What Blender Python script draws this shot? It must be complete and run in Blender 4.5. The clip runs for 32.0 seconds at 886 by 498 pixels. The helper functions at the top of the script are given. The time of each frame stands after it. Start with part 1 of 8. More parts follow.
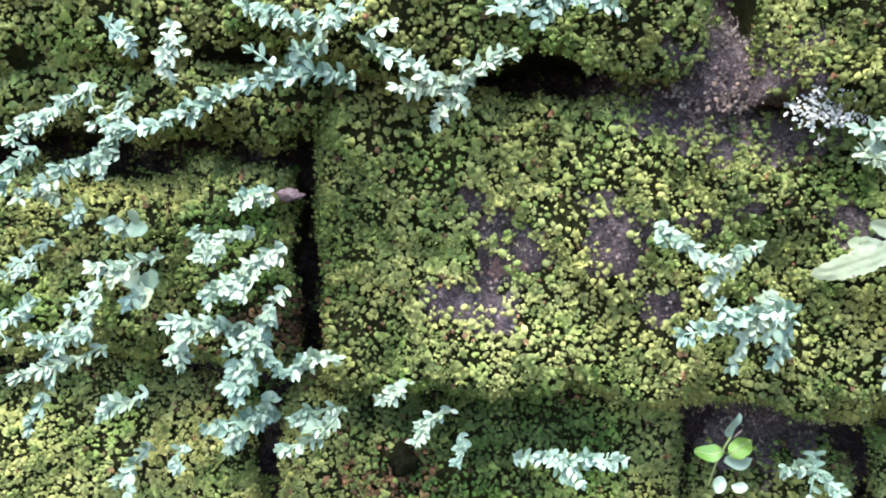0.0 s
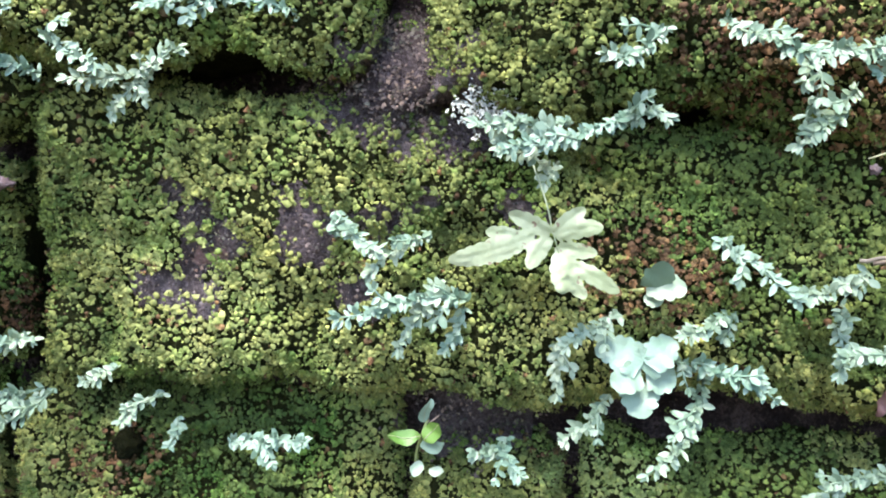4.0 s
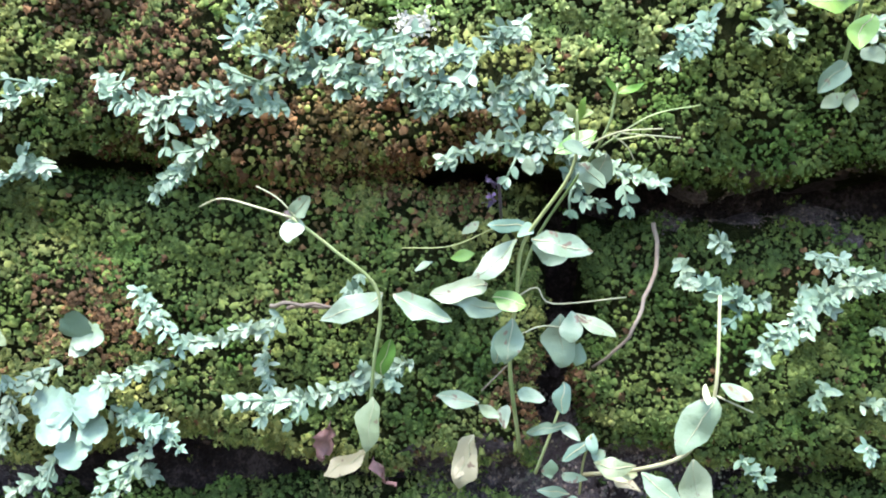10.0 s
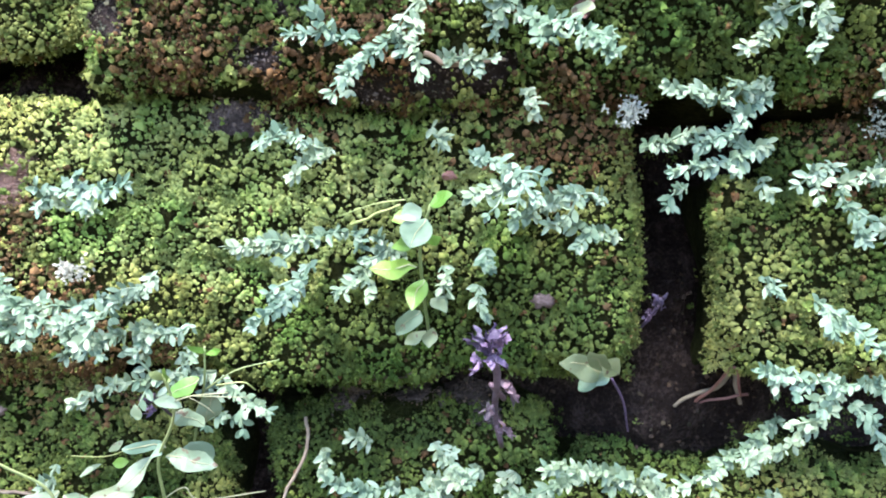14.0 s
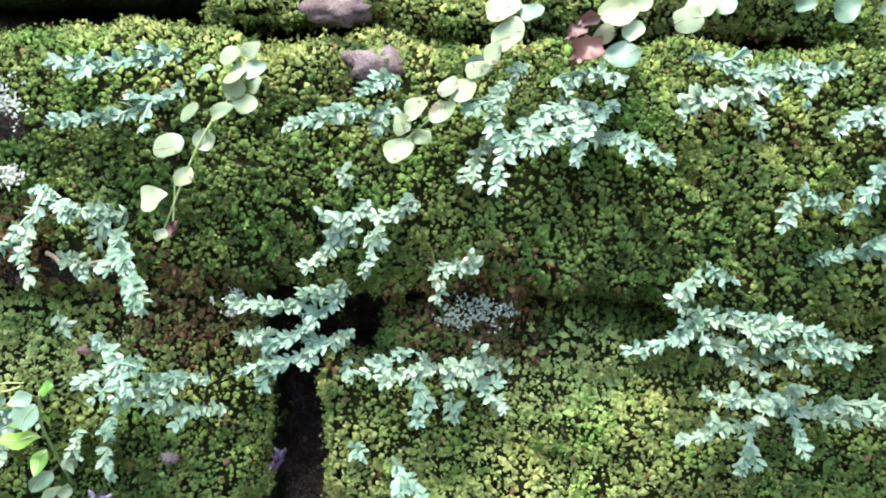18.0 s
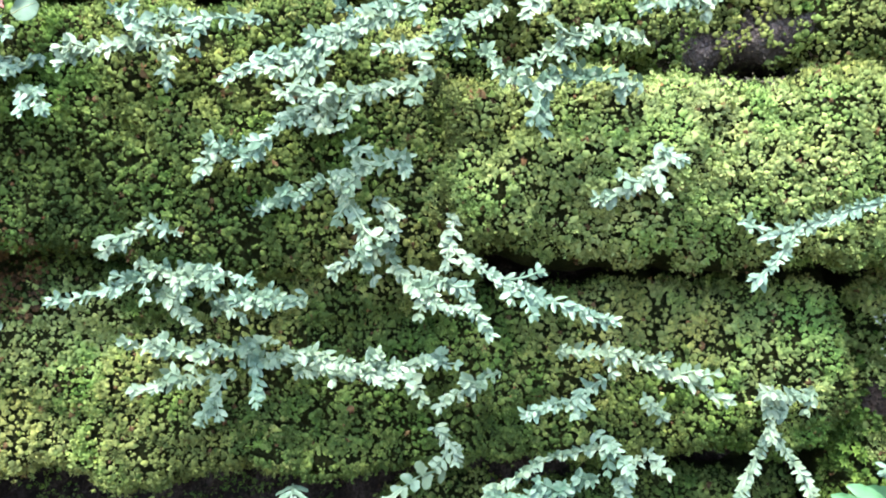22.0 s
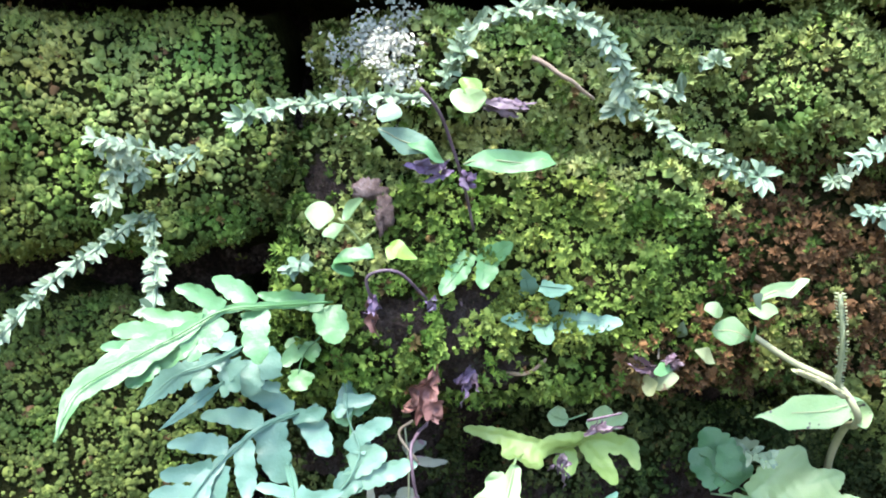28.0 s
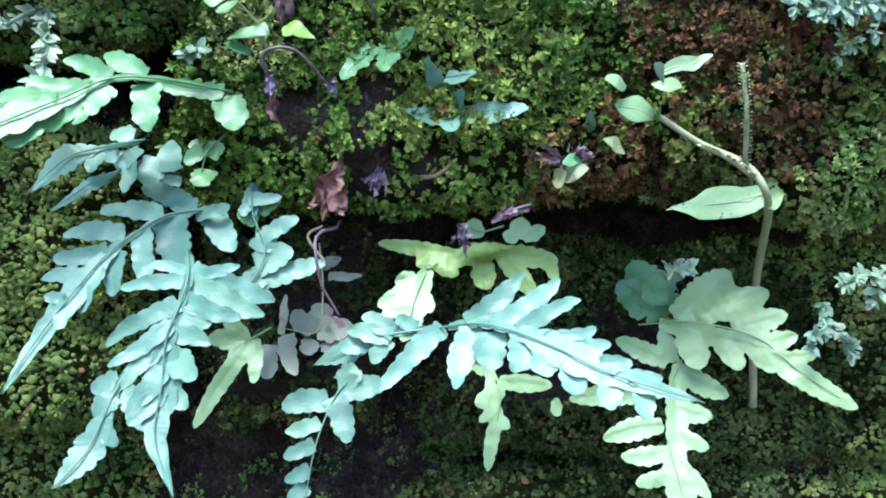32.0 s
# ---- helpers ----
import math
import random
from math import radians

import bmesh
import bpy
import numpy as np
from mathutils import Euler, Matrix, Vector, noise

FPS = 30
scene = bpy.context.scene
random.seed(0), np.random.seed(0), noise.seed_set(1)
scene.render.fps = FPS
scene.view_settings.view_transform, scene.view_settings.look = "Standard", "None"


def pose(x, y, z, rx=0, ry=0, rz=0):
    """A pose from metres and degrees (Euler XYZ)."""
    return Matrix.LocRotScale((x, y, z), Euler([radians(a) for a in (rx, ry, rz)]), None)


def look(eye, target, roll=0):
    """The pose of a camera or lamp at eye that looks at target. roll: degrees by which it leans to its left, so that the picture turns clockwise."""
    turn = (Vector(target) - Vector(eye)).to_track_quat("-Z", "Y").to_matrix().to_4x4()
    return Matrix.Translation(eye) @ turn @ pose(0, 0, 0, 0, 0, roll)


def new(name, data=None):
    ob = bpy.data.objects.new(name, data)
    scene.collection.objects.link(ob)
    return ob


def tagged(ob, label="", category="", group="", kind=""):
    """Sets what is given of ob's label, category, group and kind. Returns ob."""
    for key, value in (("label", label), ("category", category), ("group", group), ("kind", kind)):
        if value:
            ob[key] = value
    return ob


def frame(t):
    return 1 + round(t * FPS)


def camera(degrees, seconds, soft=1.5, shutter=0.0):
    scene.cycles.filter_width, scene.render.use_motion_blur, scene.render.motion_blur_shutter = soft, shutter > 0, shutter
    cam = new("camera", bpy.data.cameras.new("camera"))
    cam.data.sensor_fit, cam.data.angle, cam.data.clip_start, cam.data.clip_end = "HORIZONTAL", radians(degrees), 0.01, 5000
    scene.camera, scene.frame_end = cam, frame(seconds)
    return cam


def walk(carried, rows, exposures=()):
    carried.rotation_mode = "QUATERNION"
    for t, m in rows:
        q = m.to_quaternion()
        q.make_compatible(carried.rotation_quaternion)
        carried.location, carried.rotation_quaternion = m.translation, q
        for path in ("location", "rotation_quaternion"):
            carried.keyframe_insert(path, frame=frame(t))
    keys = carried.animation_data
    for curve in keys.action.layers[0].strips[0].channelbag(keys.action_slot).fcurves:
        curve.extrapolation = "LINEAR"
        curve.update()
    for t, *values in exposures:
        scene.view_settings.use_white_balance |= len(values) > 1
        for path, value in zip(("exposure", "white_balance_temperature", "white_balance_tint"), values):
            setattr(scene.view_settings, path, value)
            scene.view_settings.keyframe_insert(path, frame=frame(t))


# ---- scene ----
cam = camera(55.99, 32.0, soft=1.9)

PATH = [
    (0, (0.20629, -0.13667, 0.01405), (0.15551, 0.35563, -0.05711), 0.31),
    (0.5, (0.21319, -0.13720, 0.01427), (0.15975, 0.35470, -0.05768), 0.40),
    (1, (0.21935, -0.13772, 0.01452), (0.16472, 0.35395, -0.05808), 0.43),
    (1.5, (0.22491, -0.13864, 0.01424), (0.17538, 0.35365, -0.05785), 0.71),
    (2, (0.23045, -0.13941, 0.01348), (0.18530, 0.35364, -0.05623), 0.94),
    (2.5, (0.23832, -0.13976, 0.01288), (0.19417, 0.35370, -0.05456), 1.08),
    (3, (0.24609, -0.13949, 0.01224), (0.20019, 0.35408, -0.05316), 1.11),
    (3.5, (0.25409, -0.13907, 0.01178), (0.20790, 0.35464, -0.05241), 1.20),
    (5.5, (0.28075, -0.13847, 0.00143), (0.24250, 0.35901, -0.03098), 1.48),
    (6, (0.28816, -0.13718, 0.00046), (0.25232, 0.36065, -0.02925), 1.59),
    (6.5, (0.29727, -0.13597, -0.00069), (0.26164, 0.36207, -0.02692), 1.50),
    (7, (0.30675, -0.13502, -0.00116), (0.26710, 0.36283, -0.02497), 1.37),
    (7.5, (0.31690, -0.13371, -0.00047), (0.27400, 0.36389, -0.02403), 1.08),
    (8, (0.32504, -0.13280, 0.00130), (0.28138, 0.36460, -0.02492), 0.77),
    (8.5, (0.33313, -0.13204, 0.00425), (0.29256, 0.36533, -0.02694), 0.45),
    (9, (0.34024, -0.13143, 0.00663), (0.30256, 0.36604, -0.02659), 0.23),
    (9.5, (0.34817, -0.13162, 0.00918), (0.31440, 0.36614, -0.02389), 0.06),
    (10, (0.35688, -0.13172, 0.01229), (0.32154, 0.36585, -0.02202), -0.02),
    (10.5, (0.36592, -0.13290, 0.01594), (0.33138, 0.36469, -0.01889), -0.18),
    (11, (0.37331, -0.13433, 0.02095), (0.34060, 0.36297, -0.01942), -0.32),
    (11.5, (0.38131, -0.13542, 0.02724), (0.35039, 0.36139, -0.01990), -0.45),
    (12, (0.38844, -0.13708, 0.03360), (0.35859, 0.35909, -0.02048), -0.57),
    (12.5, (0.39763, -0.13929, 0.03935), (0.36497, 0.35666, -0.01512), -0.65),
    (13, (0.40616, -0.14206, 0.04366), (0.36968, 0.35405, -0.00673), -0.72),
    (13.5, (0.41460, -0.14484, 0.04906), (0.37664, 0.35149, 0.00200), -0.84),
    (14, (0.42086, -0.14747, 0.05495), (0.38528, 0.34900, 0.00758), -0.84),
    (14.5, (0.42736, -0.14990, 0.06466), (0.39625, 0.34580, 0.00710), -0.89),
    (16.5, (0.44892, -0.16067, 0.08415), (0.44906, 0.33678, 0.03375), -0.08),
    (17, (0.45565, -0.16258, 0.08787), (0.46480, 0.33460, 0.03558), 0.22),
    (17.5, (0.46702, -0.16426, 0.09107), (0.48085, 0.33261, 0.03686), 0.44),
    (18, (0.48141, -0.16535, 0.09097), (0.48675, 0.33219, 0.04175), 0.48),
    (18.5, (0.49995, -0.16629, 0.08931), (0.49766, 0.33186, 0.04637), 0.28),
    (19, (0.51564, -0.16694, 0.08763), (0.50680, 0.33140, 0.04794), 0.06),
    (19.5, (0.52915, -0.16718, 0.08699), (0.52446, 0.33113, 0.04612), -0.08),
    (20, (0.54186, -0.16702, 0.08619), (0.53653, 0.33119, 0.04422), -0.22),
    (20.5, (0.55461, -0.16695, 0.08520), (0.55174, 0.33113, 0.04155), -0.37),
    (21, (0.56626, -0.16682, 0.08379), (0.56271, 0.33123, 0.03986), -0.51),
    (21.5, (0.57969, -0.16692, 0.08320), (0.57465, 0.33074, 0.03518), -0.63),
    (22, (0.59303, -0.16660, 0.08304), (0.58208, 0.33040, 0.02942), -0.77),
    (22.5, (0.60546, -0.16551, 0.08184), (0.59470, 0.33113, 0.02498), -0.98),
    (23, (0.61745, -0.16346, 0.07959), (0.60206, 0.33296, 0.02194), -1.23),
    (23.5, (0.63038, -0.16059, 0.07603), (0.61012, 0.33572, 0.01890), -1.35),
    (24, (0.63989, -0.15732, 0.07244), (0.61846, 0.33901, 0.01595), -1.39),
    (24.5, (0.64934, -0.15310, 0.06785), (0.62879, 0.34334, 0.01200), -1.37),
    (25, (0.65837, -0.14880, 0.06371), (0.63464, 0.34743, 0.00716), -1.48),
    (25.5, (0.66743, -0.14352, 0.05835), (0.64267, 0.35264, 0.00167), -1.54),
    (27.5, (0.69578, -0.12304, 0.03669), (0.68392, 0.37420, -0.01447), 0.94),
    (28, (0.70354, -0.11840, 0.03392), (0.69118, 0.37868, -0.01856), 0.63),
    (28.5, (0.71194, -0.11303, 0.03087), (0.69919, 0.38406, -0.02141), 0.44),
    (29, (0.71816, -0.10970, 0.02905), (0.70754, 0.38709, -0.02653), 0.41),
    (29.5, (0.72347, -0.10752, 0.02639), (0.71217, 0.38878, -0.03320), 0.34),
    (30, (0.72593, -0.10830, 0.02235), (0.71386, 0.38795, -0.03762), 0.15),
    (30.5, (0.72613, -0.11057, 0.01590), (0.71478, 0.38617, -0.04001), -0.14),
    (31, (0.72547, -0.11353, 0.01204), (0.70974, 0.38290, -0.04551), -0.42),
    (31.5, (0.72168, -0.11665, 0.00665), (0.70908, 0.38049, -0.04531), -0.53),
    (32, (0.71607, -0.11947, 0.00055), (0.70976, 0.37869, -0.04176), -0.53),
]
EXPOSURES = [(0, 2.56, 6250, 27), (1.5, 2.50, 6380, 25), (4, 2.48, 6350, 25), (9, 2.53, 6150, 22), (13, 2.59, 6300, 23), (18, 2.49, 6450, 15), (23, 2.49, 6450, 15), (26.5, 2.52, 6420, 22), (30, 2.48, 6320, 13), (31, 2.18, 6050, 14), (32, 2.08, 5750, 15)]
walk(cam, [(t, look(eye, target, roll)) for t, eye, target, roll in PATH], EXPOSURES)

# ---- world and light ----
world = bpy.data.worlds.new("sky")
scene.world = world
world.use_nodes = True
wn = world.node_tree
sky = wn.nodes.new("ShaderNodeTexSky")
sky.sky_type = "NISHITA"
sky.sun_disc = False
sky.sun_elevation, sky.sun_rotation = radians(66), radians(195)
wn.links.new(sky.outputs["Color"], wn.nodes["Background"].inputs["Color"])
wn.nodes["Background"].inputs["Strength"].default_value = 0.15
sun = new("sun", bpy.data.lights.new("sun", "SUN"))
sun.data.energy, sun.data.angle, sun.data.color = 2.75, radians(24), (1.0, 0.97, 0.92)
sun.matrix_world = look((-0.32, -1.0, 2.35), (0, 0, 0))


# ---- materials ----
def material(name, build):
    m = bpy.data.materials.new(name)
    m.use_nodes = True
    nt = m.node_tree
    bsdf = nt.nodes["Principled BSDF"]

    def node(kind, **values):
        n = nt.nodes.new(kind)
        for key, value in values.items():
            n.inputs[key].default_value = value
        return n

    build(nt, bsdf, node)
    return m


def ramp(nt, source, stops):
    r = nt.nodes.new("ShaderNodeValToRGB")
    e = r.color_ramp.elements
    while len(e) < len(stops):
        e.new(0.5)
    for k, (at, colour) in zip(e, stops):
        k.position, k.color = at, (*colour, 1)
    nt.links.new(source, r.inputs["Fac"])
    return r.outputs["Color"]


def mixed(nt, fac, a, b, mode="MIX"):
    m = nt.nodes.new("ShaderNodeMix")
    m.data_type, m.blend_type = "RGBA", mode
    for plug, v in ((m.inputs[0], fac), (m.inputs[6], a), (m.inputs[7], b)):
        if isinstance(v, (int, float)):
            plug.default_value = v
        elif isinstance(v, tuple):
            plug.default_value = (*v, 1)
        else:
            nt.links.new(v, plug)
    return m.outputs[2]


def noise_at(nt, node, scale, detail=4.0, rough=0.6):
    c = nt.nodes.new("ShaderNodeNewGeometry")
    n = node("ShaderNodeTexNoise", Scale=scale, Detail=detail, Roughness=rough)
    nt.links.new(c.outputs["Position"], n.inputs["Vector"])
    return n.outputs["Fac"]


def bumped(nt, bsdf, node, height, strength, distance):
    b = node("ShaderNodeBump", Strength=strength, Distance=distance)
    nt.links.new(height, b.inputs["Height"])
    nt.links.new(b.outputs["Normal"], bsdf.inputs["Normal"])


def leafy(name, dark, light, rough=0.5, patchy=60.0, through_light=0.12, spots=None):
    """A leaf: two tones that drift over the plant, a lighter or darker one per piece, fine relief and a little light let through."""
    def build(nt, bsdf, node):
        g = nt.nodes.new("ShaderNodeNewGeometry")
        n = noise_at(nt, node, patchy)
        col = ramp(nt, n, [(0.3, dark), (0.7, light)])
        var = ramp(nt, g.outputs["Random Per Island"], [(0.0, (0.72, 0.78, 0.72)), (1.0, (1.2, 1.15, 1.1))])
        col = mixed(nt, 1.0, col, var, "MULTIPLY")
        own = nt.nodes.new("ShaderNodeObjectInfo")
        col = mixed(nt, 1.0, col, ramp(nt, own.outputs["Random"], [(0.0, (0.70, 0.78, 0.72)), (0.5, (1.0, 1.0, 1.0)), (1.0, (1.25, 1.15, 1.05))]), "MULTIPLY")
        if spots:
            s = ramp(nt, noise_at(nt, node, 480, 2), [(0.63, (0, 0, 0)), (0.68, (1, 1, 1))])
            col = mixed(nt, s, col, spots)
        nt.links.new(col, bsdf.inputs["Base Color"])
        bsdf.inputs["Roughness"].default_value = rough
        bumped(nt, bsdf, node, noise_at(nt, node, 1200, 3), 0.35, 0.0004)
        if through_light:
            tr = node("ShaderNodeBsdfTranslucent")
            nt.links.new(col, tr.inputs["Color"])
            mx = node("ShaderNodeMixShader", Fac=through_light)
            nt.links.new(bsdf.outputs[0], mx.inputs[1])
            nt.links.new(tr.outputs[0], mx.inputs[2])
            nt.links.new(mx.outputs[0], nt.nodes["Material Output"].inputs["Surface"])
    return material(name, build)


def mossy(name, stops, rough=0.75, spread=1.0):
    def build(nt, bsdf, node):
        g = nt.nodes.new("ShaderNodeNewGeometry")
        wide = noise_at(nt, node, 26, 3, 0.55)
        fine = noise_at(nt, node, 170, 3, 0.6)
        f = mixed(nt, 0.4, wide, fine)
        col = ramp(nt, f, stops)
        var = ramp(nt, g.outputs["Random Per Island"], [(0.0, (0.38, 0.46, 0.36)), (0.35, (0.84, 0.88, 0.82)), (0.75, (1.25, 1.22, 1.08)), (1.0, (1.90, 1.80, 1.42))])
        col = mixed(nt, spread, col, var, "MULTIPLY")
        drift = ramp(nt, noise_at(nt, node, 75, 4, 0.6), [(0.32, (0.80, 1.06, 0.78)), (0.5, (1.0, 1.0, 1.0)), (0.68, (1.07, 1.0, 0.88))])
        col = mixed(nt, 1.0, col, drift, "MULTIPLY")
        nt.links.new(col, bsdf.inputs["Base Color"])
        bsdf.inputs["Roughness"].default_value = rough
        bsdf.inputs["Specular IOR Level"].default_value = 0.08
    return material(name, build)


def earthy(name, stops, scale, rough=0.9, bump=0.8, dist=0.002):
    def build(nt, bsdf, node):
        n = noise_at(nt, node, scale, 8, 0.65)
        n2 = noise_at(nt, node, scale * 9, 6, 0.7)
        col = ramp(nt, mixed(nt, 0.35, n, n2), stops)
        nt.links.new(col, bsdf.inputs["Base Color"])
        bsdf.inputs["Roughness"].default_value = rough
        bsdf.inputs["Specular IOR Level"].default_value = 0.03
        bumped(nt, bsdf, node, n2, bump, dist)
    return material(name, build)


MOSS = mossy("moss_green", [(0.30, (0.045, 0.065, 0.022)), (0.45, (0.108, 0.138, 0.043)), (0.56, (0.182, 0.212, 0.070)), (0.72, (0.268, 0.288, 0.108))], spread=0.55)
MOSS_DARK = mossy("moss_deep_green", [(0.30, (0.025, 0.045, 0.014)), (0.5, (0.073, 0.113, 0.031)), (0.7, (0.161, 0.197, 0.060))], spread=0.60)
MOSS_LIME = mossy("moss_lime", [(0.30, (0.085, 0.132, 0.041)), (0.5, (0.178, 0.232, 0.082)), (0.7, (0.285, 0.318, 0.134))], spread=0.55)
MOSS_STAR = mossy("star_moss_green", [(0.30, (0.014, 0.028, 0.008)), (0.5, (0.066, 0.118, 0.026)), (0.7, (0.180, 0.245, 0.066))])
# Wet moss low behind the ferns, darkened to carry shade under the ledge.
MOSS_WET_SHADED = mossy("wet_shaded_moss", [(0.3, (0.010, 0.017, 0.007)), (0.5, (0.040, 0.058, 0.022)), (0.7, (0.130, 0.155, 0.070))])
MOSS_BROWN = mossy("moss_brown", [(0.30, (0.037, 0.022, 0.013)), (0.5, (0.098, 0.059, 0.032)), (0.7, (0.172, 0.111, 0.059))])
BRICK = earthy("old_brick", [(0.32, (0.004, 0.005, 0.002)), (0.48, (0.009, 0.011, 0.004)), (0.64, (0.024, 0.025, 0.012)), (0.8, (0.09, 0.068, 0.050))], 60, bump=1.0, dist=0.004)


def skin(name, felt, bare, red):
    """A brick's face under the moss: a dark green felt, near black for the shade between tufts, worn to bare brick in
    spots.
    """
    def build(nt, bsdf, node):
        n, n2 = noise_at(nt, node, 170, 8, 0.65), noise_at(nt, node, 1300, 6, 0.7)
        grain = mixed(nt, 0.45, n, n2)
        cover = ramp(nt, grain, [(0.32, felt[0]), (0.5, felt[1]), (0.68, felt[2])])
        stone = ramp(nt, grain, [(0.3, bare[0]), (0.5, bare[1]), (0.7, bare[2])])
        rust = ramp(nt, grain, [(0.3, red[0]), (0.5, red[1]), (0.7, red[2])])

        def mask(attribute, low):
            at = nt.nodes.new("ShaderNodeAttribute")
            at.attribute_name = attribute
            sum_up = nt.nodes.new("ShaderNodeMath")
            sum_up.operation = "MULTIPLY_ADD"
            nt.links.new(n, sum_up.inputs[0])
            sum_up.inputs[1].default_value = 1.6
            nt.links.new(at.outputs["Fac"], sum_up.inputs[2])
            return ramp(nt, sum_up.outputs[0], [(low, (0, 0, 0)), (low + 0.12, (1, 1, 1))])

        col = mixed(nt, mask("worn", 0.72), cover, mixed(nt, mask("reddish", 0.82), stone, rust))
        nt.links.new(col, bsdf.inputs["Base Color"])
        bsdf.inputs["Roughness"].default_value = 0.92
        bsdf.inputs["Specular IOR Level"].default_value = 0.04
        bumped(nt, bsdf, node, mixed(nt, 0.5, noise_at(nt, node, 420, 6, 0.7), grain), 1.0, 0.006)
    return material(name, build)


RUST = ((0.110, 0.068, 0.058), (0.235, 0.155, 0.130), (0.40, 0.29, 0.25))
# Felt colours carry the shade between tufts: near black under the moss.
SHADED_FELT = ((0.006, 0.008, 0.003), (0.018, 0.023, 0.007), (0.046, 0.051, 0.018))
PALE_SOIL = ((0.012, 0.010, 0.010), (0.062, 0.052, 0.050), (0.18, 0.155, 0.150))
SKIN = skin("mossy_worn_brick", SHADED_FELT, ((0.020, 0.017, 0.016), (0.088, 0.074, 0.070), (0.25, 0.215, 0.205)), RUST)
SKIN_DARK = skin("mossy_dark_brick", SHADED_FELT, ((0.014, 0.011, 0.010), (0.042, 0.034, 0.030), (0.10, 0.080, 0.070)), RUST)
MORTAR = skin("dark_soil_mortar", ((0.006, 0.005, 0.005), (0.024, 0.019, 0.017), (0.09, 0.072, 0.064)), PALE_SOIL, RUST)
SOIL = mossy("grey_brown_soil", [(0.3, (0.040, 0.033, 0.032)), (0.5, (0.098, 0.082, 0.079)), (0.7, (0.20, 0.170, 0.165))], 0.95)
SPOTTED = leafy("spotted_leaf", (0.11, 0.22, 0.10), (0.21, 0.33, 0.17), 0.5, patchy=60, spots=(0.03, 0.02, 0.03))
CLAY = mossy("pinkish_clay_soil", [(0.3, (0.09, 0.055, 0.048)), (0.5, (0.18, 0.118, 0.100)), (0.7, (0.30, 0.21, 0.18))], 0.95)
LICHEN = leafy("pale_lichen", (0.16, 0.185, 0.155), (0.36, 0.39, 0.345), 0.7, patchy=200, through_light=0.0)
STONE = earthy("bare_stone", [(0.3, (0.06, 0.045, 0.045)), (0.5, (0.17, 0.13, 0.12)), (0.7, (0.36, 0.31, 0.30))], 200)
# Darker soil for crumbs: brown earth, with the joints' shade put into its colour.
SOIL_DARK = mossy("dark_shaded_soil", [(0.3, (0.010, 0.008, 0.008)), (0.5, (0.026, 0.020, 0.018)), (0.7, (0.055, 0.044, 0.040))], 0.9)
EARTH = earthy("ground_soil", [(0.3, (0.03, 0.022, 0.015)), (0.6, (0.07, 0.055, 0.035))], 6)
MINT = leafy("mint_leaf", (0.088, 0.170, 0.110), (0.198, 0.278, 0.192), 0.5, patchy=45)
MINT_BLUE = leafy("blue_mint_leaf", (0.085, 0.172, 0.120), (0.182, 0.280, 0.204), 0.5, patchy=45)
PALE = leafy("pale_leaf", (0.190, 0.255, 0.130), (0.285, 0.340, 0.215), 0.5, patchy=70, spots=(0.13, 0.10, 0.06), through_light=0.25)
HERB = leafy("herb_leaf", (0.100, 0.176, 0.105), (0.205, 0.280, 0.185), 0.5, patchy=60, spots=(0.13, 0.10, 0.06))
FRESH = leafy("fresh_leaf", (0.063, 0.180, 0.023), (0.153, 0.288, 0.054), 0.45, patchy=60)
YELLOW = leafy("yellowing_leaf", (0.220, 0.205, 0.110), (0.330, 0.310, 0.205), 0.55, patchy=80, spots=(0.13, 0.10, 0.06))
FERN = leafy("fern_leaf", (0.066, 0.200, 0.080), (0.135, 0.310, 0.140), 0.42, patchy=40, through_light=0.25)
FERN_BLUE = leafy("blue_fern_leaf", (0.084, 0.194, 0.146), (0.150, 0.304, 0.240), 0.45, patchy=40, through_light=0.25)
FERN_LIME = leafy("lime_fern_leaf", (0.19, 0.32, 0.070), (0.33, 0.45, 0.17), 0.45, patchy=40, through_light=0.25)
FERN_PALE = leafy("pale_fern_leaf", (0.168, 0.305, 0.148), (0.275, 0.415, 0.222), 0.45, patchy=40, through_light=0.25)
FADED = leafy("fading_fern_leaf", (0.10, 0.13, 0.10), (0.20, 0.23, 0.19), 0.55, patchy=90, spots=(0.16, 0.10, 0.12))
DRY = leafy("dry_leaf", (0.09, 0.036, 0.034), (0.23, 0.13, 0.115), 0.7, patchy=120, through_light=0.05)
BLACKENED = leafy("withered_leaf", (0.035, 0.025, 0.035), (0.14, 0.10, 0.14), 0.55, patchy=200, through_light=0.0)
PURPLE = leafy("withered_purple", (0.022, 0.016, 0.040), (0.13, 0.095, 0.185), 0.6, patchy=260, through_light=0.0)
STEM = leafy("green_stem", (0.14, 0.22, 0.07), (0.28, 0.34, 0.15), 0.5, patchy=90, through_light=0.0)
STEM_PALE = leafy("pale_stem", (0.19, 0.22, 0.12), (0.31, 0.33, 0.21), 0.6, patchy=90, through_light=0.0)
TWIG = leafy("brown_twig", (0.11, 0.085, 0.065), (0.28, 0.23, 0.18), 0.8, patchy=160, through_light=0.0)


# ---- mesh helpers ----
def mesh_of(name, verts, faces, mat, smooth=True):
    me = bpy.data.meshes.new(name)
    me.from_pydata([tuple(v) for v in verts], [], [tuple(f) for f in faces])
    me.materials.append(mat)
    if smooth:
        me.polygons.foreach_set("use_smooth", [True] * len(me.polygons))
    me.update()
    return me


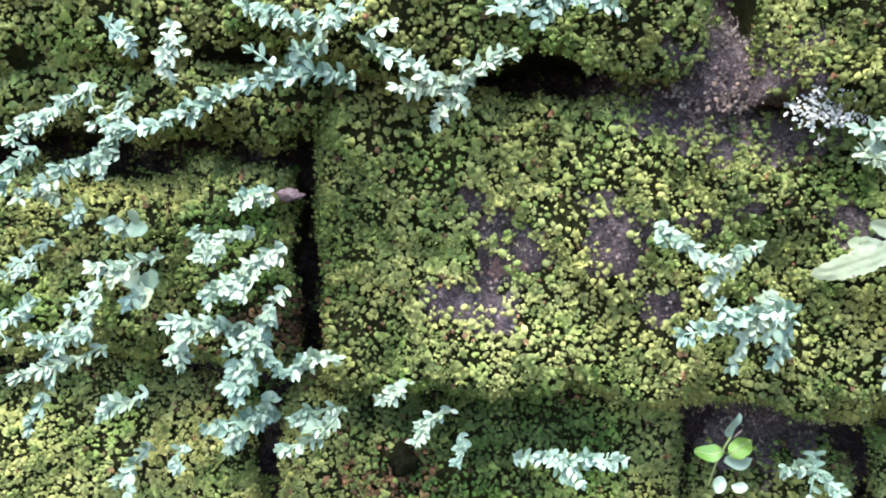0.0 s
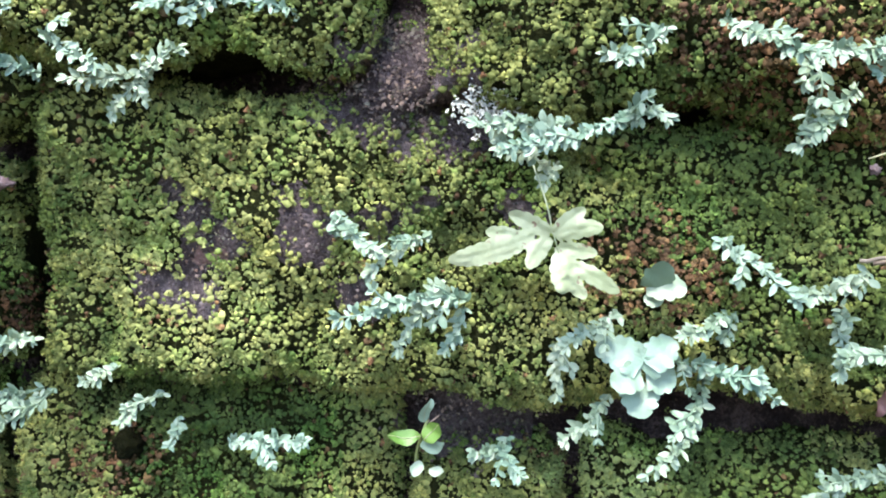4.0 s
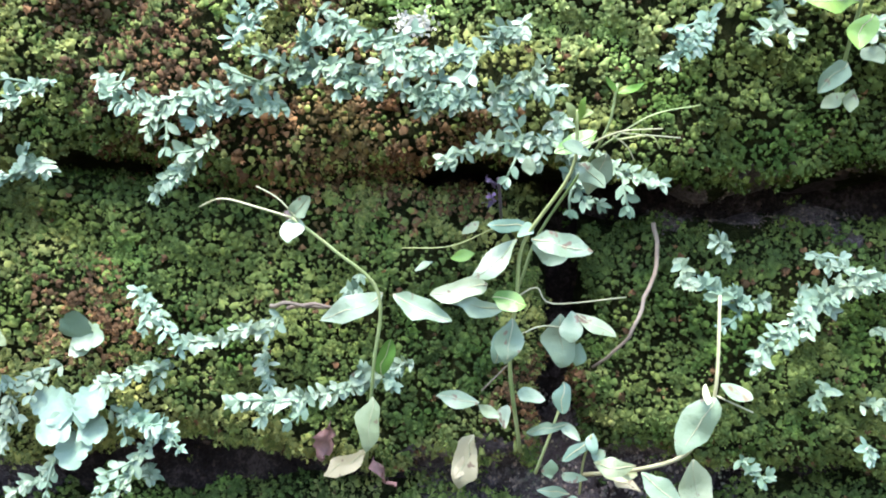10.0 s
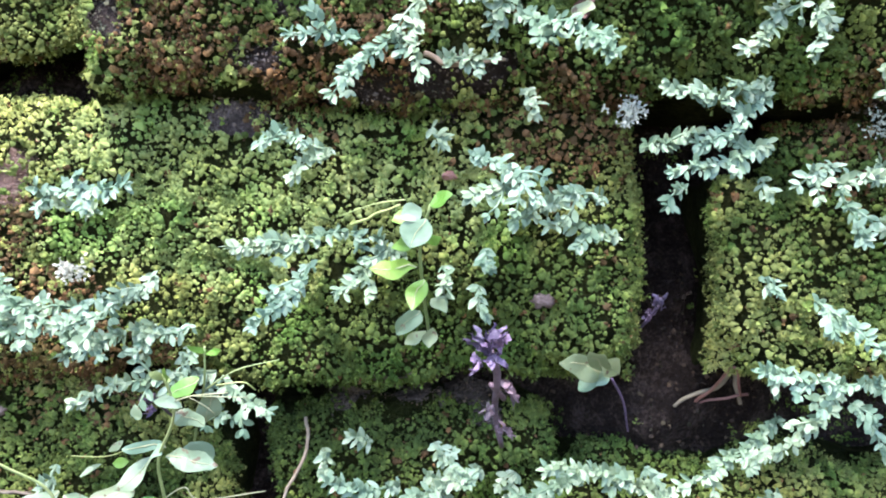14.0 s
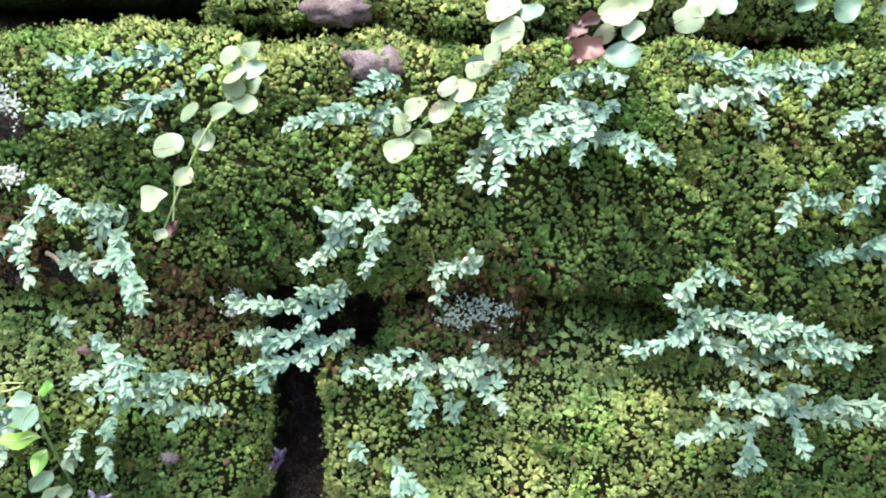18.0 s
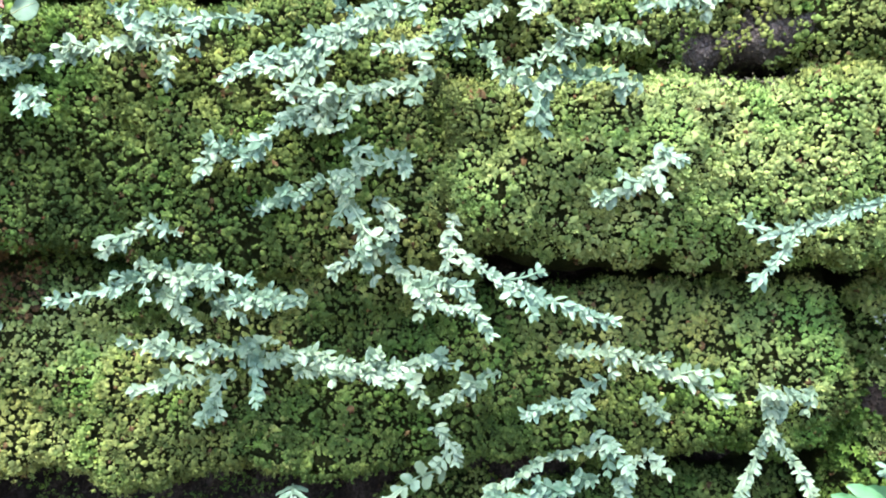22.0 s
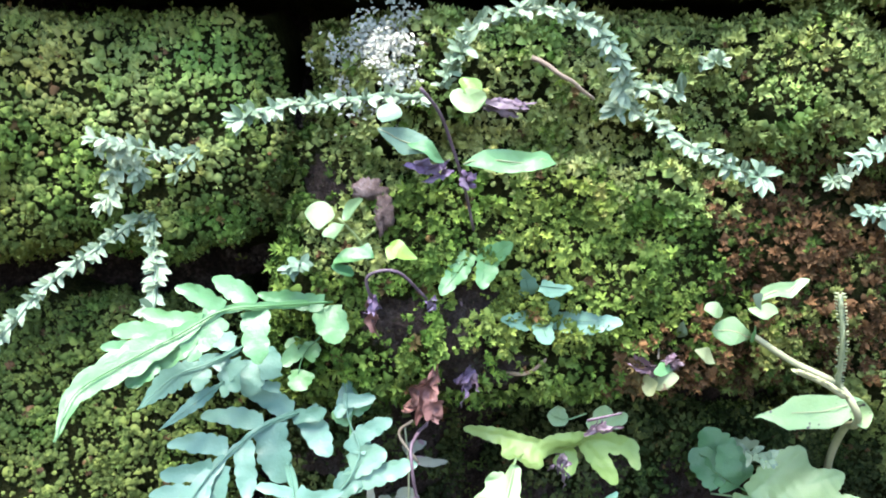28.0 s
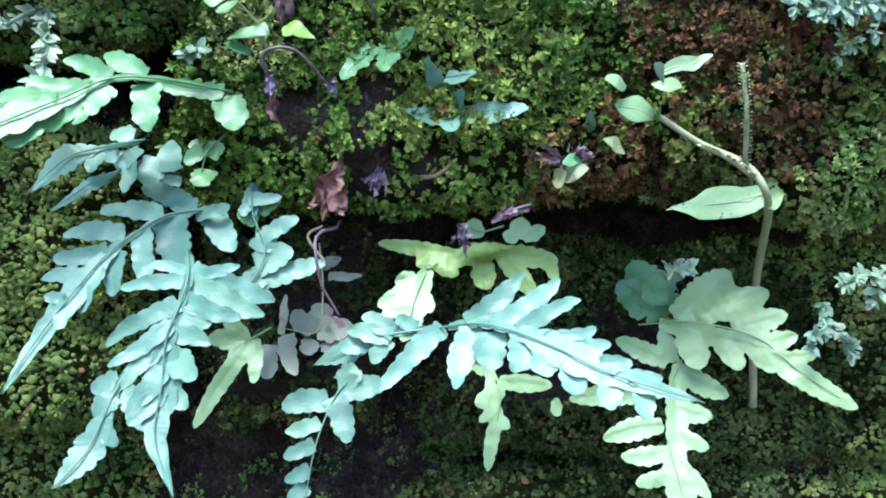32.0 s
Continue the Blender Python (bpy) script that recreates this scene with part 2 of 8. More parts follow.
def part(name, verts, faces, mat, parent=None, label="", smooth=True):
    ob = new(name, mesh_of(name, verts, faces, mat, smooth))
    if parent is not None:
        ob.parent = parent
        ob.matrix_parent_inverse = parent.matrix_world.inverted() if parent.type == "MESH" else Matrix.Translation(-parent.location)
    if label:
        ob["label"] = label
    return ob


def thing(name, place, label, category, group="", kind=""):
    ob = new(name)
    ob.location = place
    ob.empty_display_size = 0.01
    return tagged(ob, label, category, group, kind)


class Shape:
    """Verts and faces of one mesh, gathered piece by piece."""
    def __init__(self):
        self.v, self.f = [], []

    def add(self, verts, faces):
        n = len(self.v)
        self.v += [tuple(p) for p in verts]
        self.f += [tuple(i + n for i in f) for f in faces]


def tube(path, r0, r1, sides=6):
    """A round, tapering stem along the points of path."""
    pts = [Vector(p) for p in path]
    v, f = [], []
    for i, p in enumerate(pts):
        d = (pts[min(i + 1, len(pts) - 1)] - pts[max(i - 1, 0)]).normalized()
        a = d.cross(Vector((0.13, 1, 0.21))).normalized()
        b = d.cross(a)
        r = r0 + (r1 - r0) * i / (len(pts) - 1)
        v += [p + (a * math.cos(k * math.tau / sides) + b * math.sin(k * math.tau / sides)) * r for k in range(sides)]
    for i in range(len(pts) - 1):
        for k in range(sides):
            a, b = i * sides + k, i * sides + (k + 1) % sides
            f.append((a, b, b + sides, a + sides))
    f += [tuple(range(sides))[::-1], tuple(range((len(pts) - 1) * sides, len(pts) * sides))]
    return v, f


def arc(p0, p1, bend, n=8, sag=0.0):
    """Points from p0 to p1, bowed sideways in the wall's plane by bend (share of the length) and outwards by sag."""
    p0, p1 = Vector(p0), Vector(p1)
    d = p1 - p0
    side = Vector((-d.z, 0, d.x))
    out = Vector((0, -1, 0)) * d.length
    return [p0 + d * s + (side * bend + out * sag) * 4 * s * (1 - s) for s in (k / n for k in range(n + 1))]


OVAL = ((0.0, 0.10), (0.12, 0.42), (0.32, 0.86), (0.55, 1.0), (0.78, 0.78), (0.93, 0.36))
BLADELET = ((0.0, 0.15), (0.22, 0.72), (0.55, 1.0), (0.85, 0.58))
OVATE = ((0.0, 0.08), (0.06, 0.30), (0.14, 0.56), (0.24, 0.80), (0.36, 0.95), (0.48, 1.0), (0.60, 0.95), (0.71, 0.81), (0.81, 0.61), (0.89, 0.40), (0.96, 0.17))
LANCE = ((0.0, 0.10), (0.06, 0.30), (0.14, 0.56), (0.26, 0.86), (0.38, 0.99), (0.50, 0.96), (0.62, 0.83), (0.74, 0.62), (0.85, 0.38), (0.94, 0.15))
ROUND = ((0.0, 0.22), (0.04, 0.48), (0.11, 0.72), (0.22, 0.91), (0.36, 1.0), (0.52, 1.0), (0.67, 0.93), (0.80, 0.77), (0.90, 0.56), (0.97, 0.29))


def leaf_points(base, way, face, length, width, outline=OVAL, cup=0.25, curl=0.12, thick=0.0):
    """A leaf blade with a sunk midrib from base along way, its upper side towards face; two sheets when thick."""
    way = Vector(way).normalized()
    face = (Vector(face) - way * Vector(face).dot(way)).normalized()
    side = way.cross(face)
    base = Vector(base)
    v, f = [], []
    for s, w in outline:
        mid = base + way * (s * length) - face * (curl * length * s * s)
        h = w * width / 2
        lift = face * (cup * h)
        v += [mid + side * h + lift, mid + side * h * 0.5 + lift * 0.62, mid - face * (0.05 * h), mid - side * h * 0.5 + lift * 0.62, mid - side * h + lift]
    n = len(outline)
    for i in range(n - 1):
        for k in range(4):
            a = i * 5 + k
            f.append((a, a + 1, a + 6, a + 5))
    v.append(base + way * length - face * (curl * length))
    t = len(v) - 1
    a = (n - 1) * 5
    f += [(a + k, a + k + 1, t) for k in range(4)]
    if thick:
        m = len(v)
        v += [p - face * thick for p in v]
        f += [tuple(i + m for i in q)[::-1] for q in f]
    return v, f


# ---- the wall: courses of old bricks in soil-filled joints ----
def edge(a, size, r):
    """Along one axis of a brick's skin: place across the face and depth behind it."""
    s = a if a < size / 2 else size - a
    if s >= r:
        at, deep = s, 0.0
    elif s > r - r * math.pi / 2:
        q = (r - s) / r
        at, deep = r - r * math.sin(q), r * (1 - math.cos(q))
    else:
        at, deep = 0.0, r + (r - r * math.pi / 2 - s)
    return (at if a < size / 2 else size - at), deep


BARE = [(0.40, 0.0095, 0.006), (0.415, 0.0095, 0.007), (0.388, 0.009, 0.005), (0.243, 0.021, 0.011), (0.236, 0.026, 0.008), (0.1960, 0.001, 0.0035), (0.2000, -0.003, 0.0042), (0.2045, -0.0075, 0.0058), (0.2010, -0.012, 0.0064), (0.1935, -0.0165, 0.0052), (0.199, -0.0180, 0.0062), (0.2205, -0.003, 0.0064), (0.2235, -0.0080, 0.0060), (0.2430, 0.0010, 0.0035), (0.2170, 0.0015, 0.0035), (0.230, -0.017, 0.005), (0.233, 0.019, 0.009), (0.241, 0.017, 0.009), (0.249, 0.015, 0.008), (0.262, -0.001, 0.005), (0.238, -0.002, 0.005),
        (0.330, 0.055, 0.006), (0.323, 0.052, 0.005), (0.372, 0.064, 0.005), (0.693, 0.010, 0.006), (0.704, 0.002, 0.008), (0.705, 0.014, 0.005), (0.682, 0.030, 0.004), (0.365, 0.100, 0.010), (0.382, 0.089, 0.007), (0.378, 0.074, 0.005), (0.399, 0.069, 0.004), (0.392, 0.100, 0.006), (0.488, 0.0685, 0.004), (0.642, 0.1035, 0.008), (0.345, -0.036, 0.005), (0.357, -0.035, 0.006), (0.380, -0.037, 0.006), (0.245, -0.046, 0.009), (0.258, -0.047, 0.008), (0.35, -0.0445, 0.006), (0.365, -0.0445, 0.008), (0.385, -0.0435, 0.008), (0.690, -0.022, 0.013), (0.703, -0.036, 0.016), (0.732, -0.036, 0.014), (0.676, -0.036, 0.012), (0.752, -0.030, 0.010), (0.6965, -0.010, 0.008), (0.40, -0.043, 0.005), (0.352, 0.083, 0.006), (0.652, 0.1035, 0.009), (0.60, 0.014, 0.006), (0.3985, 0.0985, 0.006), (0.3955, 0.0900, 0.004), (0.4130, 0.0990, 0.003), (0.4085, 0.0700, 0.006), (0.4190, 0.0715, 0.005), (0.3860, 0.0830, 0.004)]
CLAY_SPOTS = [(0.331, 0.056, 0.012), (0.324, 0.052, 0.010), (0.2020, -0.0112, 0.0042)]
BROWN = [(0.365, 0.080, 0.016), (0.385, 0.072, 0.014), (0.328, 0.046, 0.010), (0.302, 0.030, 0.020), (0.285, -0.010, 0.014), (0.345, 0.018, 0.016), (0.330, 0.024, 0.022), (0.760, 0.022, 0.020), (0.768, 0.010, 0.013), (0.740, 0.000, 0.015),
         (0.430, 0.062, 0.016), (0.400, 0.075, 0.014), (0.365, -0.025, 0.012), (0.180, -0.055, 0.010), (0.158, -0.024, 0.010), (0.290, 0.045, 0.012), (0.49, 0.062, 0.02)]
# Lime moss; spots near x 0.70-0.79 also put the ledge's skylight into colour.
LIME_AND_LIT = [(0.790, 0.030, 0.018), (0.705, 0.046, 0.022), (0.745, 0.050, 0.030), (0.785, 0.050, 0.026), (0.66, 0.042, 0.014), (0.725, 0.044, 0.014), (0.765, 0.044, 0.018), (0.352, 0.060, 0.014), (0.375, 0.058, 0.016), (0.395, 0.054, 0.014), (0.415, 0.050, 0.012), (0.75, 0.048, 0.018), (0.73, 0.050, 0.012), (0.78, 0.05, 0.02), (0.775, 0.0, 0.014), (0.67, 0.080, 0.026), (0.70, 0.082, 0.022), (0.64, 0.072, 0.016), (0.362, 0.052, 0.020), (0.375, 0.045, 0.018), (0.620, 0.082, 0.030), (0.600, 0.080, 0.012), (0.500, 0.046, 0.012), (0.645, 0.088, 0.02), (0.690, 0.036, 0.010), (0.685, 0.022, 0.008), (0.345, 0.046, 0.012), (0.51, 0.047, 0.012), (0.28, -0.056, 0.012), (0.739, 0.036, 0.014), (0.760, 0.037, 0.016), (0.776, 0.034, 0.014), (0.345, 0.062, 0.010), (0.358, 0.062, 0.012), (0.372, 0.064, 0.010), (0.512, 0.050, 0.012)]
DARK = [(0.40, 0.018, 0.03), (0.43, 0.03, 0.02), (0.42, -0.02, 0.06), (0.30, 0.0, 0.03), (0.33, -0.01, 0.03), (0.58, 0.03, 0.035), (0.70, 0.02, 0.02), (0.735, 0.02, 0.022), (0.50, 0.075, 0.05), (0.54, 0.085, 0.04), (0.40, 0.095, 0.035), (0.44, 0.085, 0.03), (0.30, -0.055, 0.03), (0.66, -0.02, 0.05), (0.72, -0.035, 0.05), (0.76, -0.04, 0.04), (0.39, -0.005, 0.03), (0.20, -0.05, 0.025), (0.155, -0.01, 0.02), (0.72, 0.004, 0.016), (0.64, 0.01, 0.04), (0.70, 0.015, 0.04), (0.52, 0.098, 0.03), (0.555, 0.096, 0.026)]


def near(spots, x, z, wob):
    """How deep each place lies inside the nearest of the spots, below 0 outside."""
    best = np.full(len(x), -9.0)
    for sx, sz, r in spots:
        best = np.maximum(best, 1 - np.hypot((x - sx), (z - sz) * 1.25) / (r * (1 + 0.55 * wob)))
    return best


def wave(x, z, seed, size):
    """Smooth pattern from -1 to 1 over the wall, the swells about size metres wide."""
    rng = np.random.RandomState(seed)
    out = np.zeros(len(x))
    for k in range(9):
        a, b, c = rng.uniform(0, math.tau, 3)
        s = math.tau / size / rng.uniform(0.6, 1.9)
        out += np.sin(x * s * math.cos(a) + z * s * math.sin(a) + b + 1.7 * np.sin(c + z * s * 0.7 * math.cos(b) + x * 0.6 * s))
    return out / 4.5


def bulges(x, z, seed, size):
    """A gentler pattern from -1 to 1, its swells about size metres wide."""
    rng = np.random.RandomState(seed + 200)
    out = np.zeros(len(x))
    for k in range(6):
        a, b = rng.uniform(0, math.tau, 2)
        s = math.tau / size * rng.uniform(0.6, 1.15)
        out += np.sin((x * math.cos(a) + z * math.sin(a)) * s + b)
    return np.clip(out / 2.8, -1, 1)


def in_reach(p):
    """Which of the places lie on the stretch of wall that is overgrown."""
    x = p[:, 0]
    low = np.interp(x, [0.09, 0.45, 0.51, 0.57, 0.63, 0.81], [-0.075, -0.053, -0.026, -0.028, -0.063, -0.064])
    high = np.interp(x, [0.09, 0.26, 0.30, 0.33, 0.36, 0.56, 0.62, 0.66, 0.72, 0.76, 0.81], [0.046, 0.048, 0.062, 0.098, 0.122, 0.127, 0.127, 0.118, 0.100, 0.080, 0.066])
    return (p[:, 2] > low) & (p[:, 2] < high) & (x > 0.084) & (x < 0.806)


def rosettes(seed, leaves):
    """One little moss shoot: a ring of broad leaves round a shared base, unit size, pointing to +z."""
    rng = np.random.RandomState(seed)
    v, f = [(0, 0, -0.25)], []
    for k in range(leaves):
        a = math.tau * (k + rng.uniform(-0.3, 0.3)) / leaves
        e = rng.uniform(0.15, 1.15)
        l = rng.uniform(0.75, 1.2)
        d = np.array([math.cos(a) * math.cos(e), math.sin(a) * math.cos(e), math.sin(e)])
        s = np.array([-math.sin(a), math.cos(a), 0]) * rng.uniform(0.30, 0.46)
        n = len(v)
        v += [tuple(d * l * rng.uniform(0.75, 1.0) + s), tuple(d * l - s * 0.7)]
        f += [(0, n, n + 1)]
    return np.array(v), np.array(f)


def stars(seed, leaves):
    """A taller moss shoot: narrow pointed leaves in a star, unit size, pointing to +z."""
    rng = np.random.RandomState(seed)
    v, f = [(0, 0, -0.3)], []
    for k in range(leaves):
        a = math.tau * (k + rng.uniform(-0.3, 0.3)) / leaves
        e = rng.uniform(0.1, 1.1)
        d = np.array([math.cos(a) * math.cos(e), math.sin(a) * math.cos(e), math.sin(e)]) * rng.uniform(0.8, 1.25)
        s = np.array([-math.sin(a), math.cos(a), 0]) * rng.uniform(0.17, 0.26)
        n = len(v)
        v += [tuple(d * 0.45 + s), tuple(d), tuple(d * 0.45 - s)]
        f += [(0, n, n + 1), (0, n + 1, n + 2)]
    return np.array(v), np.array(f)


def knobs(seed, sides):
    """The rounded body of one moss tuft, unit size, uneven, domed to +z."""
    rng = np.random.RandomState(seed + 60)
    v = []
    for i, k in enumerate(rng.uniform(0.5, 1.4, sides)):
        v.append((k * math.cos(i * math.tau / sides), k * math.sin(i * math.tau / sides), rng.uniform(-0.9, -0.5)))
    v.append((rng.uniform(-0.25, 0.25), rng.uniform(-0.25, 0.25), rng.uniform(0.55, 1.0)))
    return np.array(v), np.array([(i, (i + 1) % sides, sides) for i in range(sides)])


STARS = [stars(s, 6) for s in range(10)]
SHOOTS = [rosettes(s, 4 + s % 2) for s in range(12)]
KNOBS = [knobs(s, 6) for s in range(10)]
MIXED = SHOOTS[:6] + STARS[:5]


def crumb(seed):
    """One grain of soil, unit size, uneven."""
    r = np.random.RandomState(seed).uniform(0.25, 1.2, 6)
    v = np.array([(1, 0, 0), (-1, 0, 0), (0, 1, 0), (0, -1, 0), (0, 0, 1), (0, 0, -1)]) * r[:, None]
    return v, np.array([(4, 0, 2), (4, 2, 1), (4, 1, 3), (4, 3, 0)])


def moss_mesh(name, place, normal, size, mat, seed, SHOOTS=SHOOTS):
    """All shoots of one cushion as one mesh."""
    rng = np.random.RandomState(seed)
    n = len(place)
    ref = np.array([0.3, 0.2, 0.93])
    a = np.cross(normal, ref)
    a /= np.linalg.norm(a, axis=1)[:, None]
    b = np.cross(normal, a)
    turn = rng.uniform(0, math.tau, n)
    c, s = np.cos(turn)[:, None], np.sin(turn)[:, None]
    a, b = a * c + b * s, b * c - a * s
    kind = rng.randint(0, len(SHOOTS), n)
    vs, fs, base = [], [], 0
    for k, (tv, tf) in enumerate(SHOOTS):
        i = np.nonzero(kind == k)[0]
        if not len(i):
            continue
        v = place[i, None] + size[i, None, None] * (tv[None, :, 0:1] * a[i, None] + tv[None, :, 1:2] * b[i, None] + tv[None, :, 2:3] * normal[i, None])
        f = tf[None] + (base + np.arange(len(i)) * len(tv))[:, None, None]
        vs.append(v.reshape(-1, 3))
        fs.append(f.reshape(-1, 3))
        base += len(i) * len(tv)
    v, f = np.concatenate(vs), np.concatenate(fs)
    me = bpy.data.meshes.new(name)
    me.vertices.add(len(v))
    me.vertices.foreach_set("co", v.ravel().astype(np.float32))
    me.loops.add(f.size)
    me.loops.foreach_set("vertex_index", f.ravel().astype(np.int32))
    me.polygons.add(len(f))
    me.polygons.foreach_set("loop_start", np.arange(0, f.size, 3, dtype=np.int32))
    me.materials.append(mat)
    me.update(calc_edges=True)
    return me


GRAINS = [crumb(s) for s in range(6)]
wall = new("wall_north")
tagged(wall, "old brick wall overgrown with green moss and small plants", "wall", kind="structure")


def brick(x0, x1, z0, z1, y0, y1, rise=0.0, seed=0, density=1.0, worn=0.009, wedge=False):
    """One weathered brick (ends x0, x1; bed z0, top z1; its face at y0 by one end, y1 by the other) with its moss cushions."""
    starry = x0 in (0.6745, 0.680)
    L, Hh, r, back = x1 - x0, z1 - z0, worn, 0.035
    start = r - r * math.pi / 2 - back
    na, nb = int((L - 2 * start) / 0.0026), int((Hh - 2 * start) / 0.0026)
    A, B = np.linspace(start, L - start, na), np.linspace(start, Hh - start, nb)
    su, sw = (A[1] - A[0]) * 1000, (B[1] - B[0]) * 1000
    ea, eb = [edge(a, L, r) for a in A], [edge(b, Hh, r) for b in B]
    grid = np.zeros((na, nb, 3))
    for i in range(na):
        for j in range(nb):
            (px, dx), (pz, dz) = ea[i], eb[j]
            x, z = x0 + px, z0 + pz + rise * px / L * (pz / Hh if wedge else 1)
            q = Vector((x * 1.0, seed * 0.31 + (dx + dz), z))
            n1, n2, n3 = noise.noise(q * 42), noise.noise(q * 98), noise.noise(q * 190)
            pillow = 0.0022 * (2 * pz / Hh - 1) ** 2 + 0.0012 * max(0, 1 - min(px, L - px) / 0.02)
            y = y0 + (y1 - y0) * px / L + max(dx, dz) + 0.25 * min(dx, dz) + pillow + 0.0012 + 0.0046 * n1 + 0.0032 * n2 + 0.0016 * n3
            grid[i, j] = x + 0.0030 * noise.noise(q * 60 + Vector((7, 0, 0))), y, z + 0.0050 * noise.noise(q * 46 + Vector((0, 9, 0))) + 0.0020 * noise.noise(q * 150 + Vector((3, 0, 0)))
    faces = [(i * nb + j, (i + 1) * nb + j, (i + 1) * nb + j + 1, i * nb + j + 1) for i in range(na - 1) for j in range(nb - 1)]
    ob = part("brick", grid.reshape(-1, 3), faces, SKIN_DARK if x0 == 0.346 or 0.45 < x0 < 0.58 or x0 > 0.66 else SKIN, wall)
    # worn spots where the bare brick shows through the moss
    at = grid.reshape(-1, 3)
    wob = wave(at[:, 0], at[:, 2], 3, 0.012)
    for name, spots in (("worn", BARE), ("reddish", CLAY_SPOTS)):
        ob.data.attributes.new(name, "FLOAT", "POINT").data.foreach_set("value", np.clip(near(spots, at[:, 0], at[:, 2], wob), -1, 1).astype(np.float32))
    rng = np.random.RandomState(seed + 11)

    def lay(u, w):
        """Places on the skin and the ways out of it, from places along its two sides in cells."""
        i, j = u.astype(int), w.astype(int)
        fu, fw = (u - i)[:, None], (w - j)[:, None]
        p00, p10, p01, p11 = grid[i, j], grid[i + 1, j], grid[i, j + 1], grid[i + 1, j + 1]
        p = (p00 * (1 - fu) + p10 * fu) * (1 - fw) + (p01 * (1 - fu) + p11 * fu) * fw
        nrm = np.cross(p10 - p00, p01 - p00)
        return p, nrm / (np.linalg.norm(nrm, axis=1)[:, None] + 1e-12)

    # tufts packed closely and unevenly, just under a millimetre apart
    pitch, lu, lw = (0.98 if starry else 0.92) / math.sqrt(density), (na - 1) * su, (nb - 1) * sw
    reach = math.hypot(lu, lw) / 2
    ga, gb = np.meshgrid(np.arange(-reach, reach, pitch), np.arange(-reach, reach, pitch * 0.87), indexing="ij")
    ga = ga + 0.5 * pitch * (np.arange(ga.shape[1]) % 2)[None] + rng.uniform(-0.42, 0.42, ga.shape) * pitch
    gb = gb + rng.uniform(-0.42, 0.42, ga.shape) * pitch
    ga, gb = ga.ravel(), gb.ravel()
    ga, gb = ga + 0.5 * bulges(ga / 1000, gb / 1000, seed + 50, 0.006), gb + 0.5 * bulges(ga / 1000, gb / 1000, seed + 90, 0.006)
    turn = 0.4 + 0.37 * seed
    u, w = (lu / 2 + ga * math.cos(turn) - gb * math.sin(turn)) / su, (lw / 2 + ga * math.sin(turn) + gb * math.cos(turn)) / sw
    on = (u > 0) & (u < na - 1.001) & (w > 0) & (w < nb - 1.001)
    u, w = u[on], w[on]
    p, nrm = lay(u, w)
    n = len(p)
    deep = p[:, 1] - (y0 + (y1 - y0) * (p[:, 0] - x0) / L)
    wob = wave(p[:, 0], p[:, 2], 3, 0.012)
    low = (p[:, 2] < z0 + 0.004 + rise * (p[:, 0] - x0) / L)
    bare = near(BARE, p[:, 0], p[:, 2], wob) + 0.34 * wave(p[:, 0], p[:, 2], 13, 0.0055)
    keep = (deep < np.where(low, 0.010, 0.013) + 0.004 * wob) & (bare < rng.uniform(-0.15, 0.75, n)) & in_reach(p)
    loose = ~keep & (deep < 0.017) & (bare > -0.3) & in_reach(p)
    pink = near(CLAY_SPOTS, p[:, 0], p[:, 2], wob) > 0
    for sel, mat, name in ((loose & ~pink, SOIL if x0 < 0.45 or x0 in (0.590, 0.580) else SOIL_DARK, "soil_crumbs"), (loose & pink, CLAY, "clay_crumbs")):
        if sel.sum() > 20:
            m = np.repeat(np.nonzero(sel)[0], 2)
            at = p[m] + rng.normal(0, 0.0004, (len(m), 3))
            grit = new(name, moss_mesh(name, at, nrm[m], rng.uniform(0.00014, 0.00040, len(m)) * rng.uniform(0.6, 1.5, len(m)), mat, seed + 500, GRAINS))
            grit.parent = ob
            tagged(grit, kind="stuff")
    p, nrm, wob, deep = p[keep], nrm[keep], wob[keep], deep[keep]
    if not len(p):
        return ob
    n = len(p)
    # cushions swell over the brick, thinner towards the joints
    swell = bulges(p[:, 0], p[:, 2], seed, 0.0080 if starry else 0.0062)
    lift = (0.0014 + (0.0015 if starry else 0.0008) * swell) * np.clip(1.15 - deep / 0.011, 0.12, 1) + rng.uniform(-0.0004, 0.0005, n)
    p = p + nrm * lift[:, None]
    size = (0.00030 + 0.00068 * rng.uniform(0, 1, n) ** 1.6) * (1.12 if starry else 1.0) * (1 + 0.15 * swell)
    blur = 0.5 * wob + rng.normal(0, 0.13, n)
    brown, lime, dark = (near(s, p[:, 0], p[:, 2], blur) for s in (BROWN, LIME_AND_LIT, DARK))
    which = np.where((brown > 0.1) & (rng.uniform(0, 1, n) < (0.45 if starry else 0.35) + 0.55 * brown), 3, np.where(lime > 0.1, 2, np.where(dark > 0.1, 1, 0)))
    stray = rng.uniform(0, 1, n)
    which = np.where(stray < 0.02, 3, np.where(stray > 0.93, 1, which))
    for k, (mat, name) in enumerate(((MOSS, "moss"), (MOSS_STAR if starry else MOSS_WET_SHADED if x0 > 0.66 and z0 < -0.02 else MOSS_DARK, "dark_moss"), (MOSS_LIME, "lime_moss"), (MOSS_BROWN, "brown_moss"))):
        m = np.nonzero(which == k)[0]
        if len(m) < 8:
            continue
        tilt = nrm[m] + rng.normal(0, 0.25, (len(m), 3))
        tilt /= np.linalg.norm(tilt, axis=1)[:, None]
        body = new(name, moss_mesh(name, p[m], tilt, size[m] * (0.95 if starry else 1.0), mat, seed * 5 + k, KNOBS))
        body.parent = ob
        tagged(body, kind="stuff")
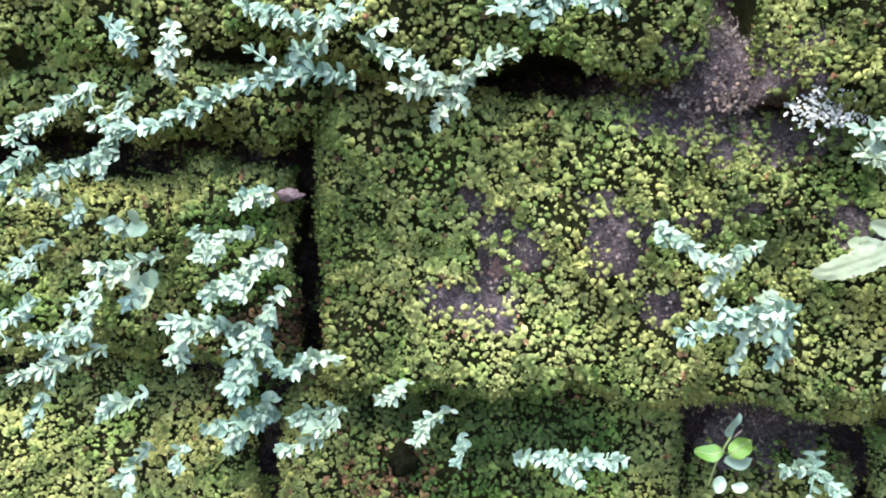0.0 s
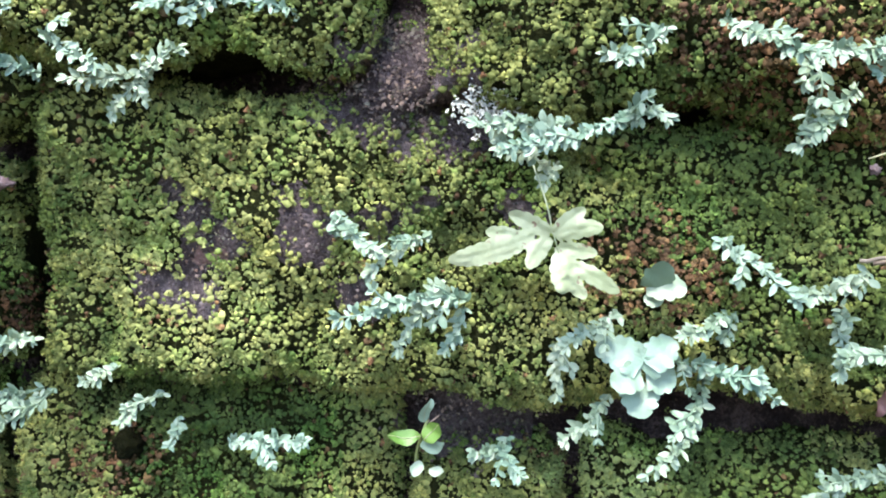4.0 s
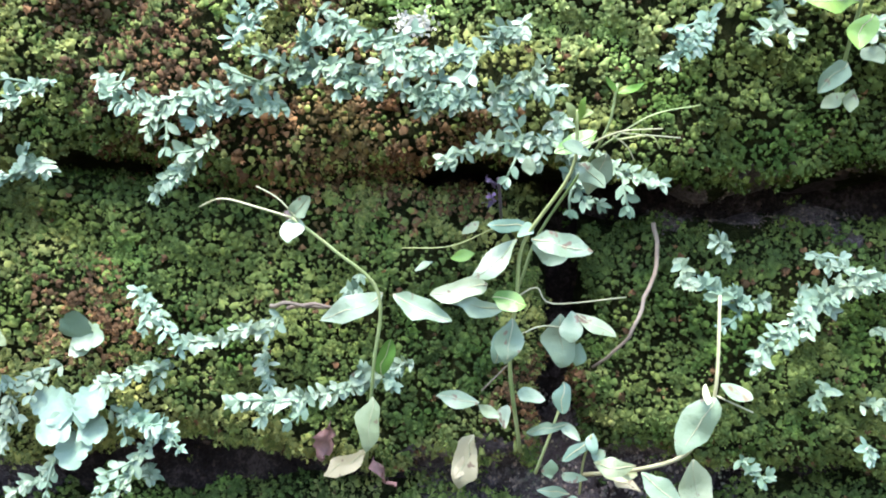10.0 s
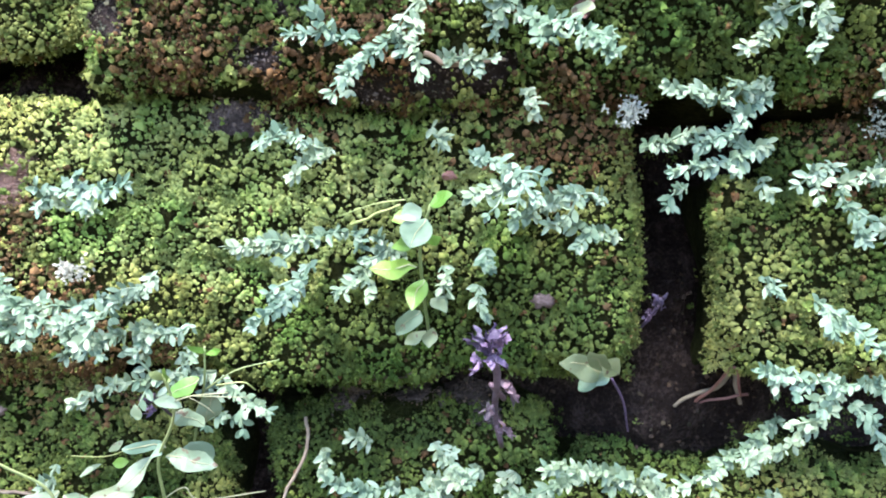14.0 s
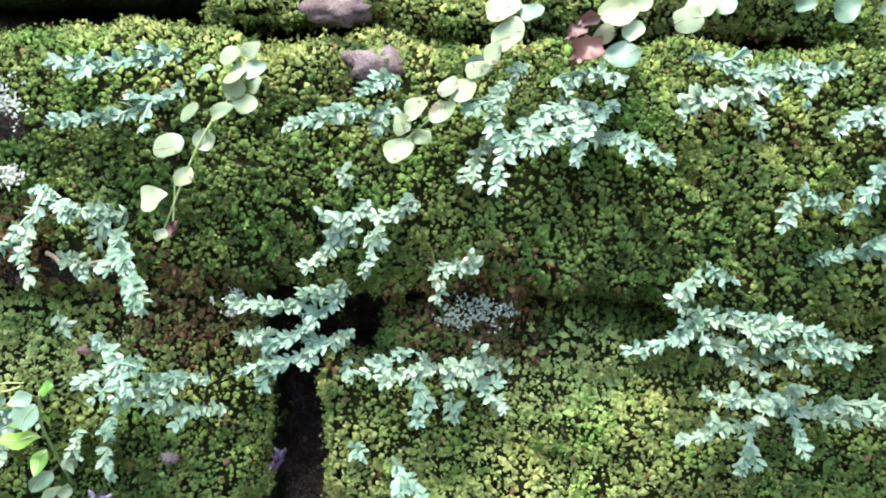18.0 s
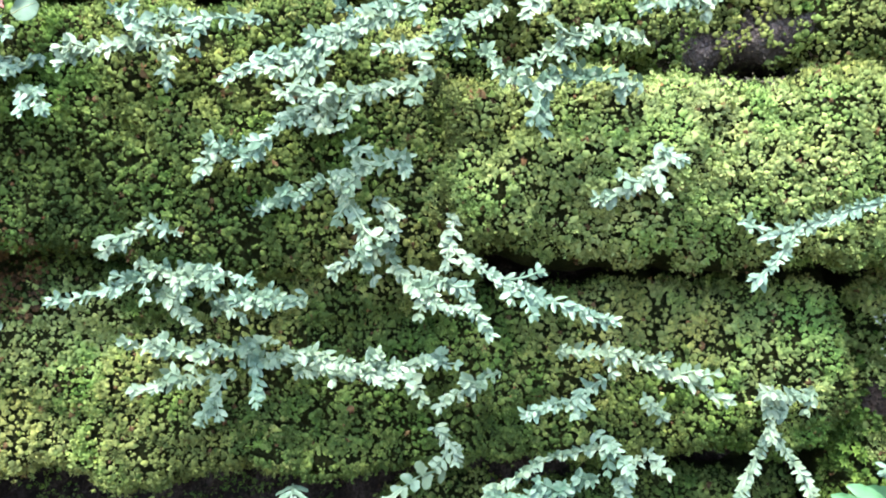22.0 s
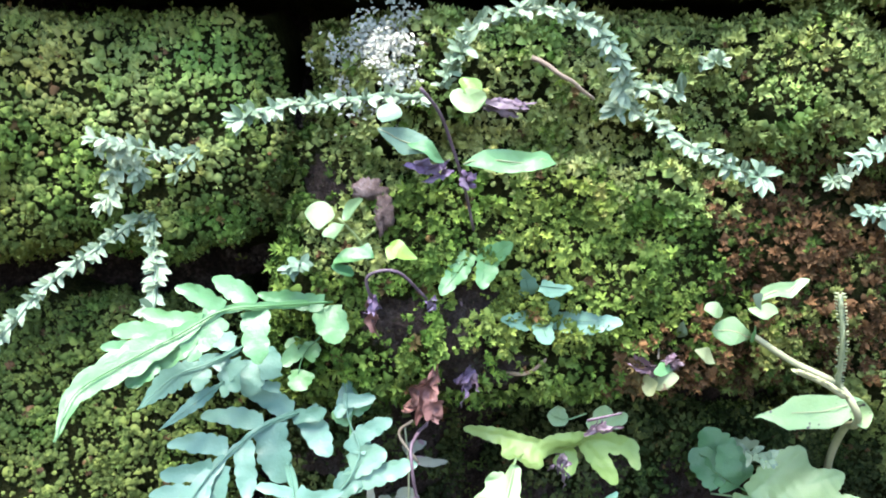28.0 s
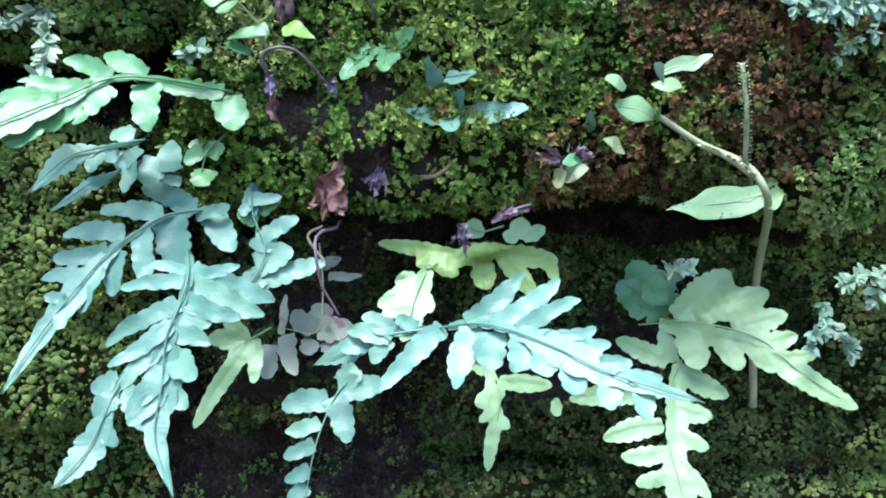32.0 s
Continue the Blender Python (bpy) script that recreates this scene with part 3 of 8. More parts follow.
        # leaves of the shoots that crown each tuft
        t = np.repeat(m, 2) if starry else m
        off = rng.normal(0, 0.42, (len(t), 3)) * size[t][:, None]
        tip = nrm[t] + off / size[t][:, None] * 1.1 + rng.normal(0, 0.45, (len(t), 3)) + np.array([0, -0.1, 0.15])
        tip /= np.linalg.norm(tip, axis=1)[:, None]
        at = p[t] + off + nrm[t] * (size[t] * rng.uniform(0.35, 0.8, len(t)))[:, None]
        leaves = new(name, moss_mesh(name, at, tip, size[t] * rng.uniform(0.60, 1.05, len(t)) * (1.35 if starry else 1.0), mat, seed * 5 + k + 300, STARS if starry else MIXED))
        leaves.parent = ob
        tagged(leaves, kind="stuff")
    return ob


# ---- bricks, course by course ----
BRICKS = [
    # lowest course
    (-0.01, 0.150, -0.090, -0.038, 0.020, 0.022, 0), (0.155, 0.238, -0.090, -0.039, 0.021, 0.023, 0.001), (0.241, 0.272, -0.090, -0.047, 0.022, 0.023, 0.0), (0.276, 0.462, -0.092, -0.0455, 0.019, 0.020, 0),
    (0.467, 0.66, -0.095, -0.044, 0.022, 0.024, 0), (0.665, 0.87, -0.105, -0.059, 0.036, 0.042, 0),
    # second course, with the thin mossy bed under its upper neighbour
    (-0.06, 0.158, -0.035, 0.0055, 0.011, 0.014, 0.001), (-0.06, 0.170, 0.0105, 0.027, 0.010, 0.011, 0.0), (0.166, 0.364, -0.037, 0.0225, 0.0125, 0.0095, -0.010), (0.371, 0.430, -0.038, 0.0080, 0.011, 0.013, -0.001), (0.426, 0.566, -0.038, -0.004, 0.012, 0.014, 0),
    (0.571, 0.667, -0.046, 0.0060, 0.015, 0.010, 0.006), (0.670, 0.703, -0.046, -0.001, 0.022, 0.024, 0.0), (0.709, 0.93, -0.056, -0.012, 0.036, 0.038, 0),
    # third course
    (0.02, 0.235, 0.0255, 0.076, 0.005, 0.003, 0), (0.2445, 0.4455, 0.0170, 0.0705, 0.003, 0.001, -0.003), (0.460, 0.6740, 0.0145, 0.0505, 0.000, 0.003, 0.005),
    (0.6745, 0.89, -0.003, 0.038, 0.005, 0.020, -0.004), (0.680, 0.89, 0.032, 0.0555, 0.007, 0.007, 0.0),
    (0.470, 0.596, 0.046, 0.061, 0.001, 0.000, 0.0),
    # fourth course
    (0.125, 0.339, 0.078, 0.122, 0.008, 0.006, 0), (0.346, 0.5895, 0.0690, 0.119, -0.007, -0.008, -0.008), (0.590, 0.84, 0.0625, 0.099, -0.014, 0.012, -0.006),
    # top course
    (0.24, 0.43, 0.1265, 0.175, 0.012, 0.012, 0), (0.435, 0.578, 0.1165, 0.170, 0.000, 0.002, 0), (0.580, 0.80, 0.0975, 0.155, 0.000, 0.010, 0.004),
]
for k, (bx0, bx1, bz0, bz1, by0, by1, up) in enumerate(BRICKS):
    brick(bx0, bx1, bz0, bz1, by0, by1, up, seed=k, wedge=up == -0.010, density=1.25 if bx0 == 0.590 else 1.0, worn=0.006 if bx0 == 0.460 else 0.009)

# soil and mortar behind and between the bricks
sv, sf = [], []
SX, SZ = np.arange(-0.10, 0.961, 0.004), np.arange(-0.14, 0.201, 0.004)
PATCH = [(0.238, 0.021, 0.014, 0.022), (0.238, 0.05, 0.008, 0.010), (0.262, -0.040, 0.018, 0.006), (0.453, 0.004, 0.020, 0.014), (0.454, 0.030, 0.007, 0.012), (0.370, -0.042, 0.02, 0.008), (0.672, 0.035, 0.010, 0.022), (0.702, -0.006, 0.012, 0.01), (0.59, 0.010, 0.04, 0.006)]
for x in SX:
    for z in SZ:
        q = Vector((x, 0, z))
        y = 0.034 + 0.016 * min(1, max(0, (x - 0.69) / 0.03)) * min(1, max(0, (0.006 - z) / 0.02)) + 0.006 * noise.noise(q * 30) + 0.004 * noise.noise(q * 90) + 0.0022 * noise.noise(q * 260)
        for sx, sz, r, h in PATCH:
            y -= h * math.exp(-((x - sx) ** 2 + (z - sz) ** 2) / (r * r))
        sv.append((x, y, z))
nz = len(SZ)
sf = [(i * nz + j, (i + 1) * nz + j, (i + 1) * nz + j + 1, i * nz + j + 1) for i in range(len(SX) - 1) for j in range(nz - 1)]
soil = part("mortar", sv, sf, MORTAR, wall, "dark soil filling the open joints")
LEDGES = [(0.238, 0.021, 0.02), (0.254, -0.042, 0.014), (0.36, -0.041, 0.018), (0.39, -0.04, 0.012), (0.672, 0.035, 0.012), (0.672, 0.02, 0.008)]
at = np.array(sv)
soil.data.attributes.new("worn", "FLOAT", "POINT").data.foreach_set("value", np.clip(near(LEDGES, at[:, 0], at[:, 2], wave(at[:, 0], at[:, 2], 3, 0.012)), -1, 1).astype(np.float32))
soil.data.attributes.new("reddish", "FLOAT", "POINT").data.foreach_set("value", np.full(len(at), -1, np.float32))


def in_joint(p):
    """Which of the places are not hidden behind a brick."""
    free = np.ones(len(p), bool)
    for x0, x1, z0, z1, y0, y1, up in BRICKS:
        free &= ~((p[:, 0] > x0 + 0.008) & (p[:, 0] < x1 - 0.008) & (p[:, 2] > z0 + 0.008 + max(up, 0)) & (p[:, 2] < z1 - 0.008 + min(up, 0)))
    return free


# thin dark moss that has crept over the soil
rng = np.random.RandomState(77)
grid = np.array(sv).reshape(len(SX), nz, 3)
mu, mw = rng.uniform(45, 227, 50000), rng.uniform(15, 68, 50000)
mi, mj = mu.astype(int), mw.astype(int)
mp = grid[mi, mj] + (grid[mi + 1, mj] - grid[mi, mj]) * (mu - mi)[:, None] + (grid[mi, mj + 1] - grid[mi, mj]) * (mw - mj)[:, None]
holes = near([(0.25, -0.042, 0.015), (0.278, -0.042, 0.015), (0.30, -0.042, 0.014), (0.32, -0.042, 0.014), (0.355, -0.042, 0.02), (0.325, 0.0165, 0.012), (0.385, 0.012, 0.012), (0.405, 0.012, 0.013), (0.425, 0.010, 0.013), (0.34, 0.0165, 0.011), (0.358, 0.016, 0.012), (0.62, 0.010, 0.02), (0.65, 0.008, 0.02), (0.60, 0.058, 0.012), (0.62, 0.060, 0.010), (0.66, 0.058, 0.02), (0.69, 0.057, 0.012), (0.73, -0.008, 0.02), (0.76, -0.01, 0.02), (0.71, -0.005, 0.01), (0.237, 0.022, 0.018), (0.453, 0.015, 0.026), (0.454, 0.04, 0.014), (0.369, -0.01, 0.012), (0.369, -0.038, 0.02), (0.262, -0.040, 0.016), (0.165, -0.01, 0.02), (0.59, 0.01, 0.03)], mp[:, 0], mp[:, 2], wave(mp[:, 0], mp[:, 2], 4, 0.012))
mp = mp[in_reach(mp) & in_joint(mp) & (holes < 0) & (wave(mp[:, 0], mp[:, 2], 6, 0.02) < 0.6)]
mn = np.tile([0.0, -0.9, 0.4], (len(mp), 1)) + rng.normal(0, 0.25, (len(mp), 3))
mn /= np.linalg.norm(mn, axis=1)[:, None]
gp = grid[rng.randint(45, 227, 55000), rng.randint(15, 68, 55000)] + rng.uniform(-0.002, 0.002, (55000, 3)) * np.array([1, 0.15, 1])
gp = gp[in_reach(gp) & in_joint(gp)]
ledge = near(LEDGES, gp[:, 0], gp[:, 2], np.zeros(len(gp))) > 0
pale = np.concatenate([gp[ledge] + rng.uniform(-0.0015, 0.0015, (ledge.sum(), 3)) * np.array([1, 0.2, 1]) for k in range(8)])
heap = new("pale_soil_crumbs", moss_mesh("pale_soil_crumbs", pale, np.tile([0.0, -1.0, 0.3], (len(pale), 1)), rng.uniform(0.0002, 0.00055, len(pale)), SOIL, 32, GRAINS))
heap.parent = soil
tagged(heap, kind="stuff")
gp = gp[~ledge]
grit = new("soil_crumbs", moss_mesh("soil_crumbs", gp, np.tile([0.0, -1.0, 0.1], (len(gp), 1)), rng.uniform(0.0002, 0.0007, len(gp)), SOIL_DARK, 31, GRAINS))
grit.parent = soil
tagged(grit, kind="stuff")
creep = new("dark_moss", moss_mesh("dark_moss", mp, mn, rng.uniform(0.0006, 0.0012, len(mp)), MOSS_DARK, 9))
creep.parent = soil
tagged(creep, kind="stuff")


def slab(x0, x1, y0, y1, z0, z1):
    v = [(x, y, z) for x in (x0, x1) for y in (y0, y1) for z in (z0, z1)]
    return v, [(0, 1, 3, 2), (4, 6, 7, 5), (0, 4, 5, 1), (2, 3, 7, 6), (0, 2, 6, 4), (1, 5, 7, 3)]


core = Shape()
for box in ((-1.6, 2.4, 0.070, 0.30, -0.75, 0.75), (-1.6, -0.095, 0.012, 0.068, -0.75, 0.75), (0.955, 2.4, 0.012, 0.068, -0.75, 0.75), (-0.095, 0.955, 0.012, 0.068, -0.75, -0.135), (-0.095, 0.955, 0.012, 0.068, 0.195, 0.75)):
    core.add(*slab(*box))
part("wall_core", core.v, core.f, BRICK, wall, smooth=False)
gv = [(x, y, -0.72 + 0.01 * noise.noise(Vector((x, y, 0)) * 0.7)) for x in (-400, -60, -8, -3, -1, 0, 1, 2, 4, 9, 60, 400) for y in (-400, -60, -8, -3, -1.5, -0.5, 0.1, 1, 8, 60, 400)]
gf = [(i * 11 + j, (i + 1) * 11 + j, (i + 1) * 11 + j + 1, i * 11 + j + 1) for i in range(11) for j in range(10)]
tagged(part("ground", gv, gf, EARTH), "bare brown soil in front of the wall", "ground", kind="structure")

# ---- plants: builders ----
sprigs_made = 0


def unit_leaf(mat, seed):
    """A tiny blade of unit length along x, its upper side to z, shared by many leaves."""
    rng = random.Random(seed)
    v, f = leaf_points((0, 0, 0), (1, 0, 0), (0, 0, 1), 1.0, rng.uniform(0.36, 0.52), BLADELET, rng.uniform(-0.1, 0.35), rng.uniform(0.0, 0.35))
    v = [p + Vector((0, 0, 0.05 * noise.noise(p * 5 + Vector((seed, 0, 0))))) for p in v]
    return mesh_of("leaf", v, f, mat)


TINY = {m.name: [unit_leaf(m, k) for k in range(9)] for m in (MINT, MINT_BLUE, HERB)}


def shoot(path, rng, size, thick, stem):
    """The leaves along one shoot, pair by pair, with a tuft at its tip: base, way, face and length of each."""
    stem.add(*tube(path, thick, thick * 0.6, 5))
    total = sum((Vector(b) - Vector(a)).length for a, b in zip(path, path[1:]))
    nodes = max(3, int(total / (0.00185 * size)))
    found = []
    for k in range(nodes + 1):
        s = k / nodes * (len(path) - 1)
        i = min(int(s), len(path) - 2)
        p = Vector(path[i]).lerp(Vector(path[i + 1]), s - i)
        d = (Vector(path[i + 1]) - Vector(path[i])).normalized()
        out = Vector((rng.uniform(-0.3, 0.3), -1, rng.uniform(0.2, 0.9))).normalized()
        side = d.cross(out).normalized()
        grow = 0.72 + 0.4 * math.sin(math.pi * min(1, 0.2 + 0.7 * k / nodes))
        for sign in ((1, -1) if k < nodes else (1, -1, 0.4, -0.4, 0.0)):
            if k < nodes and rng.random() < 0.08:
                continue
            way = d * rng.uniform(0.2, 1.0) + side * sign * rng.uniform(0.5, 1.0) + out * rng.uniform(-0.1, 0.6) + Vector((0, 0, rng.uniform(-0.45, 0.05)))
            face = out + d * rng.uniform(-0.6, 0.5) + side * rng.uniform(-0.7, 0.7)
            found.append((p, way, face, size * grow * rng.uniform(0.0014, 0.0028)))
    return found


def sprig(p0, p1, bend, mat, size=1.0):
    """A creeping sprig of tiny leaves from p0 to its free tip p1, with short side shoots."""
    global sprigs_made
    sprigs_made += 1
    rng = random.Random(sprigs_made * 17 + 3)
    a, b = Vector(p0), Vector(p1)
    span = (b - a).length
    ob = thing("mint_sprig", p0, ("long " if span > 0.016 else "short ") + ("blue-green" if mat is MINT_BLUE else "pale mint-green") + " sprig of tiny oval leaves creeping over moss", "sprig", "sprigs on the wall")
    stem = Shape()
    n = max(4, int(span / 0.003))
    path = [p + Vector((rng.uniform(-1, 1), rng.uniform(-1, 1), rng.uniform(-1, 1))) * 0.0006 for p in arc(a, b, bend, n, 0.05)]
    for base, way, face, l in shoot(path, rng, size, 0.0003, stem):
        way = way.normalized()
        face = (face - way * face.dot(way)).normalized()
        turn = Matrix((way, face.cross(way), face)).transposed().to_4x4()
        blade = new("leaf", TINY[mat.name][rng.randint(0, 8)])
        blade.parent = ob
        blade.matrix_basis = Matrix.Translation(base - a) @ turn @ Matrix.Scale(l, 4)
    fine = Shape()
    for k in range(int(span / 0.00026)):
        i = rng.randint(0, n - 1)
        base = path[i].lerp(path[i + 1], rng.random()) + Vector((rng.uniform(-1, 1), rng.uniform(-1, 0.4), rng.uniform(-1, 1))) * 0.0005
        way = Vector((rng.uniform(-1, 1), rng.uniform(-0.8, 0.1), rng.uniform(-1, 1))) + (b - a).normalized() * 0.4
        l = size * rng.uniform(0.0010, 0.0023)
        fine.add(*leaf_points(base, way, (rng.uniform(-0.5, 0.5), -1, 0.6), l, l * rng.uniform(0.42, 0.58), BLADELET, 0.15, rng.uniform(0.0, 0.3)))
    if fine.v:
        tagged(part("small_leaves", fine.v, fine.f, mat, ob), kind="stuff")
    for k in range(int(span / 0.0078)):
        i = rng.randint(max(0, n // 5), max(1, n - 2))
        d = (b - a).normalized()
        side = Vector((-d.z, 0, d.x)) * rng.choice((1, -1))
        q = path[i] + (d * rng.uniform(0.3, 0.9) + side * rng.uniform(0.5, 1.0) + Vector((0, rng.uniform(-0.6, 0.1), -0.25))).normalized() * rng.uniform(0.003, 0.006)
        s = Shape()
        for base, way, face, l in shoot(arc(path[i], q, rng.uniform(-0.15, 0.15), 3, 0.08), rng, size * 0.9, 0.0003, stem):
            s.add(*leaf_points(base, way, face, l, l * rng.uniform(0.48, 0.64), BLADELET, rng.uniform(-0.1, 0.3), rng.uniform(0.0, 0.3)))
        tagged(part("side_shoot", s.v, s.f, mat, ob), kind="stuff")
    part("stem", stem.v, stem.f, mat, ob, "pale green thin stem")
    return ob


def runner(points, mat, size=1.0):
    """A thin runner along a smooth line, closely set with tiny leaves and ending in a small tuft."""
    rng = random.Random(int(points[0][0] * 1e5) + int(points[-1][2] * 1e5))
    a = Vector(points[0])
    ob = thing("mint_runner", points[0], "long thin pale green runner closely set with tiny leaves", "sprig", "sprigs on the wall")
    path = [p + Vector((rng.uniform(-1, 1), rng.uniform(-1, 1), rng.uniform(-1, 1))) * 0.00025 for p in smooth_path(points, 5)]
    part("stem", *tube(path, 0.00042 * size, 0.00026 * size, 6), mat, ob, "pale green thin stem")
    span = sum((q - p).length for p, q in zip(path, path[1:]))
    n, last = int(span / 0.00022), len(path) - 1
    for k in range(n):
        s = k / n * last
        i = min(int(s), last - 1)
        base = path[i].lerp(path[i + 1], s - i)
        d = (path[i + 1] - path[i]).normalized()
        turn = rng.uniform(0, math.tau)
        side = Vector((math.cos(turn), -abs(math.sin(turn)) * 0.8, math.sin(turn)))
        way = (d * rng.uniform(0.3, 0.9) + side).normalized()
        face = Vector((0, -1, 0.6))
        face = (face - way * face.dot(way)).normalized()
        l = size * rng.uniform(0.0014, 0.0023) * (1.4 if k > n * 0.9 else 1.0)
        blade = new("leaf", TINY[mat.name][rng.randint(0, 8)])
        blade.parent = ob
        blade.matrix_basis = Matrix.Translation(base - a) @ Matrix((way, face.cross(way), face)).transposed().to_4x4() @ Matrix.Scale(l, 4)
    return ob


def leaf(plant, base, tip, width, mat, outline):
    """One leaf blade from base to tip, its upper side to the open air."""
    b, t = Vector(base), Vector(tip)
    rng = random.Random(int(base[0] * 1e5) + int(tip[2] * 1e5))
    way = t - b
    outline = OVATE if outline is OVAL else outline
    face = Vector((rng.uniform(-0.35, 0.35), -1, rng.uniform(0.1, 0.6)))
    dead = mat in (DRY, BLACKENED, PURPLE)
    if mat in (PURPLE, BLACKENED):
        crumpled = Shape()
        for k in range(9):
            shift = Vector((rng.uniform(-1, 1), rng.uniform(-0.6, 0.6), rng.uniform(-1, 1))) * width * 0.3
            w2 = way * rng.uniform(0.3, 0.6) + Vector((rng.uniform(-1, 1), rng.uniform(-1, 1), rng.uniform(-1, 1))) * width * 0.4
            cv, cf = leaf_points(b + way * rng.uniform(0.0, 0.45) + shift, w2, face + Vector((rng.uniform(-1, 1), 0, rng.uniform(-1, 1))), w2.length, width * rng.uniform(0.22, 0.42), OVATE, rng.uniform(-0.8, 0.8), rng.uniform(-0.4, 0.6))
            crumpled.add([p + Vector((noise.noise(p * 1300), noise.noise(p * 1100), noise.noise(p * 1200))) * 0.0007 for p in cv], cf)
        return part("leaf", crumpled.v, crumpled.f, mat, plant, "shrivelled leaf")
    if outline is ROUND and not dead and b.x < 0.35:
        return part("leaf", *lobe_points(b, t, width, face, 3.5, rng.randint(0, 99), 0.5), mat, plant)
    v, f = leaf_points(b, way, face, way.length, width, outline, rng.uniform(0.5, 1.0) if dead else rng.uniform(0.02, 0.2), rng.uniform(-0.1, 0.25), 0.00012)
    if not dead:
        v = [p + Vector((noise.noise(p * 330), noise.noise(p * 280 + Vector((3, 0, 0))) * 1.5, noise.noise(p * 310 + Vector((0, 3, 0))))) * 0.0009 for p in v]
    if dead:
        v = [p + Vector((noise.noise(p * 900), noise.noise(p * 650 + Vector((5, 0, 0))) * 1.4, noise.noise(p * 800 + Vector((0, 5, 0))))) * 0.0014 for p in v]
    ob = part("leaf", v, f, mat, plant)
    if way.length > 0.0055 and not dead:
        mids = [v[i * 5 + 2] - Vector(face).normalized() * -0.00004 for i in range(0, len(outline), 2)]
        part("midrib", *tube(mids, 0.00011, 0.00005, 5), STEM_PALE, ob, "pale midrib")
    if mat is YELLOW:
        ob["label"] = "yellowing leaf"
    elif dead:
        ob["label"] = "withered leaf"
    return ob


def smooth_path(points, n=5):
    """More points on a soft line through the given ones."""
    p = [Vector(q) for q in points]
    p = [p[0] * 2 - p[1]] + p + [p[-1] * 2 - p[-2]]
    out = []
    for i in range(1, len(p) - 2):
        for k in range(n):
            s = k / n
            a, b, c, d = p[i - 1], p[i], p[i + 1], p[i + 2]
            out.append(0.5 * (2 * b + (c - a) * s + (2 * a - 5 * b + 4 * c - d) * s * s + (3 * b - a - 3 * c + d) * s ** 3))
    return out + [p[-2]]


def stalk(plant, points, r0, r1, mat, name):
    path = smooth_path(points)
    if name == "flower_spike":
        s = Shape()
        s.add(*tube(path, r0, r1, 8))
        rng = random.Random(5)
        for q in smooth_path(points, 14):
            for k in range(5):
                a = rng.uniform(0, math.tau)
                c = q + Vector((math.cos(a), math.sin(a), 0)) * r0
                s.add(*leaf_points(c, (math.cos(a), math.sin(a), 0.5), (0, -0.4, 1), 0.0005, 0.0005))
        return part(name, s.v, s.f, mat, plant, "beaded pale flower spike")
    return part(name, *tube(path, r0, r1, 7), mat, plant)


def lobe_points(base, tip, width, out, bumps, seed, wide_base=0.9):
    """One blunt leaflet or lobe with a softly scalloped, rippled margin, two sheets thick."""
    base, tip = Vector(base), Vector(tip)
    way = tip - base
    l = way.length
    way = way / l
    out = (out - way * out.dot(way)).normalized()
    side = way.cross(out)
    rng = random.Random(seed)
    droop, bow, ripple = rng.uniform(0.02, 0.14), rng.uniform(-0.07, 0.07), rng.uniform(0, 6)
    v, n = [], max(16, int(bumps * 6))
    for j in range(n + 1):
        s = j / n
        h = width / 2 * (wide_base + (1 - wide_base) * min(1, s * 3)) * max(0.03, 1 - s ** 3.2) ** 0.55
        mid = base + way * (l * s) - out * (droop * l * s * s) + side * (bow * l * math.sin(math.pi * s))
        for q in (-1, -0.55, 0, 0.55, 1):
            e = h * q * (1.04 - (0.20 * (1 - abs(math.sin(s * bumps * math.pi + q * 0.7 + ripple))) ** 1.6 if abs(q) == 1 else 0))
            lift = 0.16 * abs(q) + 0.10 * q * q * math.sin(s * bumps * math.tau * 0.5 + ripple + q)
            v.append(mid + side * e + way * (abs(e) * 0.18) + out * (h * lift))
    f = [(j * 5 + k, j * 5 + k + 1, j * 5 + k + 6, j * 5 + k + 5) for j in range(n) for k in range(4)]
    v = [q + Vector((noise.noise(q * 420), noise.noise(q * 260 + Vector((3, 0, 0))) * 1.6, noise.noise(q * 400 + Vector((0, 3, 0))))) * 0.00035 for q in v]
    m = len(v)
    v += [q - out * 0.00012 for q in v]
    return v, f + [tuple(i + m for i in q)[::-1] for q in f]


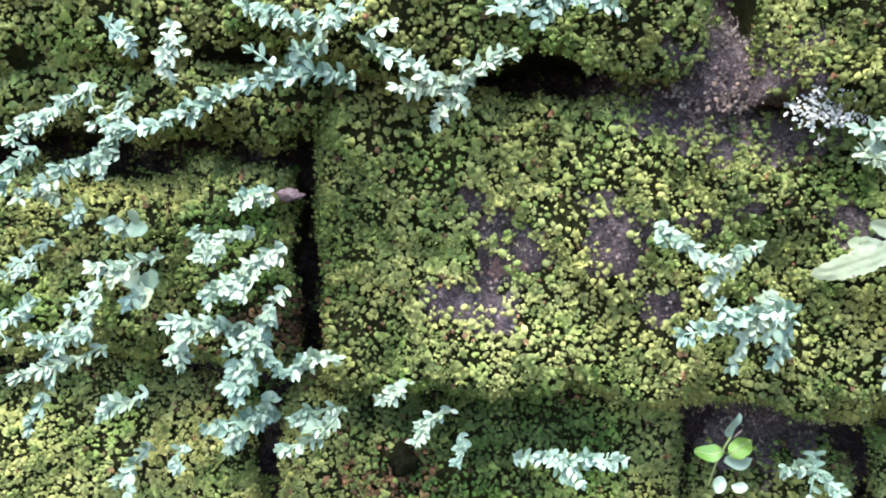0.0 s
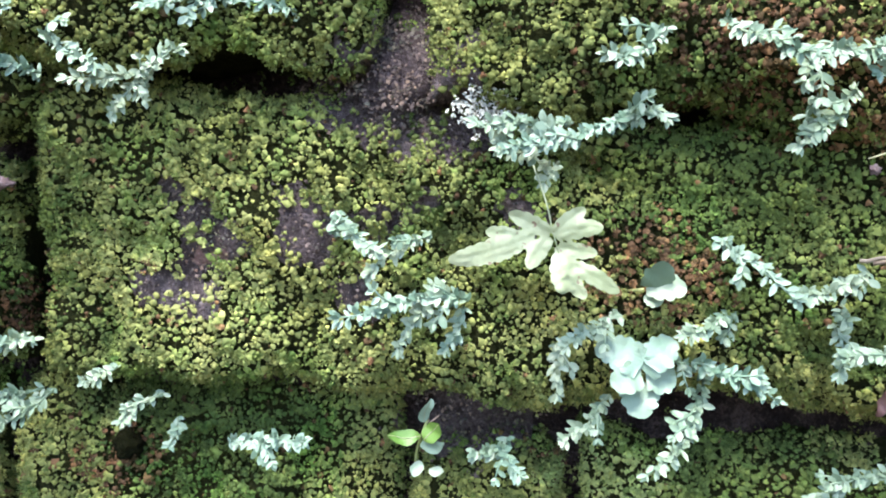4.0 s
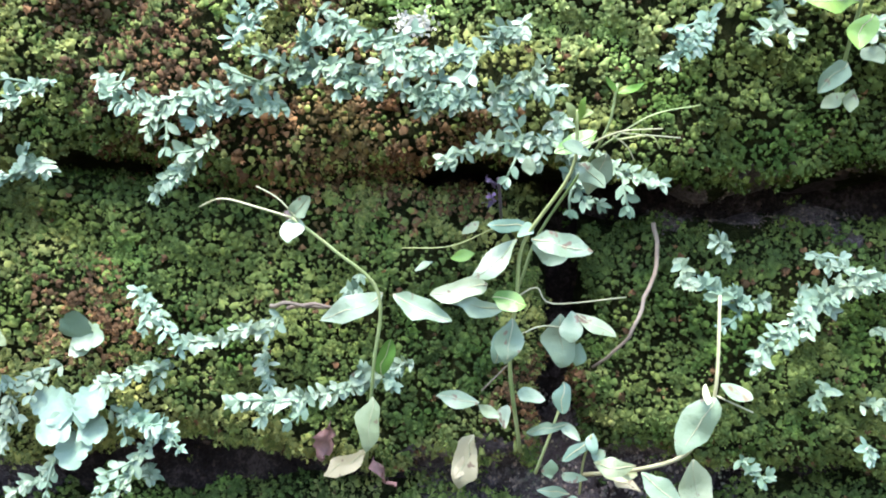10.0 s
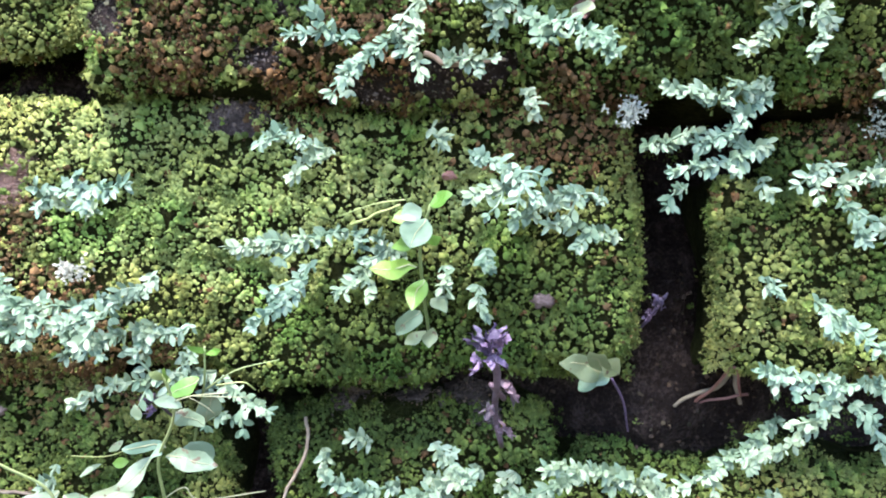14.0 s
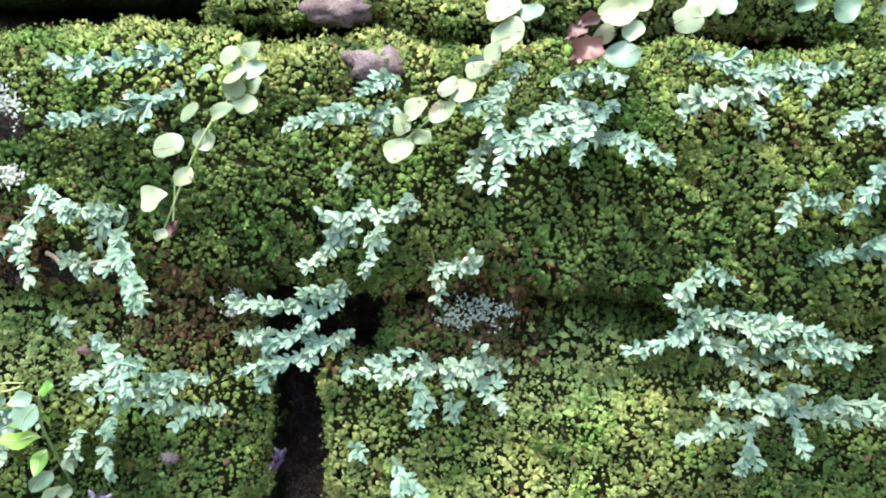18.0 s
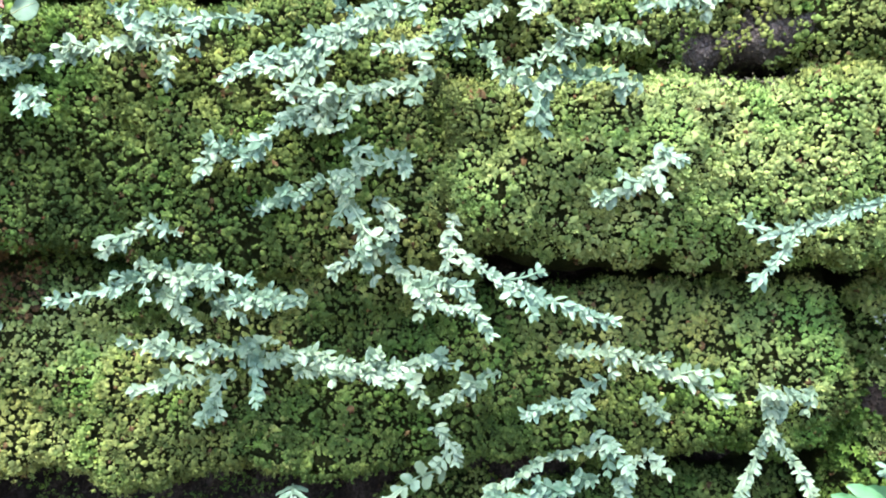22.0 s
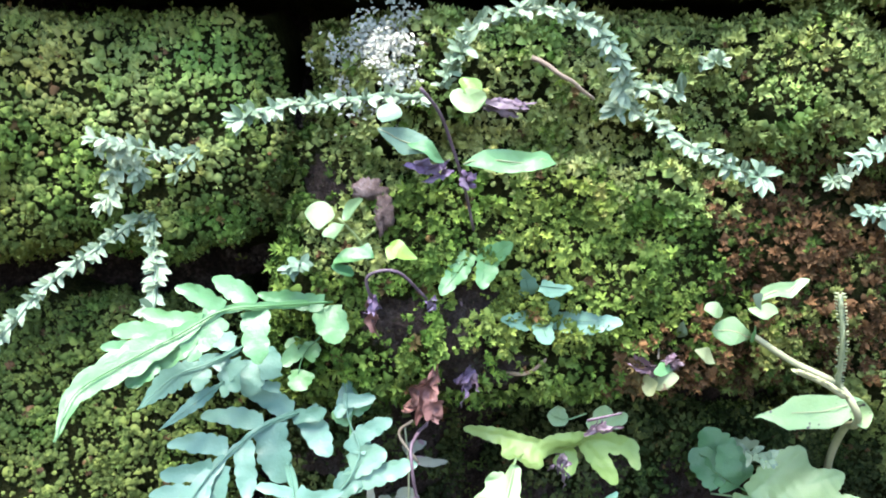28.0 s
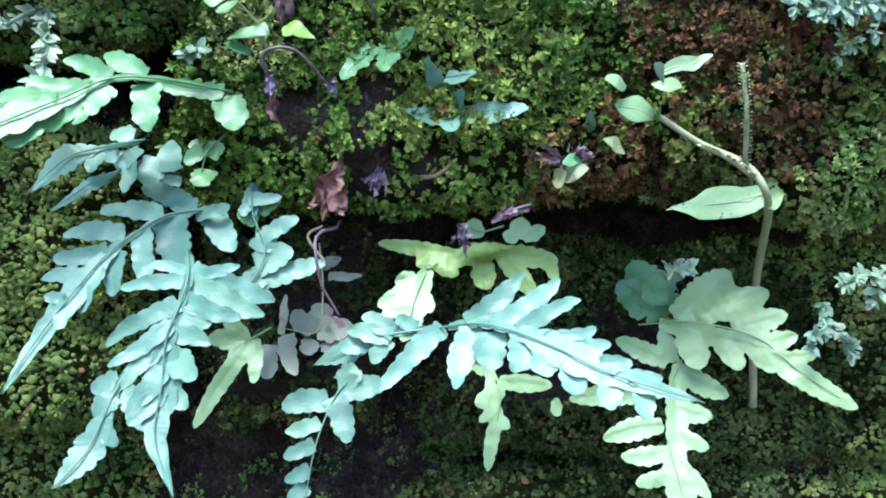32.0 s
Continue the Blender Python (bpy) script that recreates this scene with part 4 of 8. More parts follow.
def fern(points, width, pairs, mat, label, lobe):
    """A frond: midrib along points, pairs of blunt leaflets that shorten towards a toothed tip where they run together; lobed ones join further."""
    plant = thing("fern_frond", points[0], label, "fern", "fern fronds")
    path = smooth_path(points, 8)
    rng = random.Random(int(points[0][0] * 1e5) + pairs)
    part("midrib", *tube(path, 0.00026, 0.00010, 6), mat, plant)
    n = len(path) - 1
    total = sum((b - a).length for a, b in zip(path, path[1:]))
    gap = total * 0.78 / pairs
    fuse = 0.42 if lobe else 0.11

    def span(s):
        """Half the frond's width at the share s of its length."""
        return width * min(1.0, 0.72 + 1.4 * s) * max(0.03, 1 - s) ** 0.72

    def at(share):
        i = min(int(share * n), n - 1)
        d = (path[i + 1] - path[i]).normalized()
        out = Vector((0.1, -1, 0.45))
        out = (out - d * out.dot(d)).normalized()
        return path[i].lerp(path[i + 1], share * n - i), d, out, d.cross(out).normalized()

    for k in range(pairs):
        for sign in (1, -1):
            share = min(0.86, 0.05 + 0.78 * (k + 0.25 * (sign > 0)) / pairs)
            p, d, out, side = at(share)
            l = span(share) * rng.uniform(1.05, 1.25)
            w = min(gap * (0.92 if lobe else 0.73), l * 0.8) * rng.uniform(0.92, 1.08)
            way = side * sign + d * (rng.uniform(0.35, 0.6) if lobe else rng.uniform(0.55, 0.8)) + out * rng.uniform(-0.12, 0.08) + Vector((0, 0, -0.10))
            face = out + side * sign * rng.uniform(-0.1, 0.25) + d * rng.uniform(-0.2, 0.2)
            part("leaflet", *lobe_points(p - out * 0.00008 * k, p + way.normalized() * l, w, face, max(2, l / 0.0011), k * 7 + sign), mat, plant)
    # the joined blade: a narrow wing below, toothed and broad towards the tip
    v, m = [], 64
    for j in range(m + 1):
        share = j / m
        p, d, out, side = at(share)
        grow = fuse + (0.78 - fuse) * min(1, max(0, (share - 0.5) / 0.28))
        for q in (-1, -0.5, 0, 0.5, 1):
            tooth = 1 + 0.16 * math.sin(share * pairs * 2.6 * math.tau + q) * abs(q)
            h = span(share) * grow * tooth * q * min(1.0, share * 12) * 0.72
            v.append(p + side * h + d * abs(h) * 0.5 + out * (0.12 * abs(h) + 0.00010))
    f = [(j * 5 + k, j * 5 + k + 1, j * 5 + k + 6, j * 5 + k + 5) for j in range(m) for k in range(4)]
    part("blade", v, f, mat, plant)
    return plant


def lobe_reach(x, z, base, tip, width, bumps, seed):
    """How far inside one lobe each place of the wall's plane lies, below 0 outside, and its distance from the lobe's axis and share along it."""
    bx, bz, dx, dz = base[0], base[2], tip[0] - base[0], tip[2] - base[2]
    l = math.hypot(dx, dz) + 1e-9
    s = ((x - bx) * dx + (z - bz) * dz) / (l * l)
    q = ((x - bx) * -dz + (z - bz) * dx) / l - 0.04 * l * math.sin(seed) * np.sin(np.clip(s, 0, 1) * math.pi)
    h = width / 2 * (0.62 + 0.38 * np.clip(s * 2.6, 0, 1)) * np.sqrt(np.clip(1 - np.clip(s, 0, 1) ** 3.4, 0, 1))
    h = h * (1.05 - 0.20 * (1 - np.abs(np.sin(np.clip(s, 0, 1) * bumps * math.pi + np.sign(q) * 0.7 + seed))) ** 1.6)
    past = np.maximum(s - 1, 0) * l + np.maximum(-s, 0) * l
    return np.where((s < 0) | (s > 1), -np.hypot(past, np.maximum(0, np.abs(q) - np.where(s < 0, width * 0.31, 0.0))), h - np.abs(q)), np.abs(q), np.clip(s, 0, 1)


def cut_blade(lobes, grain=0.00036):
    """One leaf blade whose margin follows all its lobes, run together where they meet; two sheets with sunk veins."""
    xs = [c for b, t, w in lobes for c in (b[0] - w, b[0] + w, t[0] - w, t[0] + w)]
    zs = [c for b, t, w in lobes for c in (b[2] - w, b[2] + w, t[2] - w, t[2] + w)]
    gx, gz = np.arange(min(xs), max(xs), grain), np.arange(min(zs), max(zs), grain)
    X, Z = np.meshgrid(gx, gz, indexing="ij")
    total, weight, deep, vein = np.zeros(X.shape), np.zeros(X.shape), np.zeros(X.shape), np.zeros(X.shape)
    soft = 0.00012
    for k, (base, tip, width) in enumerate(lobes):
        l = math.hypot(tip[0] - base[0], tip[2] - base[2])
        inside, off, share = lobe_reach(X, Z, base, tip, width * 0.72, max(2.0, l / 0.0017), k * 1.7)
        total += np.exp(np.clip(inside / soft, -60, 40))
        m = np.exp(np.clip(inside / 0.0011, -30, 30)) + 1e-14
        weight += m
        deep += m * (base[1] + (tip[1] - base[1]) * share)
        vein = np.maximum(vein, np.exp(-(off / 0.00022) ** 2) * (share < 0.9) * (share > 0))
    field = soft * np.log(total + 1e-30)
    Y = deep / weight
    v, f, corner, side = [], [], {}, {}

    def at(i, j):
        if (i, j) not in corner:
            corner[i, j] = len(v)
            p = Vector((X[i, j], Y[i, j], Z[i, j]))
            v.append(p + Vector((0, 0.0006 * noise.noise(p * 230) + 0.00022 * noise.noise(p * 700) + 0.00018 * vein[i, j], 0)))
        return corner[i, j]

    def cross(i, j, k, m):
        key = ((i, j), (k, m)) if (i, j) < (k, m) else ((k, m), (i, j))
        if key not in side:
            (i, j), (k, m) = key
            q = field[i, j] / (field[i, j] - field[k, m])
            p = Vector((X[i, j] + (X[k, m] - X[i, j]) * q, Y[i, j] + (Y[k, m] - Y[i, j]) * q, Z[i, j] + (Z[k, m] - Z[i, j]) * q))
            side[key] = len(v)
            v.append(p + Vector((0, 0.0006 * noise.noise(p * 230) + 0.00022 * noise.noise(p * 700), 0)))
        return side[key]

    full = field > 0
    some = full[:-1, :-1] | full[1:, :-1] | full[:-1, 1:] | full[1:, 1:]
    for i, j in zip(*np.nonzero(some)):
        ring, face = ((i, j), (i + 1, j), (i + 1, j + 1), (i, j + 1)), []
        for n in range(4):
            p, q = ring[n], ring[(n + 1) % 4]
            if full[p]:
                face.append(at(*p))
            if full[p] != full[q]:
                face.append(cross(*p, *q))
        if len(face) > 2:
            f.append(face)
    n = len(v)
    v += [p + Vector((0, 0.00014, 0)) for p in v]
    return v, f + [[i + n for i in q][::-1] for q in f]


def frond(label, mat, points, tip_width, leaflets):
    """A frond of separate blunt leaflets (base, tip, width) along a midrib with a toothed tip, or a leaf of one cut blade where the lobes run together."""
    name, kind = ("fern_frond", "fern") if "fern" in label else ("leafy_herb", "herb")
    plant = thing(name, points[0], label, kind, "fern fronds" if kind == "fern" else "")
    path = smooth_path(points, 8)
    n = len(path) - 1
    divided = mat in (FERN, FERN_BLUE, FADED, MINT_BLUE)
    part("midrib", *tube([p + Vector((0, -0.0003 if divided else 0.0002, 0)) for p in path], 0.00019, 0.00008, 6), STEM_PALE if mat is FADED else mat, plant)
    if not divided:
        lobes = list(leaflets)
        if tip_width:
            start, half = path[int(0.12 * n)], path[int(0.55 * n)]
            lobes += [(start, path[int(0.72 * n)], tip_width * 0.62), (half, path[-1], tip_width * 0.78)]
        part("blade", *cut_blade(lobes), mat, plant)
        return plant
    for k, (base, tip, width) in enumerate(leaflets):
        l = (Vector(tip) - Vector(base)).length
        rng = random.Random(k * 31 + int(base[0] * 1e4))
        face = Vector((rng.uniform(-0.12, 0.12), -1, rng.uniform(0.3, 0.5)))
        part("leaflet", *lobe_points(Vector(base) - face * 0.00004 * k, tip, width, face, max(3, l / 0.0018), k + 5, 0.9), mat, plant)
    if not tip_width:
        return plant
    # the joined blade: a narrow wing along the midrib, toothed and broad towards the tip
    v, m = [], 88
    for j in range(m + 1):
        q0 = j / m
        share = 0.06 + 0.94 * q0
        i = min(int(share * n), n - 1)
        p = path[i].lerp(path[i + 1], share * n - i)
        d = (path[i + 1] - path[i]).normalized()
        out = Vector((0.1, -1, 0.45))
        out = (out - d * out.dot(d)).normalized()
        across = d.cross(out)
        h = tip_width / 2 * (0.26 + 0.74 * min(1, max(0, (q0 - 0.36) / 0.24))) * max(0.02, 1 - max(0, (q0 - 0.6) / 0.4) ** 1.3) ** 0.9
        for q in (-1, -0.55, 0, 0.55, 1):
            e = h * q * (1 + (0.06 - 0.42 * (1 - 0.6 * q0) * (1 - abs(math.sin(11 * q0 * math.pi + q * 0.5))) ** 1.5 if abs(q) == 1 else 0))
            v.append(p + across * e + d * (abs(e) * 0.35) + out * (0.10 * abs(e) - 0.0002 + 0.0003 * noise.noise(p * 300 + across * q)))
    f = [(j * 5 + k, j * 5 + k + 1, j * 5 + k + 6, j * 5 + k + 5) for j in range(m) for k in range(4)]
    k = len(v)
    v += [Vector(p) + Vector((0, 0.00012, 0)) for p in v]
    part("blade", v, f + [tuple(i + k for i in q)[::-1] for q in f], mat, plant)
    return plant


def lobed_leaf(place, lobes, mat, label):
    """A leaf cut into a few scalloped lobes, each given by its base, its tip and its width."""
    plant = thing("fern_leaf", place, label, "fern", "fern fronds")
    for k, (base, tip, width) in enumerate(lobes):
        l = (Vector(tip) - Vector(base)).length
        part("lobe", *lobe_points(base, tip, width, Vector((0.1 * (k % 3 - 1), -1, 0.4)), max(2, l / 0.0014), k + 3, 0.75), mat, plant)
        part("vein", *tube([Vector(base) + Vector((0, -0.0001, 0)), Vector(base).lerp(Vector(tip), 0.5) + Vector((0, -0.0002, 0)), Vector(base).lerp(Vector(tip), 0.85)], 0.00012, 0.00004, 5), mat, plant)
    return plant


def lump(name, place, rx, rz, mat, label):
    """A small stone, shell or bud: an uneven rounded lump."""
    c = Vector(place)
    v, f, n, m = [], [], 20, 12
    for j in range(m + 1):
        a = math.pi * j / m
        for k in range(n):
            b = math.tau * k / n
            q = Vector((math.sin(a) * math.cos(b), math.sin(a) * math.sin(b), math.cos(a)))
            r = 0.85 + 0.5 * noise.noise(q * 1.7 + c * 300) + 0.34 * noise.noise(q * 4.3 + c * 100) + 0.2 * noise.noise(q * 11)
            v.append(c + Vector((q.x * rx, q.y * min(rx, rz) * 0.8, q.z * rz)) * r)
    f = [(j * n + k, j * n + (k + 1) % n, (j + 1) * n + (k + 1) % n, (j + 1) * n + k) for j in range(m) for k in range(n)]
    return tagged(part(name, v, f, mat), label, name.replace("_", " "))


def lichen(place, rx, rz, label):
    """A crust of many tiny upturned lobes."""
    rng = random.Random(int(place[0] * 1e5))
    s = Shape()
    c = Vector(place)
    for k in range(int(300 + rx * rz * 2.6e7)):
        a, r = rng.uniform(0, math.tau), math.sqrt(rng.uniform(0, 1)) * rng.uniform(0.6, 1.1)
        p = c + Vector((math.cos(a) * rx * r * 1.5, rng.uniform(-0.0015, 0.001), math.sin(a) * rz * r * 1.5))
        if noise.noise(p * 260) + 0.5 * noise.noise(p * 700) < -0.08 + 0.5 * (r - 0.55):
            continue
        b = rng.uniform(0, math.tau)
        l = rng.uniform(0.0003, 0.0009)
        s.add(*leaf_points(p, (math.cos(b), rng.uniform(-0.9, -0.1), math.sin(b)), (0, -1, 0.5), l, l * 0.6, BLADELET, 0.4, 0.2))
    return tagged(part("lichen_patch", s.v, s.f, LICHEN), label, "lichen", kind="stuff")


def twig(points, r, mat, label):
    path = [p + Vector((noise.noise(p * 300), 0, noise.noise(p * 310))) * 0.0006 for p in smooth_path(points)]
    return tagged(part("twig", *tube(path, r, r * 0.6, 6), mat), label, "twig")


# ---- plants: where they grow ----
sprig((0.1572, 0.0026, 0.0343), (0.1812, -0.0120, 0.0314), -0.10, MINT_BLUE)
sprig((0.2228, 0.0092, 0.0332), (0.2010, -0.0084, 0.0318), -0.08, MINT_BLUE)
sprig((0.1785, 0.0012, 0.0285), (0.1905, -0.0044, 0.0227), -0.02, MINT_BLUE)
sprig((0.1939, 0.0056, 0.0214), (0.2027, 0.0000, 0.0259), 0.07, MINT)
sprig((0.1939, 0.0056, 0.0214), (0.1857, -0.0037, 0.0204), -0.07, MINT)
sprig((0.1939, 0.0056, 0.0214), (0.1909, 0.0015, 0.0153), -0.05, MINT)
sprig((0.1770, 0.0022, 0.0221), (0.1606, -0.0075, 0.0205), -0.09, MINT_BLUE)
sprig((0.1543, 0.0075, 0.0212), (0.1390, -0.0063, 0.0135), 0.10, MINT_BLUE)
sprig((0.1657, 0.0031, 0.0230), (0.1739, -0.0047, 0.0284), 0.07, MINT)
sprig((0.1456, 0.0031, 0.0315), (0.1453, 0.0009, 0.0227), -0.07, MINT)
sprig((0.1343, 0.0028, 0.0315), (0.1396, 0.0005, 0.0274), 0.03, MINT_BLUE)
sprig((0.1353, 0.0068, 0.0200), (0.1336, -0.0016, 0.0081), 0.09, MINT)
sprig((0.1610, 0.0077, 0.0030), (0.1558, 0.0026, 0.0013), -0.10, MINT)
sprig((0.1627, 0.0078, -0.0073), (0.1533, -0.0040, -0.0129), 0.04, MINT)
sprig((0.1628, 0.0070, -0.0146), (0.1594, -0.0052, -0.0263), -0.08, MINT)
sprig((0.1554, 0.0061, -0.0210), (0.1475, -0.0017, -0.0226), -0.10, MINT)
sprig((0.1390, 0.0088, -0.0092), (0.1309, 0.0005, -0.0102), 0.09, MINT)
sprig((0.1463, 0.0082, -0.0036), (0.1520, 0.0029, -0.0090), -0.05, MINT)
sprig((0.1608, 0.0076, -0.0343), (0.1532, 0.0019, -0.0425), 0.02, MINT)
sprig((0.1727, 0.0110, -0.0382), (0.1640, 0.0018, -0.0425), 0.08, MINT)
sprig((0.1339, 0.0110, -0.0365), (0.1267, 0.0073, -0.0402), -0.02, MINT)
sprig((0.1328, 0.0158, -0.0488), (0.1281, 0.0091, -0.0547), -0.02, MINT)
sprig((0.1391, 0.0153, -0.0483), (0.1380, 0.0127, -0.0521), -0.05, MINT_BLUE)
sprig((0.1924, 0.0171, -0.0393), (0.1860, 0.0107, -0.0436), -0.11, MINT)
sprig((0.1942, 0.0193, -0.0446), (0.1937, 0.0159, -0.0493), 0.03, MINT_BLUE)
sprig((0.2044, 0.0199, -0.0491), (0.2238, 0.0053, -0.0434), 0.01, MINT_BLUE)
sprig((0.2286, 0.0084, -0.0017), (0.2371, 0.0007, -0.0073), -0.04, MINT)
sprig((0.2453, 0.0077, -0.0051), (0.2364, 0.0016, -0.0113), -0.07, MINT)
sprig((0.2520, 0.0095, -0.0163), (0.2317, -0.0020, -0.0189), -0.07, MINT_BLUE)
sprig((0.2478, 0.0090, -0.0133), (0.2409, 0.0032, -0.0253), -0.05, MINT)
sprig((0.2512, 0.0103, -0.0186), (0.2493, 0.0084, -0.0254), 0.06, MINT_BLUE)
sprig((0.2812, 0.0033, 0.0161), (0.2582, -0.0089, 0.0099), 0.01, MINT_BLUE)
sprig((0.2667, 0.0056, 0.0071), (0.2576, -0.0010, 0.0105), -0.10, MINT)
sprig((0.2593, 0.0186, -0.0463), (0.2629, 0.0122, -0.0506), -0.07, MINT_BLUE)
sprig((0.2603, 0.0185, -0.0456), (0.2545, 0.0148, -0.0478), 0.03, MINT)
sprig((0.1540, 0.0062, -0.0276), (0.1544, 0.0023, -0.0340), -0.04, MINT_BLUE)
sprig((0.1426, 0.0069, -0.0249), (0.1449, 0.0045, -0.0275), -0.01, MINT_BLUE)
sprig((0.1526, 0.0102, -0.0411), (0.1591, 0.0059, -0.0382), 0.05, MINT_BLUE)
sprig((0.1657, 0.0069, -0.0284), (0.1720, 0.0045, -0.0269), 0.11, MINT)
sprig((0.1845, 0.0127, -0.0326), (0.1803, 0.0081, -0.0346), 0.11, MINT)
sprig((0.1257, 0.0088, -0.0243), (0.1180, 0.0013, -0.0238), -0.05, MINT_BLUE)
sprig((0.1274, 0.0090, -0.0124), (0.1277, 0.0014, -0.0214), 0.07, MINT)
sprig((0.1373, 0.0088, -0.0133), (0.1350, 0.0042, -0.0177), 0.11, MINT_BLUE)
sprig((0.1265, 0.0091, -0.0276), (0.1159, -0.0010, -0.0295), 0.08, MINT)
sprig((0.1125, 0.0124, -0.0381), (0.1106, 0.0092, -0.0440), -0.07, MINT_BLUE)
sprig((0.1288, 0.0060, 0.0215), (0.1231, -0.0010, 0.0145), -0.09, MINT)
sprig((0.1325, 0.0076, 0.0096), (0.1251, -0.0000, 0.0068), 0.11, MINT_BLUE)
sprig((0.1250, 0.0087, 0.0002), (0.1241, 0.0060, -0.0032), -0.12, MINT_BLUE)
sprig((0.1142, 0.0089, -0.0117), (0.1116, 0.0057, -0.0133), -0.08, MINT_BLUE)
sprig((0.1202, 0.0089, -0.0223), (0.1223, 0.0068, -0.0250), -0.03, MINT)
sprig((0.1065, 0.0091, -0.0217), (0.1164, 0.0045, -0.0182), -0.10, MINT_BLUE)
sprig((0.1219, 0.0065, 0.0176), (0.1169, 0.0003, 0.0116), -0.02, MINT)
sprig((0.1166, 0.0074, 0.0105), (0.1141, 0.0022, 0.0036), -0.11, MINT_BLUE)
sprig((0.1236, 0.0080, 0.0064), (0.1195, 0.0036, 0.0036), -0.08, MINT_BLUE)
sprig((0.1207, 0.0085, 0.0012), (0.1156, 0.0028, 0.0016), -0.08, MINT)
sprig((0.1178, 0.0089, -0.0073), (0.1141, 0.0038, -0.0108), -0.00, MINT_BLUE)
sprig((0.1334, 0.0089, -0.0039), (0.1305, 0.0061, -0.0036), 0.12, MINT_BLUE)
sprig((0.1596, 0.0077, 0.0028), (0.1564, 0.0048, 0.0020), 0.01, MINT_BLUE)
sprig((0.1573, 0.0078, -0.0033), (0.1497, 0.0001, -0.0075), -0.02, MINT)
sprig((0.1624, 0.0078, -0.0073), (0.1554, -0.0022, -0.0138), -0.01, MINT)
sprig((0.1562, 0.0072, -0.0115), (0.1513, 0.0006, -0.0155), -0.02, MINT_BLUE)
sprig((0.1521, 0.0061, -0.0207), (0.1442, -0.0001, -0.0195), -0.02, MINT_BLUE)
sprig((0.1605, 0.0062, -0.0195), (0.1583, -0.0002, -0.0261), 0.09, MINT_BLUE)
sprig((0.1444, 0.0068, -0.0201), (0.1456, 0.0010, -0.0269), -0.00, MINT)
sprig((0.1581, 0.0065, -0.0301), (0.1548, 0.0034, -0.0325), -0.06, MINT_BLUE)
sprig((0.1684, 0.0073, -0.0279), (0.1636, 0.0022, -0.0287), -0.07, MINT_BLUE)
sprig((0.1523, 0.0098, -0.0402), (0.1476, 0.0075, -0.0417), 0.09, MINT_BLUE)
sprig((0.1613, 0.0090, -0.0384), (0.1534, 0.0035, -0.0432), -0.11, MINT_BLUE)
sprig((0.1707, 0.0102, -0.0373), (0.1649, 0.0041, -0.0376), 0.02, MINT)
sprig((0.2795, 0.0085, -0.0180), (0.2696, 0.0013, -0.0223), -0.02, MINT)
sprig((0.2694, 0.0103, -0.0237), (0.2690, 0.0072, -0.0323), 0.04, MINT)
sprig((0.2787, 0.0122, -0.0340), (0.2702, 0.0075, -0.0410), 0.06, MINT)
sprig((0.3014, 0.0108, -0.0175), (0.2895, 0.0017, -0.0202), -0.10, MINT)
sprig((0.2877, 0.0112, -0.0267), (0.3036, -0.0005, -0.0291), 0.09, MINT_BLUE)
sprig((0.2959, 0.0119, -0.0291), (0.2846, -0.0002, -0.0443), 0.10, MINT)
sprig((0.2957, 0.0051, -0.0045), (0.3053, -0.0036, -0.0120), 0.04, MINT_BLUE)
sprig((0.3195, 0.0054, -0.0090), (0.3073, -0.0025, -0.0120), 0.03, MINT)
sprig((0.3163, 0.0070, -0.0146), (0.3172, 0.0057, -0.0182), 0.01, MINT)
sprig((0.3420, 0.0078, -0.0166), (0.3146, -0.0036, -0.0216), 0.04, MINT)
sprig((0.3169, 0.0089, -0.0187), (0.3165, 0.0054, -0.0259), 0.10, MINT_BLUE)
sprig((0.3312, 0.0146, -0.0467), (0.3138, 0.0062, -0.0489), -0.10, MINT)
sprig((0.2842, 0.0007, 0.0304), (0.2734, -0.0089, 0.0247), 0.11, MINT)
sprig((0.2924, 0.0003, 0.0322), (0.3063, -0.0162, 0.0246), -0.11, MINT)
sprig((0.3082, -0.0036, 0.0271), (0.3027, -0.0070, 0.0217), -0.09, MINT)
sprig((0.3227, -0.0037, 0.0299), (0.3064, -0.0153, 0.0248), 0.04, MINT)
sprig((0.3238, -0.0035, 0.0256), (0.3119, -0.0121, 0.0226), -0.08, MINT_BLUE)
sprig((0.3128, -0.0034, 0.0211), (0.3040, -0.0066, 0.0119), 0.02, MINT)
sprig((0.3062, -0.0015, 0.0195), (0.3054, -0.0021, 0.0149), 0.10, MINT)
sprig((0.3392, 0.0077, -0.0167), (0.3385, 0.0051, -0.0202), -0.12, MINT_BLUE)
sprig((0.2921, 0.0131, -0.0368), (0.2942, 0.0118, -0.0394), -0.12, MINT)
sprig((0.3443, -0.0042, 0.0317), (0.3329, -0.0108, 0.0276), -0.09, MINT)
sprig((0.2770, 0.0028, 0.0168), (0.2847, -0.0023, 0.0159), 0.07, MINT)
sprig((0.2693, 0.0039, 0.0148), (0.2547, -0.0074, 0.0142), 0.01, MINT)
sprig((0.3691, -0.0030, 0.0188), (0.3482, -0.0142, 0.0171), -0.07, MINT)
sprig((0.3701, -0.0026, 0.0180), (0.3796, -0.0080, 0.0135), -0.04, MINT)
sprig((0.3654, -0.0044, 0.0245), (0.3642, -0.0067, 0.0201), 0.07, MINT)
sprig((0.3555, -0.0042, 0.0271), (0.3634, -0.0140, 0.0293), 0.01, MINT)
sprig((0.3652, -0.0048, 0.0278), (0.3580, -0.0099, 0.0242), -0.11, MINT_BLUE)
